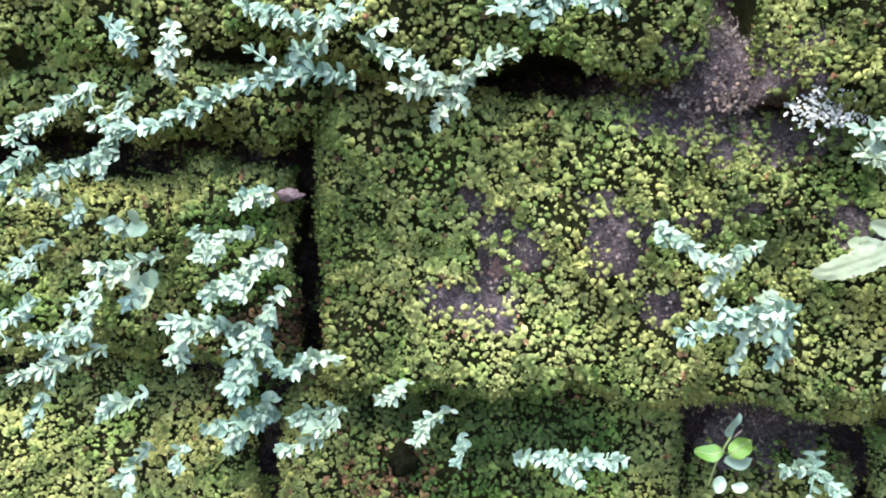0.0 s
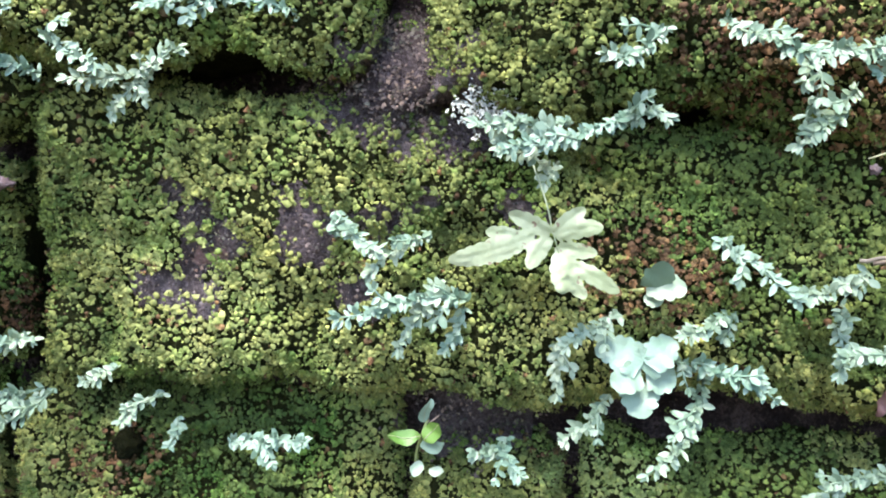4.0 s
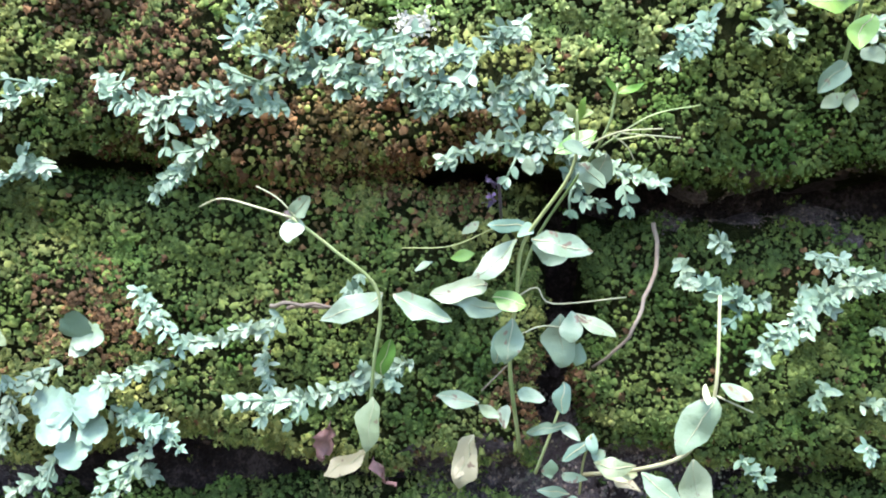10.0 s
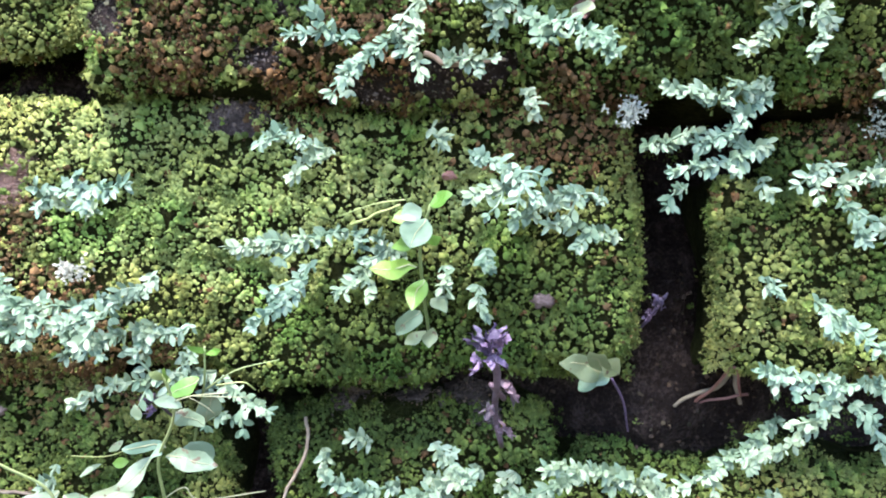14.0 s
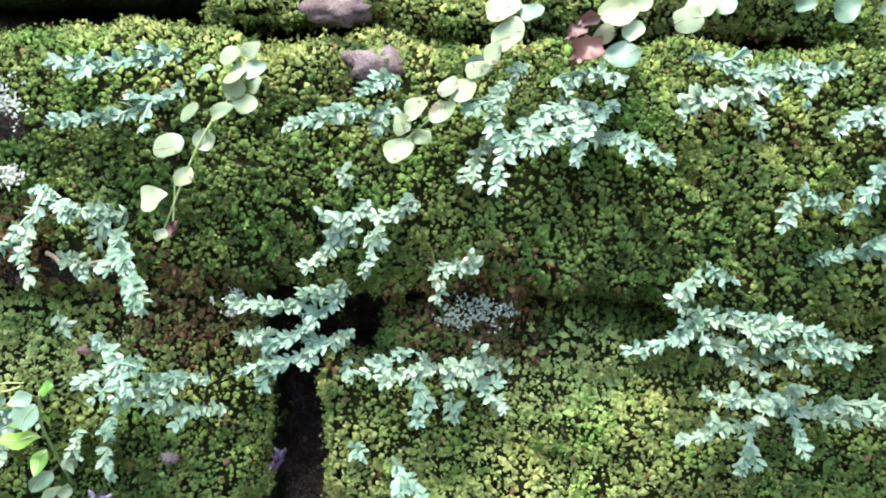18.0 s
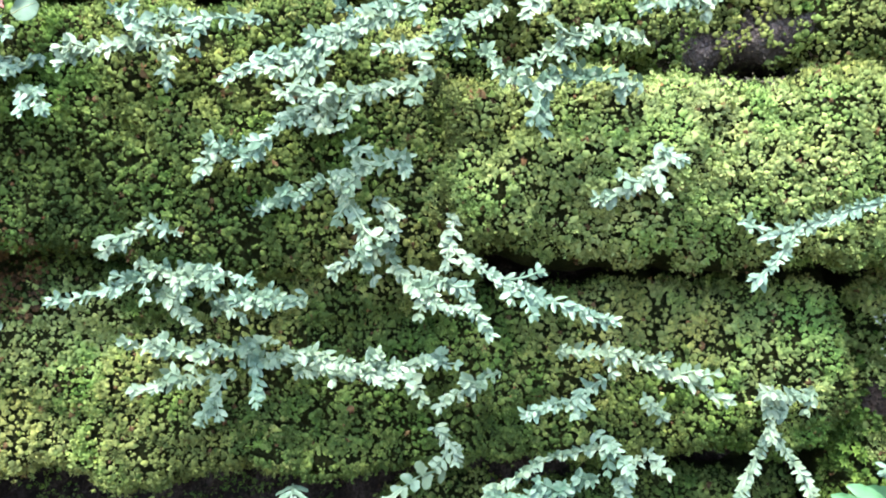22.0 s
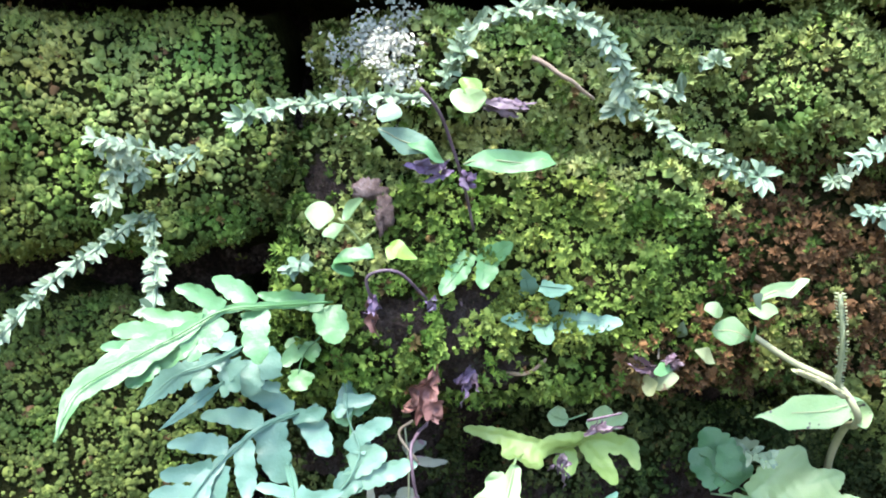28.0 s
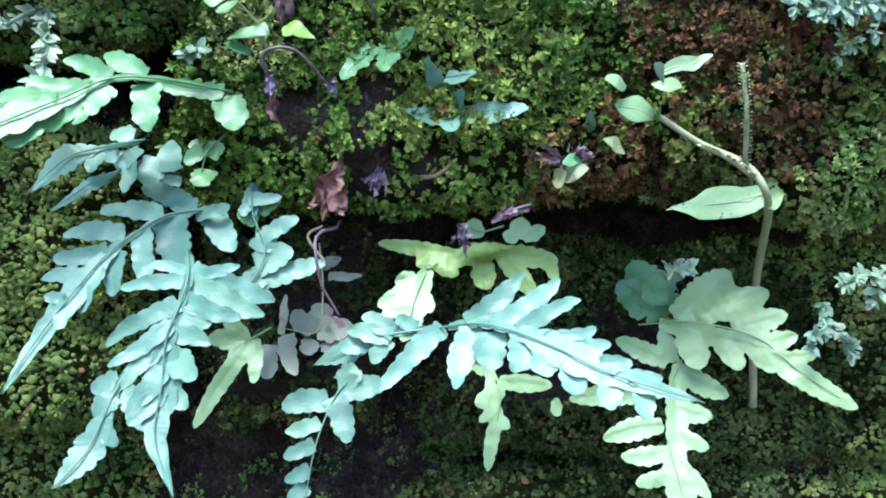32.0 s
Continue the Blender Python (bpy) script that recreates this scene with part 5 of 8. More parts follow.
sprig((0.3538, -0.0040, 0.0272), (0.3444, -0.0102, 0.0242), -0.00, MINT)
sprig((0.3283, -0.0034, 0.0309), (0.3209, -0.0111, 0.0323), 0.03, MINT)
sprig((0.3404, -0.0030, 0.0283), (0.3524, -0.0142, 0.0247), -0.03, MINT_BLUE)
sprig((0.3266, -0.0036, 0.0325), (0.3388, -0.0129, 0.0270), 0.01, MINT)
sprig((0.4010, 0.0082, -0.0056), (0.3880, -0.0004, -0.0019), 0.08, MINT_BLUE)
sprig((0.3950, 0.0094, 0.0025), (0.3915, 0.0063, 0.0044), -0.10, MINT)
sprig((0.4008, 0.0071, -0.0138), (0.3982, 0.0050, -0.0153), -0.03, MINT)
sprig((0.3964, 0.0076, -0.0326), (0.3998, 0.0029, -0.0339), -0.05, MINT)
sprig((0.3511, -0.0053, 0.0340), (0.3435, -0.0106, 0.0293), -0.00, MINT_BLUE)
sprig((0.4169, 0.0077, -0.0024), (0.3948, -0.0073, -0.0118), -0.10, MINT)
sprig((0.4070, 0.0095, 0.0016), (0.4144, -0.0004, -0.0016), 0.03, MINT_BLUE)
sprig((0.4055, 0.0086, -0.0041), (0.4137, 0.0001, -0.0021), 0.00, MINT)
sprig((0.4180, 0.0077, -0.0097), (0.4248, -0.0054, -0.0195), 0.09, MINT)
sprig((0.4098, 0.0078, -0.0195), (0.4083, 0.0052, -0.0222), -0.10, MINT)
sprig((0.4156, 0.0080, -0.0225), (0.4228, 0.0006, -0.0210), -0.07, MINT)
sprig((0.4253, 0.0075, -0.0067), (0.4327, -0.0033, -0.0134), 0.08, MINT_BLUE)
sprig((0.4374, 0.0082, -0.0019), (0.4228, -0.0015, -0.0040), 0.07, MINT)
sprig((0.4167, 0.0078, -0.0293), (0.4171, 0.0062, -0.0307), 0.09, MINT_BLUE)
sprig((0.3149, -0.0036, 0.0357), (0.3243, -0.0126, 0.0404), -0.08, MINT_BLUE)
sprig((0.3297, -0.0061, 0.0396), (0.3462, -0.0172, 0.0299), -0.04, MINT)
sprig((0.3604, -0.0063, 0.0374), (0.3478, -0.0172, 0.0303), 0.10, MINT)
sprig((0.3661, -0.0025, 0.0184), (0.3715, -0.0027, 0.0103), -0.12, MINT)
sprig((0.3251, -0.0039, 0.0347), (0.3345, -0.0104, 0.0356), 0.01, MINT_BLUE)
sprig((0.3336, 0.0050, -0.0019), (0.3315, 0.0017, -0.0052), 0.05, MINT)
sprig((0.3925, -0.0063, 0.0583), (0.3869, -0.0123, 0.0548), -0.10, MINT)
sprig((0.3801, -0.0084, 0.0601), (0.3889, -0.0132, 0.0602), 0.08, MINT_BLUE)
sprig((0.3415, -0.0088, 0.0496), (0.3625, -0.0227, 0.0532), 0.06, MINT_BLUE)
sprig((0.3520, -0.0088, 0.0485), (0.3484, -0.0133, 0.0502), 0.03, MINT)
sprig((0.3940, -0.0045, 0.0448), (0.3788, -0.0208, 0.0432), 0.03, MINT)
sprig((0.3873, -0.0043, 0.0388), (0.3797, -0.0150, 0.0296), 0.10, MINT_BLUE)
sprig((0.3985, -0.0031, 0.0396), (0.3928, -0.0088, 0.0339), 0.10, MINT)
sprig((0.4160, -0.0059, 0.0579), (0.4263, -0.0171, 0.0504), 0.09, MINT_BLUE)
sprig((0.4257, -0.0066, 0.0532), (0.4155, -0.0131, 0.0512), 0.03, MINT)
sprig((0.4329, -0.0064, 0.0496), (0.4223, -0.0132, 0.0465), -0.09, MINT)
sprig((0.4400, -0.0048, 0.0433), (0.4291, -0.0129, 0.0459), -0.03, MINT)
sprig((0.4381, -0.0065, 0.0504), (0.4282, -0.0132, 0.0493), -0.09, MINT)
sprig((0.4180, -0.0043, 0.0417), (0.4178, -0.0068, 0.0381), -0.09, MINT_BLUE)
sprig((0.4163, -0.0031, 0.0342), (0.4179, -0.0056, 0.0307), -0.08, MINT)
sprig((0.4107, -0.0030, 0.0380), (0.4111, -0.0056, 0.0335), -0.03, MINT)
sprig((0.4247, -0.0065, 0.0681), (0.4268, -0.0101, 0.0640), -0.04, MINT)
sprig((0.4440, -0.0065, 0.0590), (0.4511, -0.0131, 0.0597), -0.10, MINT)
sprig((0.4647, -0.0051, 0.0674), (0.4510, -0.0158, 0.0586), 0.10, MINT_BLUE)
sprig((0.4659, -0.0032, 0.0590), (0.4474, -0.0174, 0.0545), 0.04, MINT_BLUE)
sprig((0.4643, -0.0033, 0.0528), (0.4651, -0.0058, 0.0500), -0.05, MINT_BLUE)
sprig((0.4517, -0.0047, 0.0511), (0.4482, -0.0076, 0.0488), -0.12, MINT_BLUE)
sprig((0.3859, 0.0087, 0.0010), (0.3869, 0.0038, -0.0029), 0.08, MINT)
sprig((0.4232, 0.0073, -0.0025), (0.4175, -0.0016, -0.0124), 0.07, MINT)
sprig((0.4509, 0.0090, -0.0076), (0.4289, -0.0069, 0.0033), -0.08, MINT)
sprig((0.4722, 0.0068, 0.0083), (0.4477, -0.0049, -0.0033), -0.00, MINT)
sprig((0.4713, 0.0078, -0.0064), (0.4580, 0.0005, -0.0091), 0.11, MINT)
sprig((0.4659, 0.0018, 0.0202), (0.4694, -0.0000, 0.0157), 0.11, MINT)
sprig((0.4660, -0.0020, 0.0356), (0.4670, -0.0046, 0.0331), 0.04, MINT_BLUE)
sprig((0.4088, -0.0059, 0.0616), (0.4114, -0.0083, 0.0595), 0.06, MINT)
sprig((0.4042, -0.0030, 0.0400), (0.3997, -0.0082, 0.0438), 0.08, MINT)
sprig((0.4356, 0.0082, -0.0091), (0.4368, 0.0037, -0.0147), 0.10, MINT_BLUE)
sprig((0.4479, 0.0092, -0.0029), (0.4506, 0.0045, -0.0065), 0.02, MINT_BLUE)
sprig((0.4661, 0.0089, -0.0142), (0.4562, 0.0034, -0.0102), 0.05, MINT)
sprig((0.4744, -0.0025, 0.0321), (0.4828, -0.0139, 0.0243), -0.06, MINT_BLUE)
sprig((0.4935, -0.0000, 0.0170), (0.4620, -0.0136, 0.0222), 0.03, MINT_BLUE)
sprig((0.4808, 0.0007, 0.0178), (0.4628, -0.0040, 0.0041), 0.10, MINT)
sprig((0.4826, 0.0026, 0.0129), (0.4880, -0.0027, 0.0033), -0.02, MINT_BLUE)
sprig((0.4075, -0.0104, 0.0824), (0.4081, -0.0160, 0.0707), -0.05, MINT)
sprig((0.3977, -0.0092, 0.0763), (0.3888, -0.0168, 0.0759), -0.12, MINT_BLUE)
sprig((0.4053, -0.0093, 0.0771), (0.3963, -0.0168, 0.0700), 0.01, MINT_BLUE)
sprig((0.4108, -0.0078, 0.0733), (0.4192, -0.0130, 0.0720), 0.03, MINT)
sprig((0.4068, -0.0108, 0.0860), (0.4156, -0.0162, 0.0820), 0.11, MINT_BLUE)
sprig((0.4243, -0.0085, 0.0814), (0.4164, -0.0160, 0.0828), -0.08, MINT)
sprig((0.4205, -0.0089, 0.0823), (0.4197, -0.0118, 0.0770), 0.11, MINT_BLUE)
sprig((0.4648, -0.0060, 0.0687), (0.4461, -0.0188, 0.0664), 0.10, MINT)
sprig((0.4970, 0.0027, 0.0504), (0.4721, -0.0162, 0.0524), -0.05, MINT)
sprig((0.4774, -0.0030, 0.0550), (0.4691, -0.0086, 0.0522), -0.06, MINT_BLUE)
sprig((0.4771, -0.0028, 0.0501), (0.4782, -0.0098, 0.0428), 0.10, MINT_BLUE)
sprig((0.4855, -0.0026, 0.0451), (0.4852, -0.0061, 0.0427), 0.07, MINT)
sprig((0.3955, -0.0041, 0.0440), (0.3967, -0.0053, 0.0421), -0.06, MINT_BLUE)
sprig((0.4347, -0.0103, 0.1121), (0.4178, -0.0237, 0.1078), 0.11, MINT_BLUE)
sprig((0.4357, -0.0109, 0.1051), (0.4185, -0.0241, 0.0975), 0.07, MINT_BLUE)
sprig((0.3979, -0.0086, 0.0741), (0.3933, -0.0134, 0.0679), 0.01, MINT)
sprig((0.4749, -0.0092, 0.1014), (0.4570, -0.0221, 0.0976), -0.06, MINT)
sprig((0.4980, -0.0087, 0.1103), (0.4911, -0.0194, 0.0969), -0.08, MINT)
sprig((0.5051, -0.0093, 0.1033), (0.4920, -0.0235, 0.0884), -0.11, MINT_BLUE)
sprig((0.5151, -0.0093, 0.1033), (0.5057, -0.0189, 0.0923), -0.09, MINT_BLUE)
sprig((0.5102, -0.0097, 0.0963), (0.5215, -0.0222, 0.0920), 0.12, MINT_BLUE)
sprig((0.5040, -0.0090, 0.1073), (0.5129, -0.0182, 0.1068), 0.09, MINT_BLUE)
sprig((0.4628, -0.0096, 0.0898), (0.4656, -0.0120, 0.0888), 0.06, MINT)
sprig((0.4698, -0.0105, 0.0843), (0.4613, -0.0156, 0.0819), 0.11, MINT)
sprig((0.4784, -0.0107, 0.0843), (0.4711, -0.0155, 0.0823), 0.05, MINT)
sprig((0.4699, -0.0108, 0.0792), (0.4690, -0.0143, 0.0719), 0.05, MINT)
sprig((0.4659, -0.0104, 0.0792), (0.4585, -0.0144, 0.0729), 0.01, MINT)
sprig((0.4889, -0.0087, 0.0714), (0.4816, -0.0136, 0.0718), -0.08, MINT)
sprig((0.4821, -0.0088, 0.0709), (0.4823, -0.0085, 0.0657), -0.00, MINT)
sprig((0.4896, 0.0006, 0.0489), (0.4949, -0.0047, 0.0445), -0.08, MINT_BLUE)
sprig((0.3851, -0.0098, 0.0974), (0.3922, -0.0158, 0.0921), -0.06, MINT)
sprig((0.5282, -0.0091, 0.1121), (0.5400, -0.0204, 0.1046), 0.04, MINT_BLUE)
sprig((0.5417, -0.0102, 0.1058), (0.5238, -0.0218, 0.1006), -0.04, MINT)
sprig((0.5573, -0.0100, 0.1089), (0.5400, -0.0205, 0.1075), -0.02, MINT_BLUE)
sprig((0.5386, -0.0105, 0.1037), (0.5400, -0.0151, 0.0982), 0.09, MINT_BLUE)
sprig((0.5814, -0.0116, 0.1127), (0.5602, -0.0245, 0.1003), 0.11, MINT_BLUE)
sprig((0.5646, -0.0106, 0.1016), (0.5524, -0.0181, 0.0979), -0.08, MINT_BLUE)
sprig((0.5881, -0.0136, 0.0993), (0.5632, -0.0245, 0.0947), 0.08, MINT)
sprig((0.5678, -0.0108, 0.0953), (0.5546, -0.0203, 0.0836), 0.01, MINT_BLUE)
sprig((0.5481, -0.0115, 0.0870), (0.5450, -0.0144, 0.0808), 0.05, MINT)
sprig((0.5569, -0.0096, 0.0849), (0.5480, -0.0165, 0.0865), 0.08, MINT_BLUE)
sprig((0.5902, -0.0121, 0.1146), (0.5721, -0.0228, 0.1043), 0.05, MINT)
sprig((0.5659, -0.0105, 0.0912), (0.5720, -0.0166, 0.0921), 0.10, MINT)
sprig((0.5723, -0.0107, 0.0849), (0.5753, -0.0137, 0.0850), 0.08, MINT_BLUE)
sprig((0.5837, -0.0111, 0.0839), (0.5655, -0.0192, 0.0786), 0.02, MINT)
sprig((0.5529, -0.0053, 0.0739), (0.5649, -0.0180, 0.0770), 0.03, MINT_BLUE)
sprig((0.5772, -0.0097, 0.0764), (0.5807, -0.0144, 0.0706), -0.05, MINT)
sprig((0.5698, -0.0093, 0.0796), (0.5756, -0.0198, 0.0641), 0.10, MINT)
sprig((0.5795, -0.0075, 0.0643), (0.5914, -0.0196, 0.0566), -0.11, MINT)
sprig((0.5919, -0.0100, 0.0722), (0.5909, -0.0151, 0.0634), -0.06, MINT)
sprig((0.5330, -0.0073, 0.0718), (0.5262, -0.0124, 0.0670), 0.04, MINT)
sprig((0.5366, -0.0057, 0.0639), (0.5172, -0.0160, 0.0586), 0.09, MINT_BLUE)
sprig((0.5299, -0.0060, 0.0639), (0.5476, -0.0184, 0.0617), -0.04, MINT)
sprig((0.5323, -0.0048, 0.0582), (0.5421, -0.0129, 0.0522), 0.09, MINT)
sprig((0.5435, -0.0047, 0.0537), (0.5590, -0.0176, 0.0586), 0.09, MINT)
sprig((0.5559, -0.0040, 0.0474), (0.5312, -0.0170, 0.0500), 0.05, MINT)
sprig((0.5429, -0.0026, 0.0406), (0.5298, -0.0100, 0.0394), 0.01, MINT)
sprig((0.5463, -0.0028, 0.0407), (0.5415, -0.0086, 0.0323), -0.04, MINT)
sprig((0.5505, -0.0036, 0.0456), (0.5527, -0.0096, 0.0361), 0.05, MINT_BLUE)
sprig((0.5586, -0.0030, 0.0409), (0.5865, -0.0171, 0.0461), 0.01, MINT)
sprig((0.5821, -0.0030, 0.0410), (0.5848, -0.0074, 0.0367), -0.06, MINT)
sprig((0.4752, -0.0089, 0.1070), (0.4685, -0.0150, 0.1043), -0.10, MINT_BLUE)
sprig((0.5103, -0.0093, 0.1028), (0.4970, -0.0216, 0.0948), 0.10, MINT)
sprig((0.4934, -0.0103, 0.0964), (0.4873, -0.0180, 0.0890), -0.09, MINT)
sprig((0.6007, -0.0135, 0.1109), (0.5802, -0.0260, 0.1015), 0.08, MINT)
sprig((0.6080, -0.0128, 0.1140), (0.6056, -0.0183, 0.1076), -0.12, MINT)
sprig((0.6407, -0.0105, 0.1121), (0.6254, -0.0202, 0.1090), 0.03, MINT)
sprig((0.6265, -0.0131, 0.1042), (0.6048, -0.0289, 0.0982), -0.12, MINT)
sprig((0.5964, -0.0154, 0.1027), (0.6040, -0.0248, 0.0963), -0.11, MINT)
sprig((0.6257, -0.0143, 0.0955), (0.6038, -0.0291, 0.0946), -0.09, MINT)
sprig((0.6067, -0.0166, 0.0955), (0.6077, -0.0207, 0.0879), 0.09, MINT_BLUE)
sprig((0.6306, -0.0144, 0.0833), (0.6173, -0.0208, 0.0755), 0.08, MINT)
sprig((0.5937, -0.0093, 0.0644), (0.6199, -0.0190, 0.0536), -0.03, MINT_BLUE)
sprig((0.5798, -0.0080, 0.0665), (0.5689, -0.0136, 0.0625), -0.11, MINT)
sprig((0.5842, -0.0076, 0.0621), (0.5984, -0.0177, 0.0514), 0.11, MINT_BLUE)
sprig((0.6117, -0.0031, 0.0453), (0.6415, -0.0142, 0.0375), 0.09, MINT)
sprig((0.6214, -0.0015, 0.0391), (0.6052, -0.0119, 0.0343), 0.05, MINT_BLUE)
sprig((0.6297, -0.0008, 0.0342), (0.6330, -0.0042, 0.0317), 0.05, MINT)
sprig((0.6195, -0.0010, 0.0272), (0.6261, -0.0084, 0.0218), 0.09, MINT_BLUE)
sprig((0.6300, -0.0009, 0.0224), (0.6343, -0.0046, 0.0202), -0.05, MINT)
sprig((0.6006, -0.0029, 0.0408), (0.5881, -0.0111, 0.0364), -0.02, MINT)
sprig((0.5872, -0.0020, 0.0290), (0.5915, -0.0036, 0.0225), 0.08, MINT)
sprig((0.5847, -0.0031, 0.0444), (0.5913, -0.0078, 0.0432), 0.03, MINT_BLUE)
sprig((0.6456, -0.0098, 0.0710), (0.6480, -0.0111, 0.0695), 0.00, MINT_BLUE)
sprig((0.5734, -0.0110, 0.1096), (0.5692, -0.0144, 0.1131), -0.06, MINT_BLUE)
sprig((0.5713, -0.0110, 0.1056), (0.5592, -0.0199, 0.0986), 0.10, MINT_BLUE)
sprig((0.5817, -0.0110, 0.0837), (0.5836, -0.0130, 0.0817), 0.06, MINT_BLUE)
runner([(0.6771, -0.016, 0.0740), (0.6690, -0.019, 0.0751), (0.6617, -0.019, 0.0734), (0.6554, -0.018, 0.0708), (0.6480, -0.016, 0.0686)], MINT_BLUE)
runner([(0.6531, -0.017, 0.0694), (0.6497, -0.019, 0.0658), (0.6454, -0.020, 0.0611)], MINT_BLUE)
runner([(0.6977, 0.000, 0.0430), (0.6906, -0.005, 0.0424), (0.6834, -0.010, 0.0411), (0.6780, -0.014, 0.0398), (0.6758, -0.016, 0.0387)], MINT)
runner([(0.7010, 0.002, 0.0464), (0.7032, -0.002, 0.0509), (0.7077, -0.004, 0.0534), (0.7130, -0.005, 0.0542), (0.7184, -0.005, 0.0527), (0.7226, -0.004, 0.0501), (0.7250, -0.002, 0.0464), (0.7249, 0.001, 0.0410)], MINT)
runner([(0.7255, 0.002, 0.0427), (0.7294, -0.001, 0.0398), (0.7353, -0.003, 0.0359), (0.7407, -0.004, 0.0332), (0.7443, -0.004, 0.0321)], MINT)
runner([(0.7259, 0.002, 0.0439), (0.7299, -0.001, 0.0442), (0.7330, -0.003, 0.0433)], MINT)
runner([(0.7002, 0.002, 0.0444), (0.7021, -0.001, 0.0478), (0.7035, -0.003, 0.0496)], MINT)
runner([(0.6528, -0.004, 0.0354), (0.6570, -0.002, 0.0338), (0.6579, 0.000, 0.0309)], MINT)
sprig((0.6650, 0.0025, 0.0348), (0.6531, -0.0053, 0.0364), 0.09, MINT)
sprig((0.6546, 0.0013, 0.0346), (0.6543, -0.0049, 0.0273), -0.09, MINT)
runner([(0.6563, 0.0030, 0.0257), (0.6476, -0.0075, 0.0169), (0.6409, -0.0180, 0.0064)], MINT)
runner([(0.6574, 0.0030, 0.0257), (0.6604, -0.0035, 0.0199), (0.6624, -0.0100, 0.0137)], MINT)
runner([(0.6233, -0.0020, 0.0249), (0.6100, -0.0060, 0.0236), (0.5979, -0.0100, 0.0180)], MINT)
runner([(0.6282, -0.0020, 0.0227), (0.6266, -0.0040, 0.0195), (0.6243, -0.0060, 0.0168)], MINT)
sprig((0.6202, -0.0008, 0.0181), (0.5979, -0.0109, 0.0182), 0.08, MINT_BLUE)
sprig((0.6259, -0.0010, 0.0216), (0.6240, -0.0049, 0.0162), 0.11, MINT_BLUE)
sprig((0.5378, -0.0055, 0.0627), (0.5530, -0.0130, 0.0612), 0.02, MINT_BLUE)
sprig((0.5511, -0.0032, 0.0430), (0.5774, -0.0171, 0.0438), 0.10, MINT)
sprig((0.5627, -0.0053, 0.0567), (0.5515, -0.0150, 0.0573), 0.08, MINT_BLUE)
sprig((0.5338, -0.0072, 0.0716), (0.5377, -0.0087, 0.0695), 0.05, MINT_BLUE)
sprig((0.6278, -0.0148, 0.0842), (0.6325, -0.0174, 0.0821), 0.06, MINT_BLUE)
sprig((0.7161, -0.0004, 0.0683), (0.7205, -0.0033, 0.0675), -0.03, MINT)
sprig((0.7616, 0.0090, 0.0334), (0.7581, 0.0065, 0.0317), 0.05, MINT)
sprig((0.7374, 0.0065, 0.0493), (0.7400, 0.0039, 0.0483), 0.08, MINT)
sprig((0.7704, 0.0090, 0.0380), (0.7596, 0.0010, 0.0352), -0.01, MINT_BLUE)
sprig((0.7838, 0.0105, 0.0313), (0.7662, -0.0025, 0.0330), 0.01, MINT)
sprig((0.7727, 0.0098, 0.0297), (0.7607, 0.0010, 0.0270), 0.06, MINT_BLUE)
sprig((0.7744, 0.0102, 0.0289), (0.7680, 0.0047, 0.0245), 0.06, MINT)
sprig((0.7853, 0.0129, 0.0243), (0.7664, -0.0016, 0.0223), -0.08, MINT_BLUE)
sprig((0.7811, 0.0137, 0.0219), (0.7745, 0.0091, 0.0188), -0.06, MINT_BLUE)
sprig((0.7688, 0.0089, 0.0387), (0.7730, 0.0024, 0.0353), -0.07, MINT)
sprig((0.7886, 0.0144, -0.0142), (0.7754, 0.0065, -0.0156), -0.04, MINT)
sprig((0.7763, 0.0163, -0.0206), (0.7736, 0.0119, -0.0261), 0.05, MINT_BLUE)
sprig((0.7783, 0.0166, -0.0239), (0.7795, 0.0118, -0.0277), -0.07, MINT)
sprig((0.7522, 0.0219, -0.0149), (0.7545, 0.0159, -0.0141), 0.12, MINT_BLUE)
sprig((0.7869, 0.0146, 0.0146), (0.7852, 0.0136, 0.0142), -0.11, MINT_BLUE)
sprig((0.6797, 0.0010, 0.0195), (0.6790, -0.0010, 0.0181), 0.08, MINT_BLUE)
sprig((0.4235, -0.0139, 0.0785), (0.4349, -0.0380, 0.0701), 0.08, MINT)
plant = thing("herb_plant", (0.3329, 0.0149, -0.0374), "slender pale green herb with oval leaves on mossy bricks", "herb")
stalk(plant, [(0.3331, 0.0112, -0.0358), (0.3363, -0.0005, -0.0163), (0.3379, -0.0048, -0.0034), (0.3319, -0.0094, 0.0036), (0.3263, -0.0120, 0.0085)], 0.00032, 0.00024, STEM, "stem")
stalk(plant, [(0.3263, -0.0120, 0.0085), (0.3211, -0.0124, 0.0101), (0.3159, -0.0121, 0.0113), (0.3120, -0.0105, 0.0101)], 0.00018, 0.00012, STEM_PALE, "stem")
stalk(plant, [(0.3272, -0.0119, 0.0081), (0.3243, -0.0121, 0.0113), (0.3211, -0.0122, 0.0131)], 0.00014, 0.00012, STEM_PALE, "stem")
leaf(plant, (0.3376, -0.0038, -0.0035), (0.3293, -0.0055, -0.0083), 0.0041, HERB, OVAL)
leaf(plant, (0.3398, -0.0047, -0.0034), (0.3490, -0.0057, -0.0076), 0.0039, HERB, OVAL)
leaf(plant, (0.3361, 0.0009, -0.0207), (0.3346, -0.0001, -0.0298), 0.0042, PALE, OVAL)
leaf(plant, (0.3374, 0.0007, -0.0174), (0.3394, -0.0023, -0.0111), 0.0027, FRESH, OVAL)
leaf(plant, (0.3343, 0.0055, -0.0319), (0.3260, 0.0079, -0.0367), 0.0030, YELLOW, OVAL)
leaf(plant, (0.3345, 0.0057, -0.0327), (0.3395, 0.0050, -0.0383), 0.0015, DRY, LANCE)
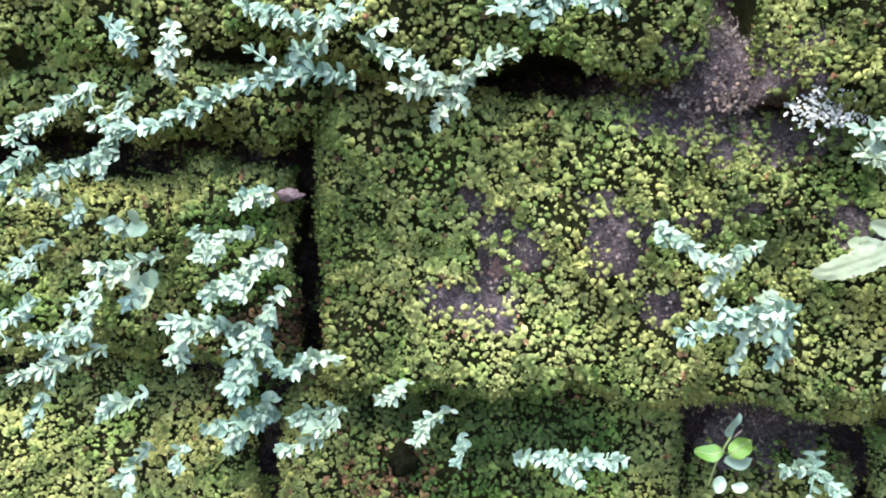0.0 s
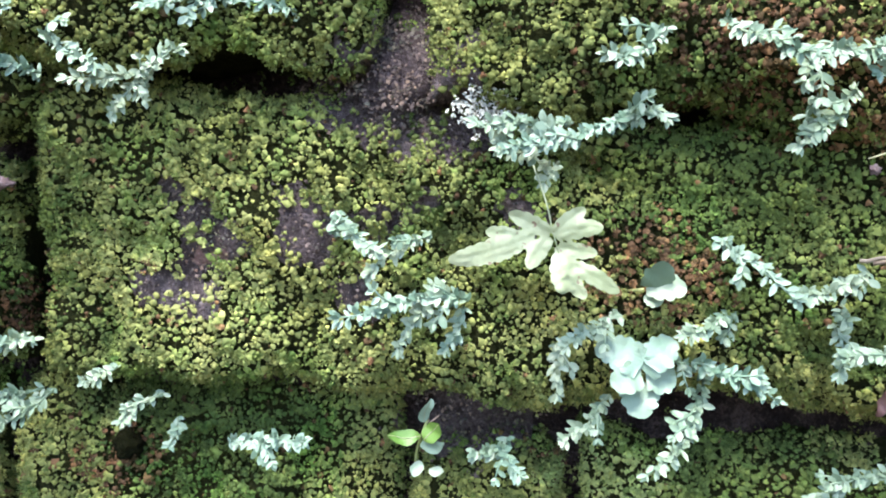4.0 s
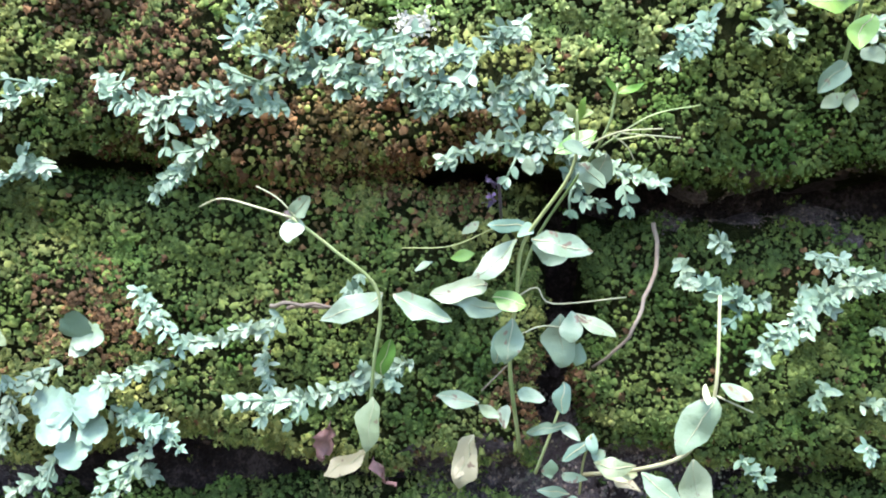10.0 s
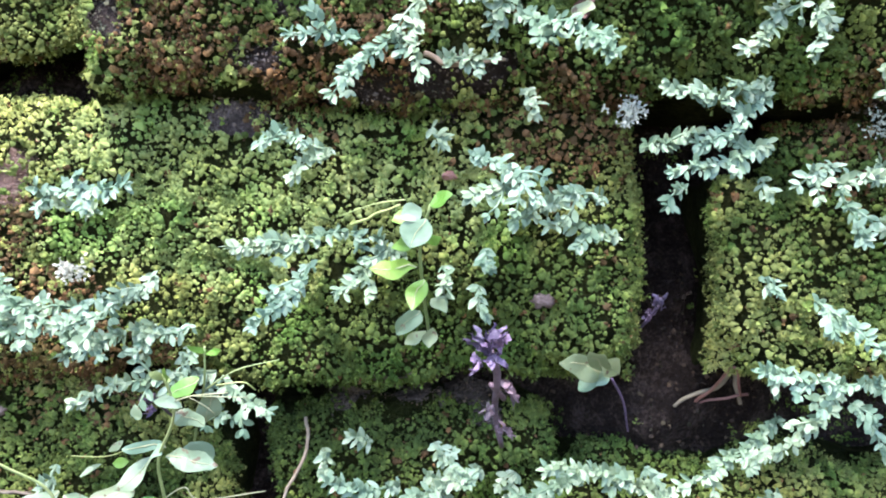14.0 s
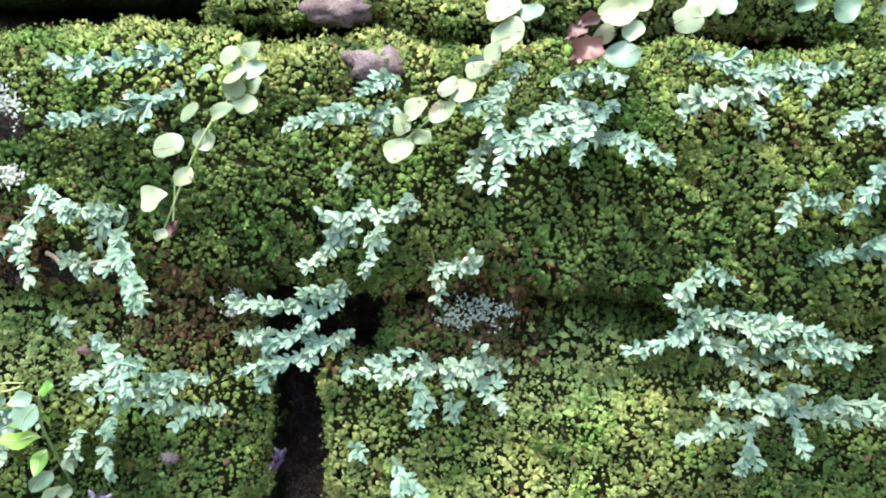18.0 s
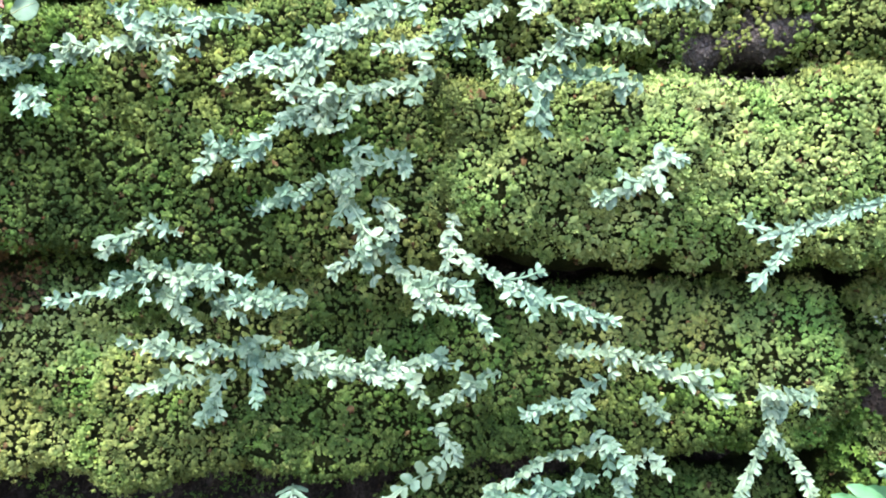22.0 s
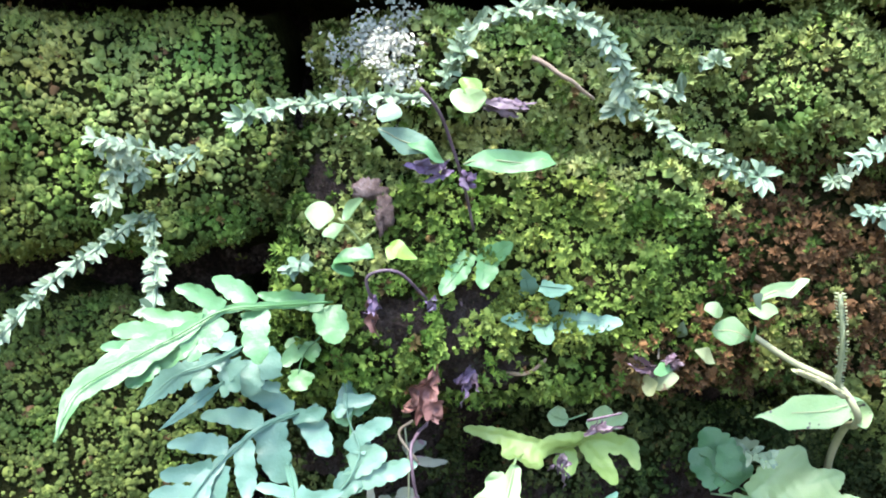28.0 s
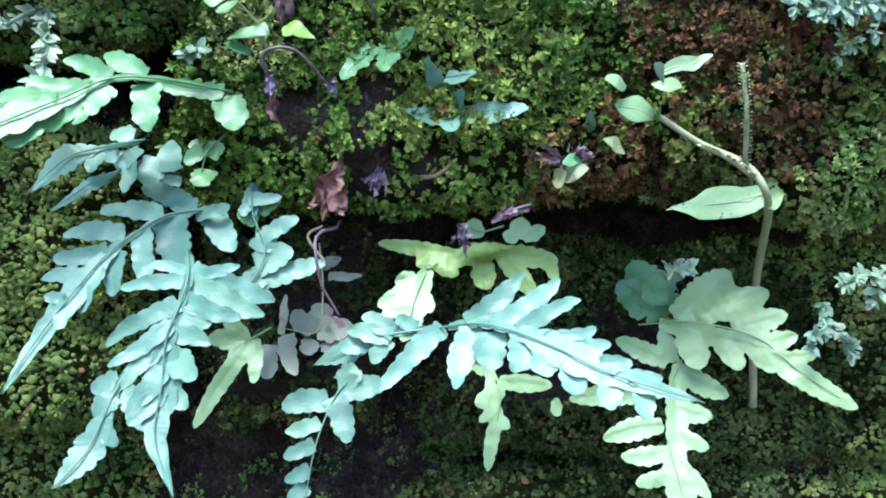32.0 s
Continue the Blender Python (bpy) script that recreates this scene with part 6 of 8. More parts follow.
leaf(plant, (0.3259, -0.0119, 0.0083), (0.3293, -0.0153, 0.0116), 0.0031, HERB, OVAL)
leaf(plant, (0.3266, -0.0119, 0.0083), (0.3261, -0.0133, 0.0051), 0.0033, HERB, OVAL)
leaf(plant, (0.3277, 0.0076, -0.0276), (0.3249, 0.0095, -0.0353), 0.0033, DRY, OVAL)
leaf(plant, (0.3353, 0.0024, -0.0159), (0.3328, 0.0008, -0.0196), 0.0031, HERB, OVAL)
leaf(plant, (0.3458, -0.0014, 0.0017), (0.3436, -0.0032, 0.0004), 0.0012, HERB, OVAL)
plant = thing("herb_plant", (0.3604, 0.0121, -0.0334), "tall pale herb with pointed oval leaves in a brick joint", "herb")
stalk(plant, [(0.3602, 0.0109, -0.0328), (0.3582, 0.0013, -0.0154), (0.3592, -0.0050, -0.0032), (0.3601, -0.0087, 0.0049), (0.3663, -0.0160, 0.0150), (0.3667, -0.0203, 0.0230)], 0.00037, 0.00024, STEM, "stem")
stalk(plant, [(0.3675, -0.0184, 0.0181), (0.3719, -0.0218, 0.0200), (0.3775, -0.0215, 0.0204)], 0.00014, 0.00009, STEM_PALE, "flower_stalk")
stalk(plant, [(0.3712, -0.0215, 0.0196), (0.3731, -0.0207, 0.0182), (0.3743, -0.0192, 0.0164)], 0.00009, 0.00009, STEM_PALE, "flower_stalk")
stalk(plant, [(0.3719, -0.0217, 0.0199), (0.3801, -0.0201, 0.0193)], 0.00009, 0.00009, STEM_PALE, "flower_stalk")
stalk(plant, [(0.3560, -0.0060, 0.0070), (0.3491, -0.0048, 0.0040), (0.3414, -0.0038, 0.0036)], 0.00009, 0.00009, STEM, "flower_stalk")
stalk(plant, [(0.3577, -0.0040, -0.0050), (0.3621, -0.0028, -0.0025), (0.3648, -0.0021, -0.0051), (0.3764, 0.0004, -0.0043)], 0.00014, 0.00012, STEM_PALE, "flower_stalk")
stalk(plant, [(0.3587, -0.0036, -0.0102), (0.3630, -0.0031, -0.0085), (0.3673, -0.0027, -0.0089)], 0.00014, 0.00012, STEM_PALE, "flower_stalk")
stalk(plant, [(0.3536, 0.0039, -0.0205), (0.3572, 0.0035, -0.0167), (0.3583, 0.0023, -0.0155)], 0.00014, 0.00012, TWIG, "flower_stalk")
stalk(plant, [(0.3676, 0.0059, -0.0206), (0.3650, 0.0060, -0.0282), (0.3627, 0.0081, -0.0356)], 0.00023, 0.00030, STEM, "stem")
leaf(plant, (0.3614, -0.0085, 0.0052), (0.3705, -0.0075, 0.0039), 0.0040, HERB, OVAL)
leaf(plant, (0.3593, -0.0088, 0.0049), (0.3522, -0.0108, -0.0002), 0.0037, HERB, OVAL)
leaf(plant, (0.3553, -0.0064, -0.0014), (0.3468, -0.0085, -0.0032), 0.0035, HERB, OVAL)
leaf(plant, (0.3571, -0.0039, -0.0060), (0.3493, -0.0062, -0.0044), 0.0030, MINT_BLUE, OVAL)
leaf(plant, (0.3550, -0.0072, -0.0037), (0.3603, -0.0090, -0.0047), 0.0040, FRESH, OVAL)
leaf(plant, (0.3585, -0.0059, -0.0069), (0.3578, -0.0069, -0.0138), 0.0040, HERB, OVAL)
leaf(plant, (0.3572, -0.0036, -0.0093), (0.3561, -0.0047, -0.0146), 0.0024, MINT_BLUE, OVAL)
leaf(plant, (0.3658, -0.0014, -0.0069), (0.3660, -0.0018, -0.0158), 0.0049, MINT_BLUE, OVAL)
leaf(plant, (0.3675, -0.0025, -0.0063), (0.3675, -0.0044, -0.0110), 0.0034, HERB, OVAL)
leaf(plant, (0.3683, -0.0027, -0.0067), (0.3740, -0.0056, -0.0093), 0.0024, HERB, OVAL)
leaf(plant, (0.3692, -0.0005, -0.0119), (0.3685, -0.0012, -0.0149), 0.0029, HERB, OVAL)
leaf(plant, (0.3667, -0.0172, 0.0164), (0.3712, -0.0162, 0.0132), 0.0034, HERB, OVAL)
leaf(plant, (0.3663, -0.0199, 0.0216), (0.3650, -0.0223, 0.0238), 0.0013, STEM, OVAL)
leaf(plant, (0.3668, -0.0200, 0.0219), (0.3685, -0.0224, 0.0227), 0.0013, STEM, OVAL)
leaf(plant, (0.3664, -0.0197, 0.0209), (0.3677, -0.0225, 0.0240), 0.0011, FRESH, OVAL)
leaf(plant, (0.3589, -0.0003, -0.0194), (0.3639, -0.0022, -0.0195), 0.0026, HERB, OVAL)
leaf(plant, (0.3530, 0.0009, -0.0213), (0.3467, -0.0010, -0.0207), 0.0025, HERB, OVAL)
leaf(plant, (0.3528, 0.0010, -0.0219), (0.3564, -0.0011, -0.0239), 0.0027, HERB, OVAL)
leaf(plant, (0.3574, 0.0019, -0.0222), (0.3574, -0.0000, -0.0256), 0.0023, HERB, OVAL)
leaf(plant, (0.3669, 0.0027, -0.0182), (0.3667, 0.0010, -0.0236), 0.0035, MINT_BLUE, OVAL)
leaf(plant, (0.3526, 0.0031, -0.0273), (0.3488, 0.0039, -0.0377), 0.0049, YELLOW, OVAL)
leaf(plant, (0.3610, -0.0080, 0.0066), (0.3553, -0.0115, 0.0079), 0.0018, MINT_BLUE, OVAL)
leaf(plant, (0.3592, -0.0092, 0.0062), (0.3609, -0.0109, 0.0062), 0.0024, MINT_BLUE, OVAL)
leaf(plant, (0.3537, -0.0076, 0.0078), (0.3512, -0.0092, 0.0061), 0.0020, PALE, OVAL)
leaf(plant, (0.3492, -0.0034, 0.0022), (0.3528, -0.0053, 0.0032), 0.0017, FRESH, OVAL)
leaf(plant, (0.3458, -0.0034, 0.0018), (0.3436, -0.0053, 0.0005), 0.0014, HERB, OVAL)
leaf(plant, (0.3683, -0.0180, 0.0174), (0.3651, -0.0205, 0.0186), 0.0015, HERB, OVAL)
leaf(plant, (0.3604, -0.0172, 0.0171), (0.3607, -0.0176, 0.0145), 0.0016, HERB, OVAL)
plant = thing("herb_plant", (0.3710, 0.0161, -0.0419), "small cluster of pale herb leaves low on the wall", "herb")
stalk(plant, [(0.3708, 0.0149, -0.0415), (0.3705, 0.0055, -0.0327), (0.3714, 0.0020, -0.0270)], 0.00023, 0.00018, STEM, "stem")
leaf(plant, (0.3675, 0.0040, -0.0260), (0.3606, 0.0020, -0.0271), 0.0022, HERB, OVAL)
leaf(plant, (0.3664, 0.0040, -0.0263), (0.3694, 0.0020, -0.0273), 0.0020, HERB, OVAL)
leaf(plant, (0.3648, 0.0045, -0.0318), (0.3652, 0.0039, -0.0355), 0.0024, HERB, OVAL)
leaf(plant, (0.3712, 0.0030, -0.0281), (0.3669, 0.0013, -0.0311), 0.0023, MINT_BLUE, OVAL)
leaf(plant, (0.3716, 0.0030, -0.0292), (0.3729, 0.0012, -0.0315), 0.0023, HERB, OVAL)
leaf(plant, (0.3727, 0.0033, -0.0322), (0.3786, 0.0014, -0.0333), 0.0032, PALE, OVAL)
leaf(plant, (0.3671, 0.0067, -0.0355), (0.3707, 0.0043, -0.0351), 0.0017, HERB, OVAL)
leaf(plant, (0.3747, 0.0058, -0.0345), (0.3798, 0.0043, -0.0372), 0.0018, YELLOW, OVAL)
leaf(plant, (0.3720, 0.0030, -0.0268), (0.3712, 0.0010, -0.0295), 0.0019, MINT_BLUE, OVAL)
leaf(plant, (0.3691, 0.0116, -0.0404), (0.3630, 0.0094, -0.0389), 0.0021, MINT_BLUE, OVAL)
leaf(plant, (0.3684, 0.0126, -0.0418), (0.3698, 0.0101, -0.0414), 0.0019, MINT_BLUE, OVAL)
leaf(plant, (0.3668, 0.0122, -0.0407), (0.3687, 0.0118, -0.0445), 0.0021, MINT_BLUE, OVAL)
leaf(plant, (0.3520, 0.0043, -0.0305), (0.3493, 0.0038, -0.0356), 0.0027, YELLOW, OVAL)
plant = thing("herb_plant", (0.3714, 0.0137, -0.0381), "leaning herb with large pale green leaves on brick", "herb")
stalk(plant, [(0.3708, 0.0111, -0.0367), (0.3780, 0.0002, -0.0320), (0.3835, -0.0083, -0.0270), (0.3856, -0.0129, -0.0213), (0.3864, -0.0161, -0.0143), (0.3871, -0.0143, -0.0021)], 0.00037, 0.00024, STEM_PALE, "stem")
stalk(plant, [(0.3866, -0.0158, -0.0159), (0.3914, -0.0164, -0.0180)], 0.00014, 0.00012, STEM_PALE, "stem")
leaf(plant, (0.3867, -0.0158, -0.0159), (0.3813, -0.0164, -0.0238), 0.0049, HERB, OVAL)
leaf(plant, (0.3873, -0.0160, -0.0144), (0.3908, -0.0176, -0.0158), 0.0027, HERB, OVAL)
leaf(plant, (0.3781, -0.0039, -0.0313), (0.3845, -0.0054, -0.0358), 0.0035, HERB, OVAL)
leaf(plant, (0.3844, -0.0104, -0.0265), (0.3859, -0.0116, -0.0351), 0.0045, PALE, OVAL)
leaf(plant, (0.3776, -0.0019, -0.0312), (0.3708, -0.0039, -0.0297), 0.0027, PALE, OVAL)
leaf(plant, (0.3855, -0.0162, -0.0143), (0.3842, -0.0178, -0.0163), 0.0015, PALE, OVAL)
leaf(plant, (0.3869, -0.0147, -0.0029), (0.3846, -0.0157, -0.0013), 0.0015, HERB, OVAL)
leaf(plant, (0.3871, -0.0145, -0.0025), (0.3881, -0.0162, -0.0016), 0.0015, HERB, OVAL)
plant = thing("round_leaf_herb", (0.2825, 0.0104, -0.0141), "small round notched leaf lying on brown moss", "herb")
stalk(plant, [(0.2808, 0.0104, -0.0142), (0.2830, 0.0062, -0.0132)], 0.00023, 0.00030, STEM, "stem")
leaf(plant, (0.2833, 0.0050, -0.0126), (0.2861, 0.0018, -0.0082), 0.0060, MINT, ROUND)
leaf(plant, (0.2833, 0.0050, -0.0128), (0.2897, 0.0031, -0.0124), 0.0054, MINT, ROUND)
leaf(plant, (0.2835, 0.0053, -0.0136), (0.2857, 0.0042, -0.0155), 0.0039, MINT, ROUND)
plant = thing("seedling", (0.2419, 0.0215, -0.0502), "small fresh green seedling below a brick edge", "herb")
stalk(plant, [(0.2419, 0.0210, -0.0540), (0.2427, 0.0187, -0.0482), (0.2447, 0.0169, -0.0421)], 0.00018, 0.00024, STEM, "stem")
stalk(plant, [(0.2451, 0.0169, -0.0426), (0.2468, 0.0179, -0.0414)], 0.00014, 0.00018, TWIG, "stem")
leaf(plant, (0.2442, 0.0169, -0.0423), (0.2452, 0.0144, -0.0374), 0.0029, MINT_BLUE, OVAL)
leaf(plant, (0.2436, 0.0169, -0.0456), (0.2376, 0.0143, -0.0448), 0.0029, FRESH, OVAL)
leaf(plant, (0.2444, 0.0159, -0.0456), (0.2477, 0.0139, -0.0414), 0.0035, FRESH, OVAL)
leaf(plant, (0.2433, 0.0168, -0.0476), (0.2479, 0.0149, -0.0457), 0.0029, MINT, OVAL)
leaf(plant, (0.2435, 0.0176, -0.0503), (0.2421, 0.0151, -0.0532), 0.0027, MINT, OVAL)
leaf(plant, (0.2451, 0.0175, -0.0516), (0.2481, 0.0156, -0.0519), 0.0026, MINT, OVAL)
plant = thing("round_leaf_herb", (0.1309, 0.0119, -0.0043), "pair of small round mint-green leaves among moss", "herb")
stalk(plant, [(0.1308, 0.0120, -0.0054), (0.1326, 0.0089, -0.0034)], 0.00014, 0.00018, STEM, "stem")
leaf(plant, (0.1330, 0.0079, -0.0036), (0.1298, 0.0059, -0.0031), 0.0040, MINT, ROUND)
leaf(plant, (0.1338, 0.0079, -0.0038), (0.1380, 0.0058, -0.0043), 0.0036, MINT, ROUND)
leaf(plant, (0.1348, 0.0078, -0.0030), (0.1361, 0.0056, -0.0006), 0.0022, MINT, OVAL)
plant = thing("round_leaf_herb", (0.1329, 0.0119, -0.0153), "pale round leaves on dark moss", "herb")
stalk(plant, [(0.1330, 0.0120, -0.0131), (0.1347, 0.0089, -0.0153)], 0.00014, 0.00018, STEM, "stem")
leaf(plant, (0.1352, 0.0079, -0.0147), (0.1327, 0.0060, -0.0121), 0.0036, MINT, ROUND)
leaf(plant, (0.1354, 0.0078, -0.0149), (0.1393, 0.0058, -0.0121), 0.0034, MINT, ROUND)
leaf(plant, (0.1358, 0.0068, -0.0150), (0.1371, 0.0044, -0.0185), 0.0049, PALE, ROUND)
leaf(plant, (0.1273, 0.0079, -0.0159), (0.1268, 0.0059, -0.0187), 0.0034, FRESH, OVAL)
plant = thing("herb_plant", (0.4074, 0.0033, 0.0250), "fresh green herb with oval leaves among mint sprigs", "herb")
stalk(plant, [(0.4074, 0.0012, 0.0254), (0.4071, -0.0061, 0.0354), (0.4074, -0.0115, 0.0428), (0.4095, -0.0156, 0.0494)], 0.00032, 0.00024, STEM, "stem")
stalk(plant, [(0.4052, -0.0126, 0.0502), (0.3999, -0.0106, 0.0495), (0.3935, -0.0089, 0.0474)], 0.00014, 0.00012, STEM, "flower_stalk")
leaf(plant, (0.4066, -0.0098, 0.0388), (0.3986, -0.0119, 0.0389), 0.0028, FRESH, OVAL)
leaf(plant, (0.4076, -0.0105, 0.0370), (0.4055, -0.0112, 0.0318), 0.0035, FRESH, OVAL)
leaf(plant, (0.4069, -0.0126, 0.0435), (0.4028, -0.0144, 0.0424), 0.0024, FRESH, OVAL)
leaf(plant, (0.4088, -0.0163, 0.0477), (0.4059, -0.0175, 0.0430), 0.0048, MINT, OVAL)
leaf(plant, (0.4085, -0.0127, 0.0435), (0.4117, -0.0150, 0.0440), 0.0019, FRESH, OVAL)
leaf(plant, (0.4069, -0.0061, 0.0310), (0.4025, -0.0072, 0.0268), 0.0035, HERB, OVAL)
leaf(plant, (0.4082, -0.0032, 0.0271), (0.4082, -0.0044, 0.0238), 0.0032, PALE, OVAL)
leaf(plant, (0.4071, -0.0031, 0.0267), (0.4035, -0.0048, 0.0243), 0.0023, PALE, OVAL)
leaf(plant, (0.4095, -0.0156, 0.0494), (0.4134, -0.0180, 0.0505), 0.0029, FRESH, OVAL)
leaf(plant, (0.4061, -0.0143, 0.0481), (0.4037, -0.0161, 0.0469), 0.0024, FRESH, OVAL)
leaf(plant, (0.4078, -0.0155, 0.0491), (0.4052, -0.0172, 0.0474), 0.0025, MINT, OVAL)
leaf(plant, (0.4088, -0.0057, 0.0331), (0.4110, -0.0074, 0.0309), 0.0022, HERB, OVAL)
plant = thing("herb_plant", (0.3600, 0.0090, 0.0007), "small herb with thin flower stalks beside a dark joint", "herb")
stalk(plant, [(0.3599, 0.0070, -0.0031), (0.3629, 0.0017, 0.0059), (0.3707, -0.0135, 0.0195), (0.3723, -0.0169, 0.0268)], 0.00028, 0.00018, STEM, "stem")
stalk(plant, [(0.3705, -0.0129, 0.0185), (0.3770, -0.0155, 0.0226), (0.3839, -0.0143, 0.0241)], 0.00014, 0.00009, STEM, "flower_stalk")
stalk(plant, [(0.3728, -0.0135, 0.0195), (0.3773, -0.0133, 0.0200), (0.3790, -0.0119, 0.0183)], 0.00014, 0.00012, STEM, "flower_stalk")
leaf(plant, (0.3702, -0.0139, 0.0204), (0.3645, -0.0142, 0.0181), 0.0029, FRESH, OVAL)
leaf(plant, (0.3712, -0.0124, 0.0178), (0.3690, -0.0092, 0.0120), 0.0042, MINT, OVAL)
leaf(plant, (0.3721, -0.0169, 0.0255), (0.3751, -0.0189, 0.0272), 0.0014, FRESH, OVAL)
leaf(plant, (0.3721, -0.0169, 0.0259), (0.3708, -0.0189, 0.0279), 0.0012, FRESH, OVAL)
leaf(plant, (0.3644, -0.0019, 0.0058), (0.3646, -0.0031, 0.0009), 0.0058, MINT, ROUND)
plant = thing("curled_leaf_herb", (0.4453, 0.0138, 0.0038), "pale crinkled leaf on a thin purple stem in a soil joint", "herb")
stalk(plant, [(0.4448, 0.0118, 0.0040), (0.4432, 0.0070, 0.0112), (0.4399, -0.0015, 0.0178)], 0.00018, 0.00024, PURPLE, "stem")
leaf(plant, (0.4399, -0.0023, 0.0187), (0.4309, -0.0096, 0.0228), 0.0046, PALE, OVAL)
leaf(plant, (0.4373, -0.0070, 0.0221), (0.4416, -0.0048, 0.0188), 0.0039, PALE, OVAL)
leaf(plant, (0.4371, -0.0036, 0.0192), (0.4341, -0.0048, 0.0168), 0.0031, MINT, OVAL)
leaf(plant, (0.4382, -0.0048, 0.0198), (0.4353, -0.0114, 0.0245), 0.0040, PALE, OVAL)
leaf(plant, (0.4393, -0.0039, 0.0192), (0.4367, -0.0055, 0.0176), 0.0027, MINT, OVAL)
plant = thing("dead_flower", (0.4204, 0.0103, 0.0019), "withered grey-purple flower head on a blackened stem", "dead flower")
stalk(plant, [(0.4204, 0.0103, 0.0013), (0.4192, 0.0041, 0.0097), (0.4198, -0.0060, 0.0196), (0.4184, -0.0102, 0.0249)], 0.00051, 0.00078, BLACKENED, "stem")
stalk(plant, [(0.4209, 0.0006, 0.0135), (0.4186, -0.0039, 0.0173)], 0.00055, 0.00048, BLACKENED, "stem")
leaf(plant, (0.4188, -0.0113, 0.0250), (0.4155, -0.0143, 0.0285), 0.0032, PURPLE, OVAL)
leaf(plant, (0.4192, -0.0116, 0.0255), (0.4215, -0.0154, 0.0289), 0.0031, PURPLE, OVAL)
leaf(plant, (0.4188, -0.0111, 0.0245), (0.4192, -0.0152, 0.0295), 0.0030, PURPLE, OVAL)
leaf(plant, (0.4178, -0.0119, 0.0242), (0.4160, -0.0129, 0.0221), 0.0035, PURPLE, OVAL)
leaf(plant, (0.4183, -0.0121, 0.0247), (0.4207, -0.0139, 0.0236), 0.0031, PURPLE, OVAL)
leaf(plant, (0.4205, -0.0034, 0.0182), (0.4233, -0.0038, 0.0144), 0.0026, BLACKENED, OVAL)
leaf(plant, (0.4190, 0.0007, 0.0135), (0.4171, 0.0004, 0.0095), 0.0025, BLACKENED, OVAL)
leaf(plant, (0.4199, 0.0053, 0.0084), (0.4218, 0.0038, 0.0047), 0.0024, BLACKENED, OVAL)
plant = thing("dead_flower", (0.4446, 0.0030, 0.0258), "small withered grey-purple blossom in the soil joint", "dead flower")
stalk(plant, [(0.4455, 0.0137, 0.0219), (0.4476, 0.0104, 0.0255), (0.4496, 0.0075, 0.0293)], 0.00023, 0.00036, PURPLE, "stem")
leaf(plant, (0.4493, 0.0066, 0.0292), (0.4489, 0.0038, 0.0326), 0.0023, PURPLE, OVAL)
leaf(plant, (0.4491, 0.0065, 0.0294), (0.4505, 0.0041, 0.0316), 0.0021, PURPLE, OVAL)
leaf(plant, (0.4488, 0.0078, 0.0283), (0.4465, 0.0064, 0.0269), 0.0019, PURPLE, OVAL)
plant = thing("dead_flower", (0.3569, 0.0055, 0.0106), "withered dark purple blossom under the brick edge", "dead flower")
stalk(plant, [(0.3567, 0.0067, 0.0079), (0.3565, 0.0020, 0.0114), (0.3563, -0.0005, 0.0144)], 0.00023, 0.00030, BLACKENED, "stem")
leaf(plant, (0.3561, -0.0008, 0.0131), (0.3542, -0.0036, 0.0146), 0.0015, PURPLE, OVAL)
leaf(plant, (0.3563, -0.0009, 0.0132), (0.3575, -0.0033, 0.0140), 0.0015, PURPLE, OVAL)
leaf(plant, (0.3561, 0.0015, 0.0105), (0.3544, -0.0010, 0.0113), 0.0018, PURPLE, OVAL)
plant = thing("round_leaf_creeper", (0.4486, -0.0071, 0.1131), "hanging creeper with pale round coin-shaped leaves", "creeper")
stalk(plant, [(0.4486, -0.0142, 0.1118), (0.4467, -0.0189, 0.1040), (0.4412, -0.0219, 0.0945), (0.4331, -0.0176, 0.0785)], 0.00018, 0.00018, STEM, "stem")
leaf(plant, (0.4448, -0.0206, 0.1090), (0.4482, -0.0224, 0.1101), 0.0032, PALE, ROUND)
leaf(plant, (0.4486, -0.0204, 0.1100), (0.4517, -0.0221, 0.1110), 0.0029, PALE, ROUND)
leaf(plant, (0.4489, -0.0206, 0.1067), (0.4524, -0.0223, 0.1079), 0.0034, MINT, ROUND)
leaf(plant, (0.4456, -0.0208, 0.1058), (0.4492, -0.0226, 0.1070), 0.0034, PALE, ROUND)
leaf(plant, (0.4407, -0.0209, 0.1063), (0.4439, -0.0228, 0.1073), 0.0029, MINT, ROUND)
leaf(plant, (0.4453, -0.0209, 0.1034), (0.4489, -0.0228, 0.1046), 0.0034, PALE, ROUND)
leaf(plant, (0.4497, -0.0207, 0.1041), (0.4524, -0.0225, 0.1050), 0.0026, PALE, ROUND)
leaf(plant, (0.4470, -0.0209, 0.1009), (0.4506, -0.0227, 0.1022), 0.0034, PALE, ROUND)
leaf(plant, (0.4430, -0.0210, 0.0995), (0.4468, -0.0229, 0.1009), 0.0035, PALE, ROUND)
leaf(plant, (0.4379, -0.0210, 0.0996), (0.4416, -0.0230, 0.1009), 0.0034, PALE, ROUND)
leaf(plant, (0.4401, -0.0208, 0.0943), (0.4441, -0.0229, 0.0958), 0.0037, PALE, ROUND)
leaf(plant, (0.4333, -0.0206, 0.0931), (0.4382, -0.0229, 0.0949), 0.0044, PALE, ROUND)
leaf(plant, (0.4365, -0.0199, 0.0883), (0.4403, -0.0223, 0.0898), 0.0034, PALE, ROUND)
leaf(plant, (0.4302, -0.0189, 0.0845), (0.4347, -0.0214, 0.0862), 0.0039, PALE, ROUND)
leaf(plant, (0.4317, -0.0175, 0.0780), (0.4346, -0.0198, 0.0793), 0.0025, PALE, ROUND)
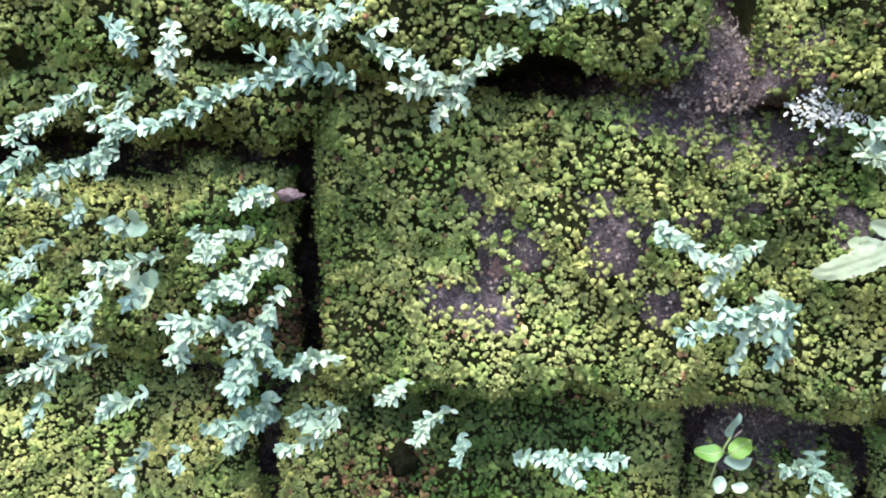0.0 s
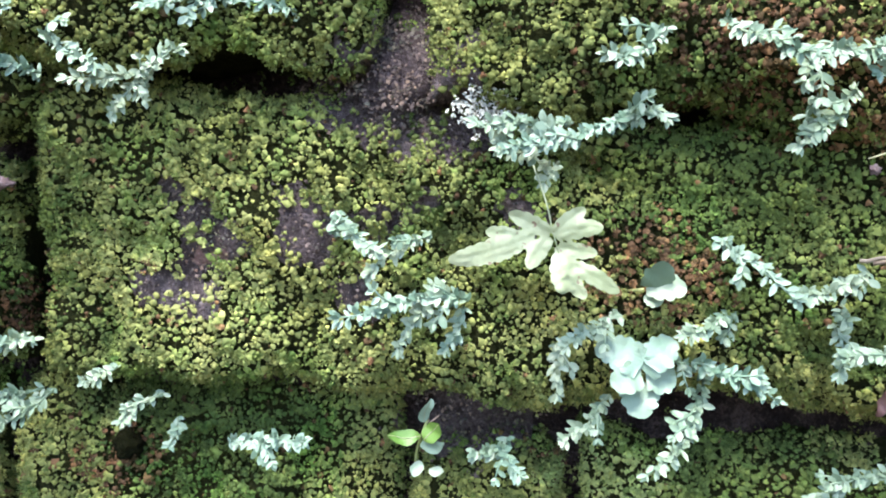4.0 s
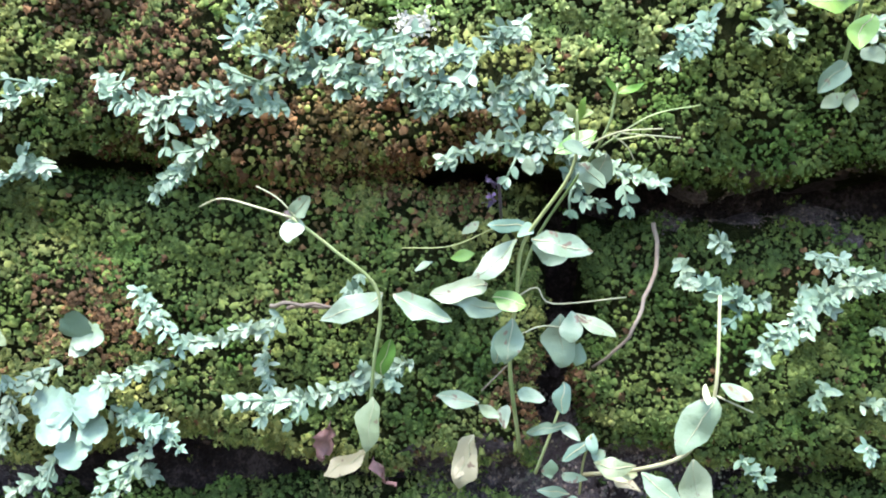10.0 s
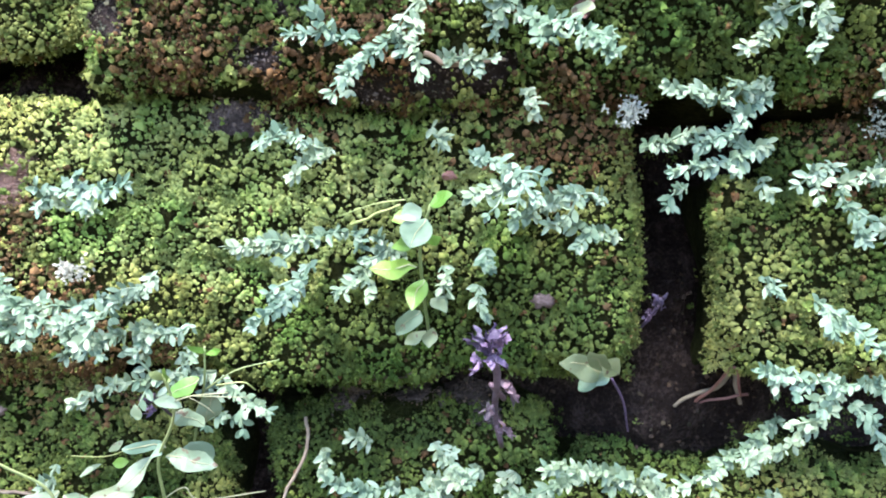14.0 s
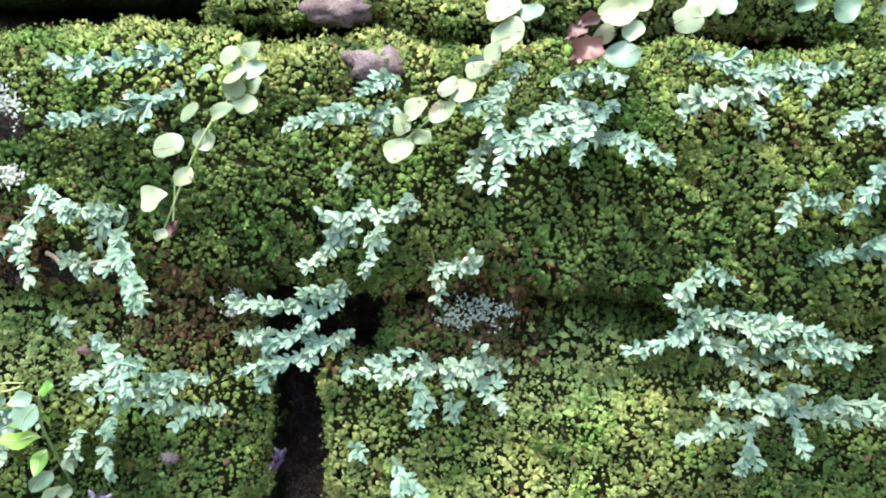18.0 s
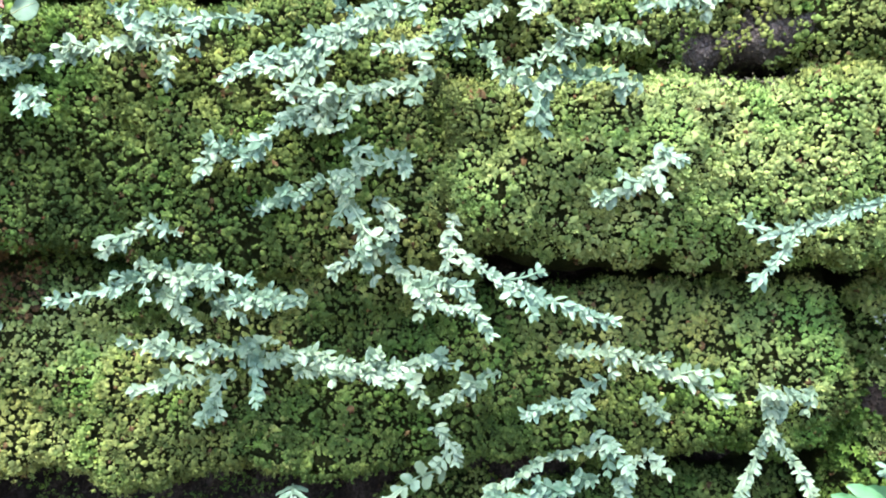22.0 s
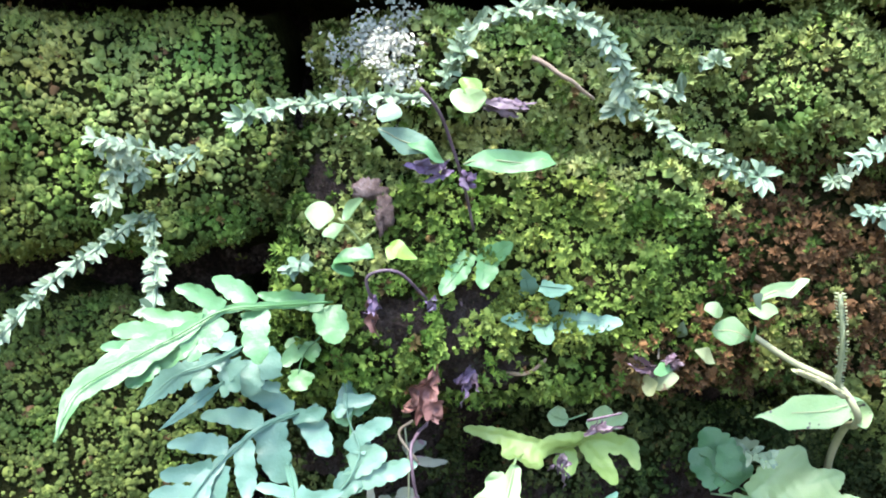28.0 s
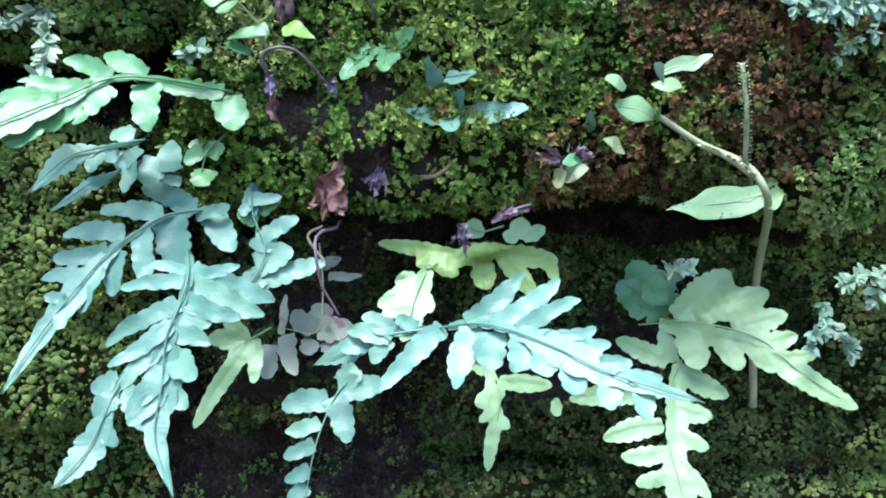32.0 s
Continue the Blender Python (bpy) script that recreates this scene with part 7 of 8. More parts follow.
plant = thing("round_leaf_creeper", (0.4928, -0.0056, 0.1108), "creeper strand with overlapping pale round leaves", "creeper")
stalk(plant, [(0.4933, -0.0106, 0.1109), (0.4854, -0.0152, 0.1035), (0.4762, -0.0187, 0.0956)], 0.00018, 0.00018, STEM, "stem")
leaf(plant, (0.4868, -0.0169, 0.1072), (0.4904, -0.0188, 0.1086), 0.0039, PALE, ROUND)
leaf(plant, (0.4843, -0.0172, 0.1033), (0.4882, -0.0191, 0.1050), 0.0043, PALE, ROUND)
leaf(plant, (0.4806, -0.0174, 0.1001), (0.4843, -0.0194, 0.1016), 0.0039, PALE, ROUND)
leaf(plant, (0.4759, -0.0173, 0.1001), (0.4796, -0.0193, 0.1016), 0.0039, PALE, ROUND)
leaf(plant, (0.4738, -0.0175, 0.0975), (0.4774, -0.0194, 0.0990), 0.0038, PALE, ROUND)
leaf(plant, (0.4774, -0.0177, 0.0954), (0.4809, -0.0197, 0.0969), 0.0038, PALE, ROUND)
leaf(plant, (0.4726, -0.0178, 0.0929), (0.4769, -0.0198, 0.0948), 0.0044, PALE, ROUND)
leaf(plant, (0.4824, -0.0171, 0.1045), (0.4853, -0.0190, 0.1057), 0.0033, PALE, ROUND)
leaf(plant, (0.4898, -0.0167, 0.1101), (0.4930, -0.0186, 0.1113), 0.0036, PALE, ROUND)
plant = thing("round_leaf_creeper", (0.5112, -0.0054, 0.1159), "clump of pale and brown round leaves over a dark hollow", "creeper")
stalk(plant, [(0.5166, -0.0072, 0.1208), (0.5124, -0.0114, 0.1159), (0.5084, -0.0137, 0.1115)], 0.00023, 0.00024, STEM, "stem")
leaf(plant, (0.5107, -0.0133, 0.1174), (0.5168, -0.0153, 0.1196), 0.0058, PALE, ROUND)
leaf(plant, (0.5143, -0.0136, 0.1148), (0.5181, -0.0156, 0.1160), 0.0035, PALE, ROUND)
leaf(plant, (0.5121, -0.0138, 0.1102), (0.5174, -0.0158, 0.1121), 0.0049, MINT, ROUND)
leaf(plant, (0.5061, -0.0137, 0.1107), (0.5112, -0.0157, 0.1125), 0.0048, DRY, ROUND)
leaf(plant, (0.5048, -0.0134, 0.1145), (0.5078, -0.0154, 0.1153), 0.0026, DRY, ROUND)
leaf(plant, (0.5073, -0.0133, 0.1165), (0.5098, -0.0153, 0.1171), 0.0023, DRY, ROUND)
leaf(plant, (0.5093, -0.0135, 0.1138), (0.5129, -0.0155, 0.1150), 0.0033, YELLOW, ROUND)
leaf(plant, (0.5159, -0.0133, 0.1198), (0.5196, -0.0153, 0.1210), 0.0035, PALE, ROUND)
leaf(plant, (0.4904, -0.0131, 0.1184), (0.4963, -0.0150, 0.1204), 0.0053, PALE, ROUND)
leaf(plant, (0.4914, -0.0134, 0.1133), (0.4973, -0.0153, 0.1153), 0.0053, PALE, ROUND)
leaf(plant, (0.4962, -0.0132, 0.1178), (0.5006, -0.0151, 0.1192), 0.0039, MINT, ROUND)
leaf(plant, (0.4870, -0.0138, 0.1081), (0.4913, -0.0157, 0.1095), 0.0037, MINT, ROUND)
plant = thing("round_leaf_creeper", (0.5284, -0.0054, 0.1222), "two pale round creeper leaves at the brick's top edge", "creeper")
stalk(plant, [(0.5314, -0.0075, 0.1218), (0.5275, -0.0105, 0.1196)], 0.00018, 0.00024, STEM, "stem")
leaf(plant, (0.5238, -0.0127, 0.1166), (0.5291, -0.0147, 0.1185), 0.0051, PALE, ROUND)
leaf(plant, (0.5264, -0.0125, 0.1191), (0.5315, -0.0145, 0.1209), 0.0049, PALE, ROUND)
leaf(plant, (0.5310, -0.0126, 0.1199), (0.5349, -0.0146, 0.1212), 0.0039, MINT, ROUND)
leaf(plant, (0.5532, -0.0132, 0.1190), (0.5569, -0.0153, 0.1204), 0.0040, MINT, ROUND)
leaf(plant, (0.5612, -0.0135, 0.1193), (0.5638, -0.0156, 0.1203), 0.0031, MINT, ROUND)
leaf(plant, (0.5454, -0.0130, 0.1198), (0.5487, -0.0150, 0.1210), 0.0035, MINT, ROUND)
plant = thing("round_leaf_creeper", (0.4337, -0.0065, 0.0869), "single pale round leaves on the upper bricks", "creeper")
stalk(plant, [(0.4339, -0.0119, 0.0887), (0.4339, -0.0127, 0.0833), (0.4336, -0.0129, 0.0798)], 0.00014, 0.00018, STEM, "stem")
leaf(plant, (0.4326, -0.0127, 0.0788), (0.4353, -0.0148, 0.0797), 0.0026, DRY, ROUND)
plant = thing("spike_herb", (0.7686, 0.0237, -0.0377), "fleshy herb with thick pale stem, flower spikes and broad leaf", "herb")
stalk(plant, [(0.7725, 0.0360, -0.0431), (0.7716, 0.0340, -0.0305), (0.7700, 0.0290, -0.0190), (0.7672, 0.0180, -0.0095), (0.7636, 0.0070, -0.0055), (0.7610, 0.0011, -0.0018), (0.7583, 0.0017, 0.0021), (0.7520, 0.0025, 0.0052), (0.7457, 0.0020, 0.0092)], 0.00078, 0.00046, STEM_PALE, "stem")
stalk(plant, [(0.7578, 0.0007, 0.0021), (0.7571, -0.0016, 0.0092), (0.7562, -0.0019, 0.0160)], 0.00038, 0.00034, STEM_PALE, "flower_spike")
stalk(plant, [(0.7589, 0.0010, 0.0006), (0.7551, -0.0005, 0.0030), (0.7510, -0.0014, 0.0048)], 0.00042, 0.00040, STEM_PALE, "flower_spike")
leaf(plant, (0.7648, 0.0071, -0.0024), (0.7486, 0.0061, -0.0045), 0.0053, SPOTTED, LANCE)
leaf(plant, (0.7617, 0.0041, -0.0031), (0.7639, 0.0021, -0.0020), 0.0038, SPOTTED, OVAL)
leaf(plant, (0.7459, 0.0020, 0.0092), (0.7389, -0.0023, 0.0109), 0.0041, FERN_PALE, OVAL)
leaf(plant, (0.7461, 0.0021, 0.0092), (0.7457, -0.0003, 0.0103), 0.0032, FERN, OVAL)
leaf(plant, (0.7439, -0.0003, 0.0134), (0.7488, -0.0012, 0.0133), 0.0019, FERN_PALE, OVAL)
leaf(plant, (0.7451, -0.0001, 0.0150), (0.7529, -0.0010, 0.0177), 0.0024, FERN_PALE, OVAL)
leaf(plant, (0.7407, -0.0002, 0.0135), (0.7369, -0.0032, 0.0133), 0.0021, FERN_PALE, OVAL)
leaf(plant, (0.7464, 0.0003, 0.0142), (0.7433, -0.0026, 0.0156), 0.0021, MINT, OVAL)
leaf(plant, (0.7388, 0.0055, 0.0058), (0.7422, 0.0054, 0.0041), 0.0022, PALE, OVAL)
plant = thing("withered_leaf", (0.7338, 0.0130, 0.0027), "curled whitish leaf with dark edges hanging on the moss", "dead leaf")
stalk(plant, [(0.7342, 0.0098, 0.0069), (0.7334, 0.0069, 0.0043)], 0.00014, 0.00018, TWIG, "stem")
leaf(plant, (0.7343, 0.0072, 0.0026), (0.7293, 0.0033, 0.0043), 0.0029, BLACKENED, OVAL)
leaf(plant, (0.7338, 0.0068, 0.0030), (0.7371, 0.0046, 0.0048), 0.0025, BLACKENED, OVAL)
leaf(plant, (0.7317, 0.0072, 0.0000), (0.7360, 0.0049, 0.0023), 0.0026, PALE, OVAL)
leaf(plant, (0.7337, 0.0063, 0.0038), (0.7338, 0.0056, 0.0017), 0.0034, FERN, OVAL)
leaf(plant, (0.7309, 0.0070, -0.0001), (0.7327, 0.0046, 0.0013), 0.0026, PALE, OVAL)
leaf(plant, (0.7367, 0.0083, 0.0072), (0.7364, 0.0053, 0.0100), 0.0014, MINT, OVAL)
plant = thing("dead_leaf", (0.6976, 0.0096, 0.0034), "curled reddish brown dead leaf hanging in the joint", "dead leaf")
stalk(plant, [(0.6988, 0.0078, 0.0038), (0.6984, 0.0052, 0.0020)], 0.00018, 0.00024, DRY, "stem")
leaf(plant, (0.6994, 0.0031, 0.0035), (0.6970, 0.0023, -0.0054), 0.0028, DRY, LANCE)
leaf(plant, (0.6986, 0.0026, 0.0004), (0.6999, 0.0016, -0.0050), 0.0028, DRY, OVAL)
leaf(plant, (0.6970, 0.0047, -0.0022), (0.6950, 0.0026, -0.0029), 0.0017, DRY, OVAL)
leaf(plant, (0.6992, 0.0044, 0.0020), (0.6961, 0.0025, -0.0021), 0.0022, DRY, OVAL)
plant = thing("withered_leaf", (0.7040, 0.0115, 0.0012), "shrivelled dark purple leaves on a thin stalk", "dead leaf")
stalk(plant, [(0.6983, 0.0008, 0.0140), (0.6943, -0.0028, 0.0184), (0.6902, -0.0038, 0.0178), (0.6907, -0.0021, 0.0138), (0.6904, 0.0014, 0.0102)], 0.00023, 0.00024, BLACKENED, "stem")
stalk(plant, [(0.7226, 0.0048, -0.0049), (0.7276, 0.0040, -0.0034)], 0.00023, 0.00018, BLACKENED, "stem")
stalk(plant, [(0.6959, 0.0085, -0.0066), (0.6939, 0.0068, -0.0082), (0.6969, 0.0065, -0.0125)], 0.00023, 0.00024, TWIG, "stem")
leaf(plant, (0.7049, 0.0085, 0.0024), (0.7022, 0.0066, -0.0031), 0.0029, PURPLE, OVAL)
leaf(plant, (0.7043, 0.0085, 0.0020), (0.7065, 0.0068, -0.0014), 0.0026, BLACKENED, OVAL)
leaf(plant, (0.6906, -0.0025, 0.0153), (0.6903, -0.0033, 0.0117), 0.0024, PURPLE, OVAL)
leaf(plant, (0.6903, -0.0001, 0.0140), (0.6908, 0.0003, 0.0085), 0.0018, DRY, OVAL)
leaf(plant, (0.6989, -0.0003, 0.0147), (0.6989, -0.0010, 0.0122), 0.0016, PURPLE, OVAL)
leaf(plant, (0.7168, -0.0082, -0.0058), (0.7168, -0.0085, -0.0092), 0.0026, BLACKENED, OVAL)
leaf(plant, (0.7216, 0.0008, -0.0055), (0.7268, -0.0007, -0.0029), 0.0015, BLACKENED, OVAL)
plant = thing("three_leaf_herb", (0.6891, 0.0022, 0.0212), "pale green three-lobed leaves on a bare stone edge", "herb")
stalk(plant, [(0.6895, 0.0022, 0.0187), (0.6888, -0.0006, 0.0224), (0.6859, -0.0019, 0.0258)], 0.00018, 0.00018, STEM, "stem")
stalk(plant, [(0.6887, 0.0004, 0.0223), (0.6909, -0.0005, 0.0241)], 0.00014, 0.00018, STEM, "stem")
leaf(plant, (0.6851, -0.0017, 0.0258), (0.6807, -0.0024, 0.0264), 0.0033, FERN_PALE, LANCE)
leaf(plant, (0.6861, -0.0021, 0.0257), (0.6894, -0.0035, 0.0287), 0.0028, FERN_PALE, LANCE)
leaf(plant, (0.6853, -0.0020, 0.0252), (0.6854, -0.0049, 0.0229), 0.0028, FERN_PALE, LANCE)
leaf(plant, (0.6886, -0.0017, 0.0217), (0.6906, -0.0038, 0.0202), 0.0033, FERN, LANCE)
leaf(plant, (0.6889, -0.0017, 0.0217), (0.6861, -0.0035, 0.0194), 0.0032, FERN, LANCE)
leaf(plant, (0.6876, -0.0017, 0.0196), (0.6861, -0.0035, 0.0182), 0.0028, FERN, OVAL)
leaf(plant, (0.6934, -0.0008, 0.0221), (0.6968, -0.0027, 0.0207), 0.0025, FRESH, OVAL)
leaf(plant, (0.6942, -0.0008, 0.0217), (0.6935, -0.0028, 0.0203), 0.0022, FRESH, OVAL)
plant = thing("fern_seedling", (0.7045, 0.0050, 0.0256), "narrow green leaves with dark withered ones on a thin stem", "fern")
stalk(plant, [(0.7050, 0.0049, 0.0238), (0.7038, 0.0014, 0.0293), (0.7026, -0.0022, 0.0335), (0.7003, -0.0068, 0.0399), (0.6978, -0.0106, 0.0431)], 0.00023, 0.00024, BLACKENED, "stem")
leaf(plant, (0.7023, -0.0048, 0.0427), (0.7135, -0.0063, 0.0405), 0.0028, BLACKENED, OVAL)
leaf(plant, (0.7014, -0.0057, 0.0419), (0.7064, -0.0077, 0.0418), 0.0031, FERN_PALE, ROUND)
leaf(plant, (0.7030, -0.0048, 0.0454), (0.7057, -0.0067, 0.0415), 0.0027, FRESH, OVAL)
leaf(plant, (0.7033, -0.0042, 0.0336), (0.7164, -0.0056, 0.0345), 0.0032, FERN, OVAL)
leaf(plant, (0.6996, -0.0052, 0.0352), (0.6921, -0.0067, 0.0378), 0.0036, MINT_BLUE, OVAL)
leaf(plant, (0.7008, -0.0052, 0.0344), (0.6964, -0.0070, 0.0367), 0.0024, FERN, OVAL)
leaf(plant, (0.7022, -0.0033, 0.0332), (0.6945, -0.0057, 0.0323), 0.0026, PURPLE, OVAL)
leaf(plant, (0.7029, -0.0024, 0.0323), (0.7048, -0.0044, 0.0298), 0.0028, PURPLE, OVAL)
leaf(plant, (0.6940, -0.0054, 0.0414), (0.6925, -0.0076, 0.0382), 0.0032, MINT_BLUE, OVAL)
# lichen, stones, snail-like beads, twigs
lichen((0.3791, -0.0115, 0.1054), 0.0077, 0.0066, "crusty white lichen patch on dark brick")
lichen((0.4005, -0.0115, 0.1022), 0.0051, 0.0045, "pale blue-grey lichen patch")
lichen((0.3835, -0.0118, 0.1030), 0.0062, 0.0056, "crusty white lichen patch on dark brick")
lichen((0.3860, -0.0115, 0.0886), 0.0040, 0.0022, "pale grey lichen crust on brick")
lichen((0.4026, -0.0118, 0.0887), 0.0030, 0.0016, "pale grey lichen crust on brick")
lichen((0.3761, -0.0115, 0.0947), 0.0057, 0.0031, "pale grey-green lichen crust on brick")
lichen((0.4902, -0.0003, 0.0616), 0.0060, 0.0028, "pale grey lichen tuft")
lichen((0.6925, 0.0060, 0.0518), 0.0045, 0.0045, "frosty white lichen patch under the brick edge")
lichen((0.6931, 0.0000, 0.0490), 0.0030, 0.0026, "frosty white lichen patch under the brick edge")
lichen((0.6890, 0.0068, 0.0469), 0.0063, 0.0065, "frosty white lichen patch under the brick edge")
lichen((0.6944, 0.0000, 0.0462), 0.0022, 0.0020, "frosty white lichen patch under the brick edge")
lichen((0.3436, -0.0031, 0.0389), 0.0027, 0.0022, "pale grey lichen spot on moss")
lichen((0.2551, 0.0079, 0.0168), 0.0046, 0.0043, "pale blue-grey lichen tuft")
lichen((0.3962, -0.0115, 0.0895), 0.0031, 0.0020, "pale grey lichen crust on brick")
lichen((0.4415, -0.0034, 0.0640), 0.0027, 0.0020, "pale grey lichen tuft")
lump("pebble", (0.4698, -0.0049, 0.1100), 0.0057, 0.0041, STONE, "rough grey pebble wedged in the joint")
lump("pebble", (0.4629, -0.0046, 0.1199), 0.0065, 0.0032, STONE, "rough grey pebble wedged in the joint")
lump("stone_chip", (0.6892, 0.0058, 0.0294), 0.0026, 0.0018, STONE, "bare pinkish stone corner poking through the moss")
lump("stone_chip", (0.6917, 0.0042, 0.0263), 0.0015, 0.0030, STONE, "bare pinkish stone corner poking through the moss")
lump("snail_shell", (0.7102, 0.0128, 0.0045), 0.0007, 0.0011, STONE, "tiny pale snail shell on dark soil")
lump("snail_shell", (0.7072, 0.0128, 0.0001), 0.0009, 0.0008, STONE, "tiny pale snail shell on dark soil")
lump("stone_chip", (0.4281, -0.0002, 0.0315), 0.0022, 0.0014, STONE, "small brown stone chip in the moss")
lump("stone_chip", (0.1630, 0.0117, 0.0020), 0.0027, 0.0012, STONE, "pale flake at the brick's corner")
lump("stone_chip", (0.1822, 0.0208, -0.0518), 0.0035, 0.0037, BRICK, "dark stone chip in the moss")
lump("stone_chip", (0.2325, 0.0161, -0.0197), 0.0026, 0.0020, STONE, "bare pinkish stone chip")
lump("grit", (0.2327, 0.0143, 0.0185), 0.0008, 0.0008, LICHEN, "white grit on bare soil")
lump("grit", (0.2500, 0.0112, 0.0184), 0.0014, 0.0006, LICHEN, "white grit on bare soil")
lump("bud", (0.4117, -0.0013, 0.0539), 0.0014, 0.0009, DRY, "tiny pink bud among the sprigs")
lump("snail_shell", (0.3206, 0.0083, 0.0083), 0.0011, 0.0009, STONE, "tiny grey snail shell on a stem")
twig([(0.3823, 0.0098, 0.0073), (0.3826, 0.0083, 0.0016), (0.3793, 0.0026, -0.0062), (0.3772, 0.0025, -0.0112), (0.3723, 0.0073, -0.0171)], 0.0004, TWIG, "thin curved dry brown twig on the moss")
twig([(0.4589, 0.0194, 0.0074), (0.4613, 0.0146, 0.0117), (0.4634, 0.0073, 0.0177), (0.4659, 0.0107, 0.0115)], 0.0004, DRY, "dry root creeping over soil")
twig([(0.4674, 0.0121, 0.0112), (0.4605, 0.0181, 0.0083), (0.4571, 0.0203, 0.0050)], 0.00035, DRY, "dry root creeping over soil")
twig([(0.4712, 0.0200, 0.0290), (0.4690, 0.0175, 0.0210), (0.4662, 0.0160, 0.0150), (0.4668, 0.0150, 0.0085)], 0.0006, TWIG, "grey-brown root in the open joint")
twig([(0.4672, 0.0165, 0.0180), (0.4635, 0.0165, 0.0125), (0.4590, 0.0175, 0.0098), (0.4545, 0.0180, 0.0070)], 0.0006, TWIG, "grey-brown root in the open joint")
twig([(0.4630, 0.0200, 0.0330), (0.4650, 0.0185, 0.0260), (0.4640, 0.0180, 0.0200)], 0.0004, TWIG, "grey-brown root in the open joint")
twig([(0.4082, -0.0082, 0.0741), (0.4136, -0.0093, 0.0721), (0.4214, -0.0070, 0.0729)], 0.0005, TWIG, "dry stalk among the sprigs")
twig([(0.7129, 0.0024, 0.0486), (0.7180, 0.0021, 0.0458), (0.7219, 0.0045, 0.0430)], 0.0004, TWIG, "dry brown stalk over moss")
twig([(0.7106, 0.0110, 0.0002), (0.7151, 0.0090, 0.0019), (0.7177, 0.0106, 0.0058)], 0.0004, TWIG, "dry brown stalk over moss")
twig([(0.3180, 0.0051, -0.0067), (0.3226, 0.0031, -0.0062), (0.3278, 0.0053, -0.0073)], 0.0004, TWIG, "dry brown stalk over moss")
twig([(0.3209, 0.0062, -0.0073), (0.3251, 0.0032, -0.0062), (0.3297, 0.0033, -0.0069)], 0.0004, TWIG, "dry brown stalk over moss")
twig([(0.3955, -0.0084, 0.0456), (0.3999, -0.0104, 0.0477), (0.4041, -0.0124, 0.0492)], 0.0003, STEM, "thin green runner over moss")
twig([(0.7046, 0.0065, 0.0140), (0.7046, 0.0078, 0.0083), (0.7047, 0.0105, 0.0026)], 0.00022, BLACKENED, "thin dark rootlet hanging over bare soil")
twig([(0.7062, 0.0076, 0.0131), (0.7056, 0.0085, 0.0074), (0.7071, 0.0108, 0.0013)], 0.00022, BLACKENED, "thin dark rootlet hanging over bare soil")
twig([(0.7075, 0.0090, 0.0114), (0.7083, 0.0091, 0.0074), (0.7067, 0.0107, 0.0022)], 0.00022, BLACKENED, "thin dark rootlet hanging over bare soil")
twig([(0.7032, 0.0084, 0.0098), (0.7041, 0.0087, 0.0057), (0.7031, 0.0103, 0.0014)], 0.00022, BLACKENED, "thin dark rootlet hanging over bare soil")
twig([(0.7088, 0.0109, 0.0079), (0.7098, 0.0098, 0.0048), (0.7079, 0.0109, 0.0013)], 0.00022, BLACKENED, "thin dark rootlet hanging over bare soil")
twig([(0.7029, 0.0061, 0.0132), (0.7035, 0.0069, 0.0092), (0.7024, 0.0100, 0.0031)], 0.00022, BLACKENED, "thin dark rootlet hanging over bare soil")
twig([(0.7078, 0.0119, 0.0011), (0.7049, 0.0094, 0.0032), (0.7033, 0.0095, 0.0056)], 0.00022, BLACKENED, "thin dark rootlet hanging over bare soil")
twig([(0.7119, 0.0120, 0.0020), (0.7154, 0.0099, 0.0028), (0.7170, 0.0108, 0.0047)], 0.00022, BLACKENED, "thin dark rootlet hanging over bare soil")
twig([(0.6984, 0.0097, -0.0063), (0.6961, -0.0009, -0.0085), (0.6974, -0.0001, -0.0159), (0.6992, 0.0012, -0.0195)], 0.0003, BLACKENED, "thin dark fern stalk")
# ferns
frond("long arching blue-green fern frond with narrow blunt leaflets", FERN_BLUE, [(0.6818, 0.0060, -0.0036), (0.6756, -0.0010, -0.0043), (0.6718, -0.0040, -0.0067), (0.6689, -0.0070, -0.0094), (0.6651, -0.0110, -0.0150), (0.6618, -0.0140, -0.0204), (0.6595, -0.0180, -0.0257)], 0.0036, [
    ((0.6749, -0.0013, -0.0041), (0.6655, -0.0010, -0.0034), 0.0030), ((0.6708, -0.0046, -0.0066), (0.6616, -0.0050, -0.0065), 0.0030), ((0.6689, -0.0069, -0.0090), (0.6619, -0.0082, -0.0096), 0.0027), ((0.6667, -0.0091, -0.0122), (0.6606, -0.0091, -0.0122), 0.0025), ((0.6648, -0.0111, -0.0150), (0.6621, -0.0112, -0.0142), 0.0019), ((0.6724, -0.0035, -0.0061), (0.6740, -0.0078, -0.0130), 0.0033), ((0.6698, -0.0061, -0.0087), (0.6699, -0.0090, -0.0147), 0.0031), ((0.6678, -0.0081, -0.0108), (0.6663, -0.0113, -0.0164), 0.0033), ((0.6657, -0.0106, -0.0147), (0.6646, -0.0135, -0.0183), 0.0025), ((0.6783, 0.0022, -0.0038), (0.6699, 0.0038, -0.0001), 0.0035), ((0.6759, -0.0000, 0.0020), (0.6752, 0.0014, 0.0064), 0.0036), ((0.6769, 0.0010, 0.0003), (0.6735, 0.0005, 0.0013), 0.0018), ((0.6756, -0.0010, -0.0043), (0.6781, -0.0045, -0.0117), 0.0053), ((0.6798, 0.0039, -0.0037), (0.6843, 0.0007, -0.0095), 0.0040), ((0.6783, 0.0021, -0.0043), (0.6832, 0.0017, -0.0030), 0.0025)])
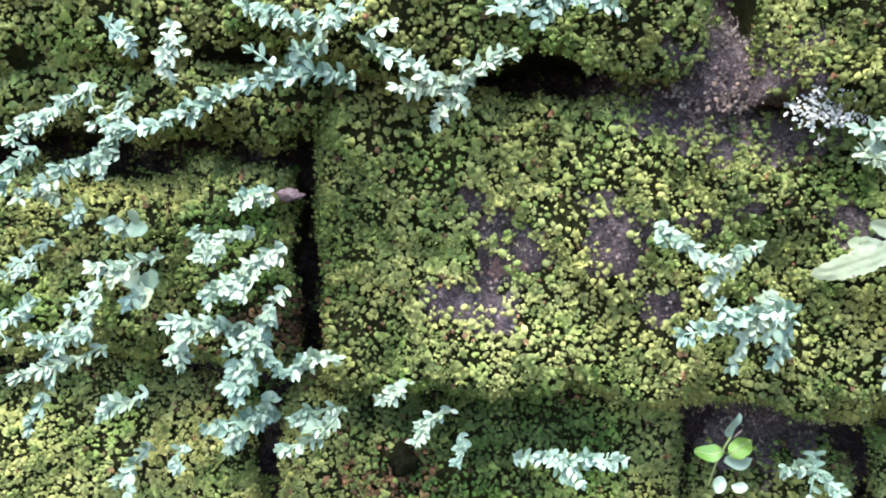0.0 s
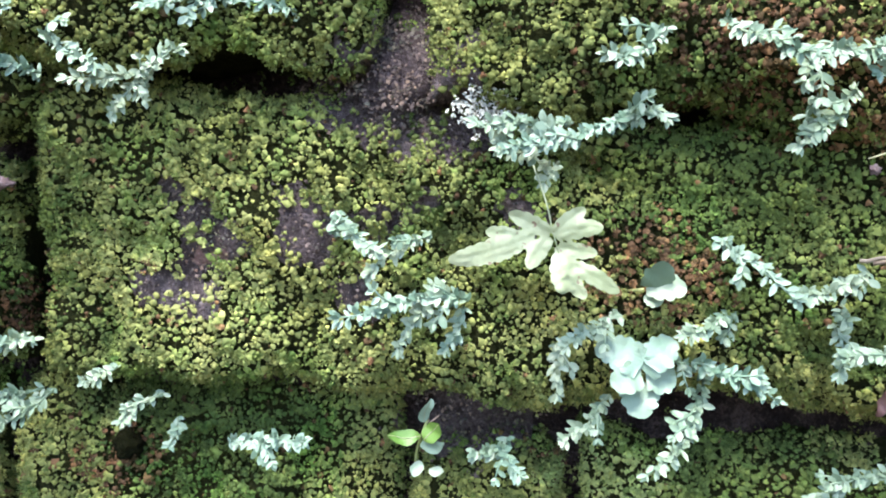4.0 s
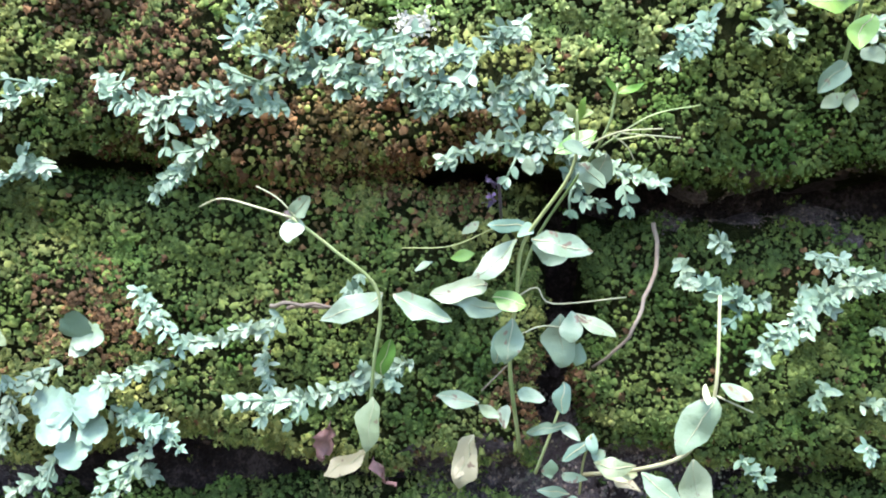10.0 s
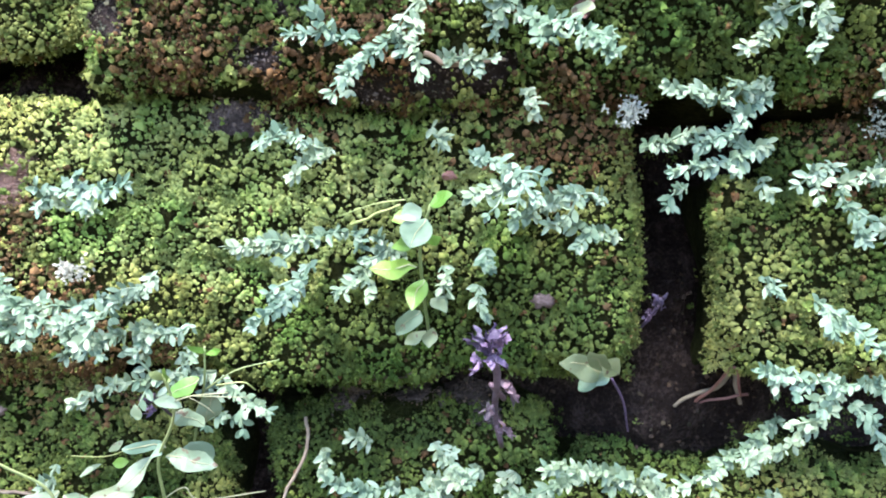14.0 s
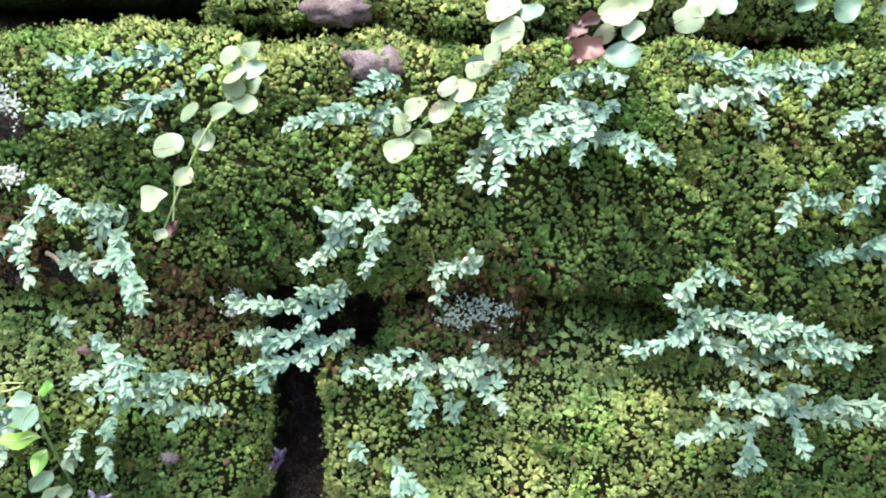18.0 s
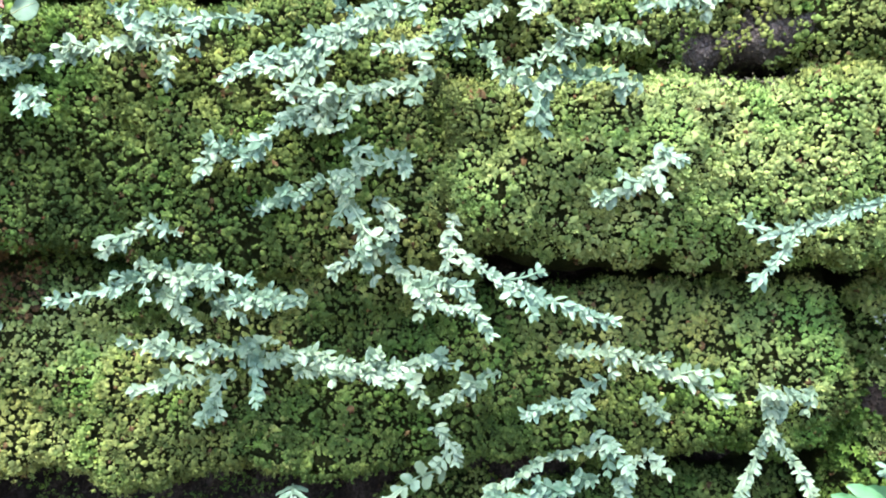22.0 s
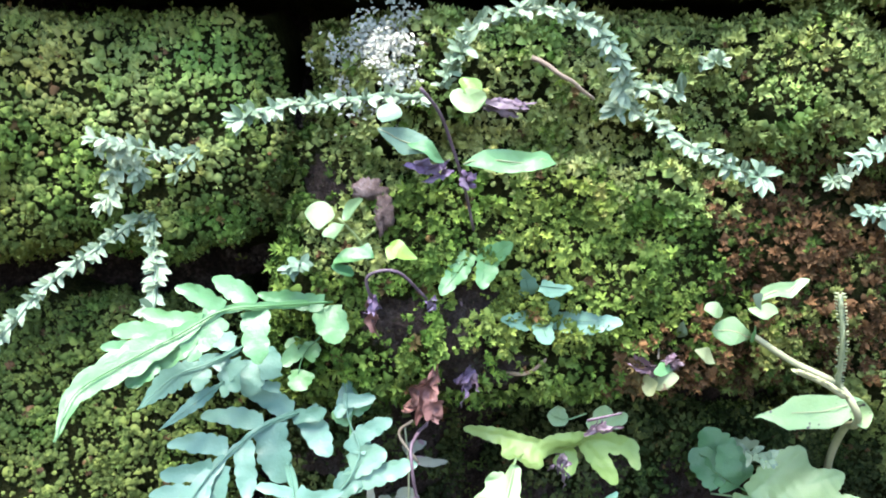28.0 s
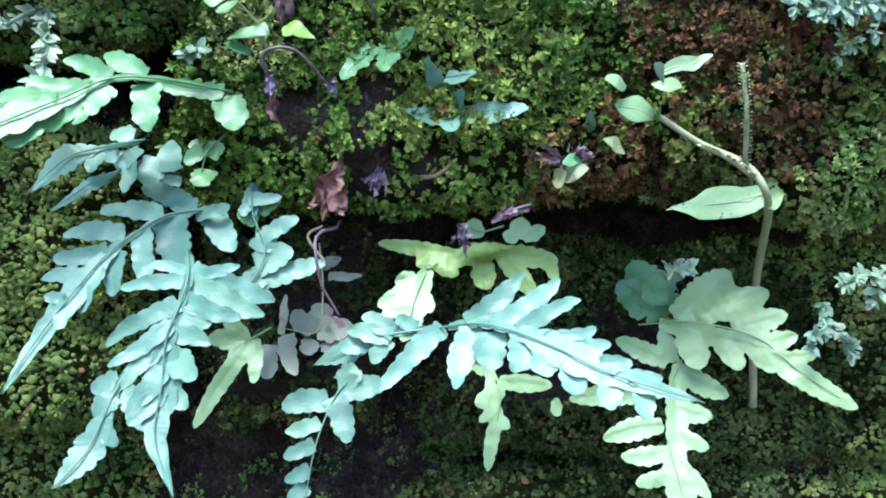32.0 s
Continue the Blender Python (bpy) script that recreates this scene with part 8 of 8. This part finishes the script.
frond("short blue-green fern frond above the long one", FERN_BLUE, [(0.6707, 0.0040, 0.0037), (0.6694, -0.0020, 0.0022), (0.6666, -0.0060, 0.0002), (0.6620, -0.0080, -0.0033)], 0.0021, [
    ((0.6701, 0.0016, 0.0032), (0.6643, 0.0021, 0.0044), 0.0023), ((0.6704, 0.0025, 0.0032), (0.6684, 0.0003, -0.0007), 0.0026), ((0.6688, -0.0026, 0.0022), (0.6726, -0.0024, 0.0048), 0.0021), ((0.6681, -0.0038, 0.0012), (0.6656, -0.0046, -0.0005), 0.0016)])
frond("drooping blue-green fern frond with a long toothed tip", FERN_BLUE, [(0.6769, 0.0020, -0.0082), (0.6810, -0.0100, -0.0115), (0.6806, -0.0130, -0.0155), (0.6794, -0.0150, -0.0196), (0.6794, -0.0170, -0.0249), (0.6793, -0.0200, -0.0305), (0.6826, -0.0240, -0.0367)], 0.0047, [
    ((0.6806, -0.0111, -0.0128), (0.6719, -0.0113, -0.0133), 0.0024), ((0.6805, -0.0128, -0.0152), (0.6716, -0.0157, -0.0200), 0.0026), ((0.6799, -0.0140, -0.0176), (0.6727, -0.0174, -0.0223), 0.0024), ((0.6796, -0.0151, -0.0199), (0.6745, -0.0178, -0.0251), 0.0025), ((0.6794, -0.0163, -0.0230), (0.6757, -0.0194, -0.0279), 0.0027), ((0.6794, -0.0173, -0.0256), (0.6762, -0.0203, -0.0290), 0.0025), ((0.6810, -0.0100, -0.0115), (0.6923, -0.0116, -0.0149), 0.0034), ((0.6809, -0.0110, -0.0128), (0.6912, -0.0134, -0.0167), 0.0034), ((0.6807, -0.0125, -0.0149), (0.6888, -0.0146, -0.0170), 0.0029), ((0.6803, -0.0135, -0.0166), (0.6848, -0.0140, -0.0177), 0.0030), ((0.6799, -0.0146, -0.0189), (0.6848, -0.0157, -0.0200), 0.0028), ((0.6797, -0.0157, -0.0216), (0.6838, -0.0179, -0.0237), 0.0037), ((0.6796, -0.0170, -0.0250), (0.6826, -0.0183, -0.0276), 0.0031), ((0.6809, -0.0096, -0.0114), (0.6755, -0.0097, -0.0105), 0.0016), ((0.6813, -0.0101, -0.0116), (0.6876, -0.0106, -0.0107), 0.0019)])
frond("bluish fern frond hanging low over dark moss", FERN_BLUE, [(0.6714, -0.0060, -0.0245), (0.6706, -0.0100, -0.0274), (0.6682, -0.0140, -0.0343), (0.6653, -0.0180, -0.0379)], 0.0045, [
    ((0.6708, -0.0086, -0.0264), (0.6668, -0.0092, -0.0276), 0.0033), ((0.6707, -0.0103, -0.0281), (0.6682, -0.0120, -0.0303), 0.0030), ((0.6715, -0.0095, -0.0276), (0.6749, -0.0129, -0.0320), 0.0033), ((0.6697, -0.0120, -0.0311), (0.6717, -0.0135, -0.0340), 0.0025)])
frond("blue-green fern frond with a long bright leaflet", FERN_BLUE, [(0.6825, 0.0020, -0.0178), (0.6863, 0.0020, -0.0145), (0.6883, 0.0030, -0.0096), (0.6864, 0.0040, -0.0046), (0.6861, 0.0050, 0.0002)], 0, [
    ((0.6857, 0.0040, -0.0050), (0.6858, 0.0063, 0.0002), 0.0027), ((0.6856, 0.0045, -0.0023), (0.6904, 0.0042, -0.0018), 0.0022), ((0.6876, 0.0033, -0.0084), (0.6930, 0.0038, -0.0050), 0.0027), ((0.6871, 0.0028, -0.0100), (0.6889, 0.0046, -0.0062), 0.0036), ((0.6859, 0.0020, -0.0149), (0.6970, 0.0031, -0.0115), 0.0036), ((0.6867, 0.0025, -0.0121), (0.6922, 0.0026, -0.0096), 0.0041), ((0.6884, 0.0024, -0.0133), (0.6848, 0.0013, -0.0154), 0.0038), ((0.6857, 0.0043, -0.0029), (0.6849, 0.0031, -0.0046), 0.0018)])
frond("fading grey-green fern leaf with a withered lobe", FERN_PALE, [(0.6877, 0.0080, -0.0223), (0.6846, 0.0060, -0.0237), (0.6817, 0.0040, -0.0233)], 0, [
    ((0.6846, 0.0060, -0.0237), (0.6784, 0.0061, -0.0235), 0.0048), ((0.6841, 0.0056, -0.0229), (0.6808, 0.0064, -0.0202), 0.0034), ((0.6848, 0.0060, -0.0241), (0.6817, 0.0028, -0.0282), 0.0043), ((0.6852, 0.0062, -0.0242), (0.6773, 0.0012, -0.0361), 0.0039), ((0.6856, 0.0065, -0.0238), (0.6859, 0.0028, -0.0299), 0.0034)])
frond("withering pinkish fern leaflets on a thin dark stalk", FADED, [(0.6942, 0.0160, -0.0098), (0.6951, 0.0130, -0.0169), (0.6944, 0.0110, -0.0234), (0.6891, 0.0100, -0.0227)], 0, [
    ((0.6863, 0.0100, -0.0254), (0.6874, 0.0076, -0.0301), 0.0037), ((0.6895, 0.0101, -0.0236), (0.6913, 0.0067, -0.0292), 0.0032), ((0.6942, 0.0110, -0.0232), (0.6902, 0.0112, -0.0204), 0.0035), ((0.6942, 0.0111, -0.0230), (0.6998, 0.0112, -0.0228), 0.0041), ((0.6944, 0.0110, -0.0238), (0.6951, 0.0127, -0.0191), 0.0041), ((0.6938, 0.0109, -0.0247), (0.6927, 0.0089, -0.0266), 0.0030), ((0.6965, 0.0110, -0.0248), (0.6970, 0.0100, -0.0268), 0.0035), ((0.6939, 0.0145, -0.0136), (0.6977, 0.0147, -0.0120), 0.0020), ((0.6958, 0.0138, -0.0149), (0.7014, 0.0129, -0.0147), 0.0018), ((0.6886, 0.0100, -0.0236), (0.6891, 0.0128, -0.0177), 0.0014)])
frond("dark blue-green fern frond with rounded leaflets and a purple withered end", FERN_BLUE, [(0.7014, 0.0100, -0.0296), (0.6981, 0.0080, -0.0322), (0.6961, 0.0060, -0.0361), (0.6946, 0.0040, -0.0408), (0.6933, 0.0030, -0.0477)], 0, [
    ((0.6978, 0.0080, -0.0320), (0.7053, 0.0084, -0.0313), 0.0041), ((0.6985, 0.0084, -0.0314), (0.7006, 0.0093, -0.0285), 0.0040), ((0.6971, 0.0074, -0.0331), (0.6999, 0.0032, -0.0390), 0.0040), ((0.6964, 0.0071, -0.0336), (0.6893, 0.0067, -0.0345), 0.0039), ((0.6954, 0.0057, -0.0367), (0.6901, 0.0044, -0.0381), 0.0025), ((0.6946, 0.0044, -0.0399), (0.6901, 0.0026, -0.0410), 0.0027), ((0.6940, 0.0036, -0.0435), (0.6904, 0.0030, -0.0446), 0.0025), ((0.6937, 0.0033, -0.0458), (0.6909, 0.0018, -0.0474), 0.0025)])
frond("broad pale blue fern frond with long leaflets", FERN_BLUE, [(0.7134, -0.0020, -0.0207), (0.7189, -0.0080, -0.0190), (0.7233, -0.0110, -0.0193), (0.7288, -0.0140, -0.0210), (0.7353, -0.0180, -0.0236), (0.7454, -0.0230, -0.0260)], 0.005, [
    ((0.7180, -0.0070, -0.0192), (0.7259, -0.0040, -0.0125), 0.0029), ((0.7212, -0.0096, -0.0192), (0.7306, -0.0071, -0.0128), 0.0030), ((0.7243, -0.0116, -0.0196), (0.7327, -0.0107, -0.0155), 0.0026), ((0.7275, -0.0132, -0.0203), (0.7346, -0.0126, -0.0191), 0.0027), ((0.7309, -0.0151, -0.0215), (0.7357, -0.0153, -0.0206), 0.0025), ((0.7341, -0.0171, -0.0228), (0.7381, -0.0180, -0.0224), 0.0025), ((0.7372, -0.0189, -0.0240), (0.7415, -0.0189, -0.0240), 0.0022), ((0.7146, -0.0033, -0.0203), (0.7059, -0.0078, -0.0280), 0.0033), ((0.7185, -0.0075, -0.0194), (0.7161, -0.0124, -0.0266), 0.0036), ((0.7211, -0.0096, -0.0198), (0.7208, -0.0119, -0.0246), 0.0045), ((0.7250, -0.0119, -0.0199), (0.7239, -0.0146, -0.0240), 0.0041), ((0.7282, -0.0137, -0.0211), (0.7273, -0.0163, -0.0241), 0.0040), ((0.7315, -0.0157, -0.0223), (0.7309, -0.0176, -0.0262), 0.0038), ((0.7353, -0.0180, -0.0238), (0.7349, -0.0204, -0.0274), 0.0034), ((0.7391, -0.0199, -0.0253), (0.7389, -0.0224, -0.0279), 0.0030)])
frond("short blue fern frond joining the broad one", FERN_BLUE, [(0.7134, -0.0020, -0.0207), (0.7068, -0.0010, -0.0218), (0.7008, 0.0010, -0.0244), (0.6952, 0.0020, -0.0268)], 0.0038, [
    ((0.7077, -0.0011, -0.0217), (0.7027, 0.0002, -0.0190), 0.0029), ((0.7068, -0.0010, -0.0221), (0.7007, -0.0011, -0.0212), 0.0032), ((0.7039, 0.0000, -0.0231), (0.6997, -0.0012, -0.0234), 0.0029), ((0.7068, -0.0009, -0.0225), (0.7045, -0.0024, -0.0255), 0.0027), ((0.7109, -0.0016, -0.0209), (0.7077, -0.0013, -0.0192), 0.0024)])
frond("lime green fern leaf with scalloped lobes and a bleached tip", FERN_LIME, [(0.7224, 0.0180, -0.0111), (0.7163, 0.0140, -0.0119), (0.7119, 0.0100, -0.0138), (0.7086, 0.0040, -0.0166)], 0, [
    ((0.7163, 0.0140, -0.0115), (0.7038, 0.0149, -0.0098), 0.0036), ((0.7150, 0.0127, -0.0126), (0.7253, 0.0129, -0.0112), 0.0050), ((0.7233, 0.0180, -0.0116), (0.7332, 0.0162, -0.0131), 0.0052), ((0.7207, 0.0167, -0.0129), (0.7215, 0.0145, -0.0175), 0.0059), ((0.7238, 0.0180, -0.0123), (0.7293, 0.0144, -0.0186), 0.0048), ((0.7308, 0.0180, -0.0122), (0.7328, 0.0150, -0.0163), 0.0032), ((0.7127, 0.0112, -0.0125), (0.7169, 0.0102, -0.0146), 0.0037), ((0.7136, 0.0120, -0.0119), (0.7101, 0.0109, -0.0131), 0.0039)])
frond("bleached whitish lobe of the lime fern leaf", FERN_PALE, [(0.7123, 0.0100, -0.0130), (0.7108, 0.0030, -0.0157), (0.7087, -0.0020, -0.0227)], 0.0067, [
    ((0.7108, 0.0037, -0.0153), (0.7048, 0.0024, -0.0181), 0.0038), ((0.7110, 0.0025, -0.0165), (0.7129, 0.0008, -0.0189), 0.0033), ((0.7100, 0.0012, -0.0183), (0.7054, -0.0004, -0.0193), 0.0029), ((0.7103, 0.0054, -0.0143), (0.7073, 0.0052, -0.0149), 0.0034)])
frond("small crinkled pale fern leaf above the lime one", FERN_PALE, [(0.7242, 0.0160, -0.0073), (0.7205, 0.0150, -0.0081), (0.7177, 0.0140, -0.0067)], 0, [
    ((0.7195, 0.0149, -0.0090), (0.7194, 0.0163, -0.0060), 0.0046), ((0.7209, 0.0151, -0.0086), (0.7177, 0.0152, -0.0072), 0.0027), ((0.7265, 0.0160, -0.0092), (0.7274, 0.0164, -0.0060), 0.0051), ((0.7274, 0.0160, -0.0092), (0.7311, 0.0168, -0.0076), 0.0037), ((0.7265, 0.0160, -0.0096), (0.7242, 0.0160, -0.0084), 0.0031)])
frond("large pale green lobed fern leaf with a pointed tip", FERN_PALE, [(0.7495, 0.0300, -0.0262), (0.7550, 0.0240, -0.0247), (0.7596, 0.0200, -0.0245), (0.7666, 0.0170, -0.0264), (0.7724, 0.0140, -0.0314), (0.7801, 0.0110, -0.0366)], 0.0074, [
    ((0.7546, 0.0244, -0.0240), (0.7647, 0.0274, -0.0163), 0.0086), ((0.7581, 0.0214, -0.0238), (0.7701, 0.0230, -0.0193), 0.0061), ((0.7629, 0.0187, -0.0248), (0.7716, 0.0187, -0.0225), 0.0052), ((0.7670, 0.0168, -0.0268), (0.7727, 0.0173, -0.0258), 0.0039), ((0.7701, 0.0152, -0.0294), (0.7752, 0.0150, -0.0287), 0.0031), ((0.7559, 0.0231, -0.0260), (0.7575, 0.0190, -0.0320), 0.0073), ((0.7613, 0.0192, -0.0258), (0.7634, 0.0164, -0.0315), 0.0058), ((0.7654, 0.0174, -0.0270), (0.7686, 0.0146, -0.0315), 0.0050), ((0.7693, 0.0153, -0.0300), (0.7712, 0.0127, -0.0330), 0.0035)])
frond("bright green scalloped fern leaf on a curved stalk", FERN, [(0.7566, 0.0300, -0.0258), (0.7535, 0.0300, -0.0242), (0.7480, 0.0280, -0.0203)], 0, [
    ((0.7543, 0.0300, -0.0249), (0.7488, 0.0330, -0.0151), 0.0081), ((0.7513, 0.0295, -0.0241), (0.7461, 0.0315, -0.0187), 0.0061), ((0.7523, 0.0294, -0.0226), (0.7527, 0.0310, -0.0171), 0.0050)])
frond("pale yellow-green lobed fern leaf hanging down", FERN_PALE, [(0.7571, 0.0260, -0.0301), (0.7526, 0.0200, -0.0357), (0.7514, 0.0150, -0.0429), (0.7523, 0.0110, -0.0490), (0.7533, 0.0080, -0.0561)], 0.0086, [
    ((0.7530, 0.0235, -0.0316), (0.7445, 0.0253, -0.0279), 0.0052), ((0.7540, 0.0238, -0.0316), (0.7527, 0.0260, -0.0260), 0.0049), ((0.7512, 0.0200, -0.0356), (0.7354, 0.0183, -0.0367), 0.0057), ((0.7506, 0.0166, -0.0407), (0.7405, 0.0156, -0.0426), 0.0050), ((0.7509, 0.0140, -0.0446), (0.7432, 0.0131, -0.0451), 0.0040), ((0.7514, 0.0120, -0.0477), (0.7449, 0.0104, -0.0484), 0.0036), ((0.7544, 0.0232, -0.0325), (0.7628, 0.0209, -0.0371), 0.0054), ((0.7529, 0.0182, -0.0383), (0.7591, 0.0170, -0.0395), 0.0043), ((0.7525, 0.0154, -0.0423), (0.7575, 0.0135, -0.0438), 0.0038), ((0.7527, 0.0129, -0.0460), (0.7567, 0.0102, -0.0510), 0.0034)])
frond("small holed pale fern leaf hanging to a narrow tip", FERN_PALE, [(0.7210, 0.0080, -0.0270), (0.7229, 0.0040, -0.0313), (0.7223, 0.0030, -0.0363), (0.7209, 0.0020, -0.0433)], 0.004, [
    ((0.7230, 0.0049, -0.0303), (0.7308, 0.0046, -0.0308), 0.0039), ((0.7234, 0.0040, -0.0314), (0.7191, 0.0024, -0.0333), 0.0042), ((0.7222, 0.0062, -0.0288), (0.7183, 0.0058, -0.0274), 0.0039), ((0.7229, 0.0035, -0.0338), (0.7197, 0.0024, -0.0359), 0.0025), ((0.7225, 0.0032, -0.0355), (0.7242, 0.0019, -0.0368), 0.0025), ((0.7314, 0.0035, -0.0352), (0.7314, 0.0036, -0.0326), 0.0025)])
frond("tiny pale seedling on dark moss", MINT, [(0.7576, 0.0340, -0.0207), (0.7563, 0.0330, -0.0187)], 0, [
    ((0.7563, 0.0330, -0.0184), (0.7538, 0.0337, -0.0169), 0.0023), ((0.7563, 0.0330, -0.0186), (0.7589, 0.0331, -0.0172), 0.0023), ((0.7563, 0.0331, -0.0190), (0.7558, 0.0313, -0.0206), 0.0023), ((0.7563, 0.0330, -0.0184), (0.7565, 0.0339, -0.0164), 0.0019)])
frond("arching bright green fern frond with broad leaflets", FERN, [(0.6845, 0.0020, 0.0132), (0.6772, -0.0070, 0.0141), (0.6718, -0.0100, 0.0139), (0.6666, -0.0130, 0.0111), (0.6610, -0.0160, 0.0082), (0.6564, -0.0200, 0.0052), (0.6560, -0.0250, 0.0008)], 0.0046, [
    ((0.6755, -0.0079, 0.0143), (0.6690, -0.0062, 0.0178), 0.0030), ((0.6719, -0.0099, 0.0140), (0.6649, -0.0091, 0.0168), 0.0028), ((0.6693, -0.0114, 0.0124), (0.6614, -0.0119, 0.0138), 0.0029), ((0.6661, -0.0133, 0.0105), (0.6577, -0.0128, 0.0115), 0.0027), ((0.6636, -0.0147, 0.0089), (0.6572, -0.0147, 0.0101), 0.0023), ((0.6834, 0.0008, 0.0130), (0.6737, 0.0004, 0.0146), 0.0028), ((0.6838, 0.0011, 0.0126), (0.6856, -0.0013, 0.0078), 0.0046), ((0.6755, -0.0080, 0.0136), (0.6768, -0.0117, 0.0072), 0.0041), ((0.6712, -0.0103, 0.0134), (0.6678, -0.0141, 0.0081), 0.0047), ((0.6680, -0.0123, 0.0114), (0.6640, -0.0144, 0.0071), 0.0041), ((0.6642, -0.0146, 0.0082), (0.6611, -0.0166, 0.0054), 0.0031)])
frond("bluish fern frond under the bright green one", FERN_BLUE, [(0.6714, 0.0020, 0.0065), (0.6684, -0.0040, 0.0054), (0.6637, -0.0060, 0.0038), (0.6587, -0.0070, -0.0007)], 0.0041, [
    ((0.6704, 0.0007, 0.0068), (0.6665, 0.0011, 0.0075), 0.0029), ((0.6701, -0.0012, 0.0052), (0.6715, -0.0039, 0.0013), 0.0032), ((0.6673, -0.0045, 0.0047), (0.6668, -0.0070, 0.0021), 0.0028), ((0.6734, 0.0020, 0.0040), (0.6724, -0.0003, -0.0003), 0.0044)])
frond("small scalloped green fern leaflets over the dark joint", FERN, [(0.6830, 0.0060, 0.0081), (0.6797, 0.0050, 0.0047), (0.6786, 0.0040, 0.0005)], 0, [
    ((0.6789, 0.0048, 0.0039), (0.6773, 0.0062, 0.0068), 0.0034), ((0.6797, 0.0048, 0.0039), (0.6814, 0.0055, 0.0064), 0.0034), ((0.6794, 0.0044, 0.0022), (0.6789, 0.0020, -0.0002), 0.0037), ((0.6797, 0.0051, 0.0056), (0.6765, 0.0039, 0.0032), 0.0027)])
frond("jagged green fern leaflet by the dark joint", FERN, [(0.6868, 0.0040, -0.0090), (0.6866, 0.0050, -0.0040), (0.6856, 0.0060, 0.0001)], 0, [
    ((0.6867, 0.0048, -0.0049), (0.6856, 0.0074, 0.0001), 0.0030), ((0.6868, 0.0049, -0.0044), (0.6897, 0.0058, -0.0015), 0.0027), ((0.6867, 0.0047, -0.0057), (0.6841, 0.0043, -0.0043), 0.0022)])
frond("bright pale leaf cluster of cut lobes hanging on a thin stem", PALE, [(0.2629, 0.0060, 0.0089), (0.2656, 0.0000, 0.0018), (0.2669, -0.0020, -0.0032), (0.2689, -0.0020, -0.0092)], 0, [
    ((0.2664, -0.0019, -0.0030), (0.2595, -0.0005, 0.0000), 0.0042), ((0.2636, -0.0019, -0.0036), (0.2499, -0.0045, -0.0079), 0.0058), ((0.2613, -0.0019, -0.0038), (0.2558, -0.0026, -0.0031), 0.0036), ((0.2662, -0.0020, -0.0039), (0.2629, -0.0043, -0.0088), 0.0045), ((0.2669, -0.0020, -0.0032), (0.2720, -0.0006, 0.0011), 0.0040), ((0.2674, -0.0020, -0.0032), (0.2749, -0.0024, -0.0018), 0.0047), ((0.2679, -0.0020, -0.0053), (0.2741, -0.0024, -0.0062), 0.0038), ((0.2686, -0.0020, -0.0055), (0.2687, -0.0059, -0.0127), 0.0058), ((0.2698, -0.0020, -0.0082), (0.2776, -0.0049, -0.0122), 0.0042), ((0.2691, -0.0020, -0.0101), (0.2725, -0.0036, -0.0135), 0.0036)])
frond("pale blue-green rosette of broad rounded leaves", MINT_BLUE, [(0.2824, 0.0120, -0.0340), (0.2831, 0.0040, -0.0274)], 0, [
    ((0.2833, 0.0040, -0.0259), (0.2753, 0.0054, -0.0230), 0.0063), ((0.2837, 0.0040, -0.0256), (0.2886, 0.0055, -0.0214), 0.0061), ((0.2831, 0.0040, -0.0274), (0.2778, 0.0022, -0.0287), 0.0055), ((0.2840, 0.0048, -0.0280), (0.2893, 0.0047, -0.0282), 0.0057), ((0.2828, 0.0064, -0.0293), (0.2833, 0.0030, -0.0349), 0.0066), ((0.2837, 0.0040, -0.0274), (0.2859, 0.0040, -0.0251), 0.0042), ((0.2831, 0.0040, -0.0274), (0.2800, 0.0046, -0.0262), 0.0038)])
lobed_leaf((0.7046, 0.0060, 0.0202), [((0.7046, 0.0060, 0.0202), (0.7005, 0.0000, 0.0150), 0.0033), ((0.7069, 0.0060, 0.0208), (0.7062, 0.0000, 0.0161), 0.0034), ((0.7065, 0.0060, 0.0194), (0.7102, 0.0020, 0.0219), 0.0033)], FERN, "small green crescent fern leaf on moss")
lobed_leaf((0.7142, 0.0100, 0.0113), [((0.7142, 0.0100, 0.0113), (0.7126, 0.0040, 0.0178), 0.0029), ((0.7155, 0.0100, 0.0100), (0.7097, 0.0040, 0.0105), 0.0032), ((0.7156, 0.0080, 0.0099), (0.7263, 0.0020, 0.0110), 0.0037), ((0.7156, 0.0080, 0.0101), (0.7161, 0.0020, 0.0079), 0.0032), ((0.7164, 0.0080, 0.0107), (0.7177, 0.0040, 0.0131), 0.0024), ((0.7149, 0.0060, 0.0154), (0.7193, 0.0020, 0.0157), 0.0023)], FERN_BLUE, "small pale blue-green lobed fern leaf on moss")
fern([(0.5896, 0.0040, 0.0178), (0.5837, -0.0020, 0.0184), (0.5787, -0.0060, 0.0159), (0.5723, -0.0080, 0.0121)], 0.0033, 5, MINT, "small whitish fern frond at the joint", 0)
fern([(0.5566, 0.0040, 0.0145), (0.5571, 0.0000, 0.0136), (0.5569, -0.0020, 0.0103)], 0.0045, 3, MINT_BLUE, "small bluish fern frond at the joint", 0)
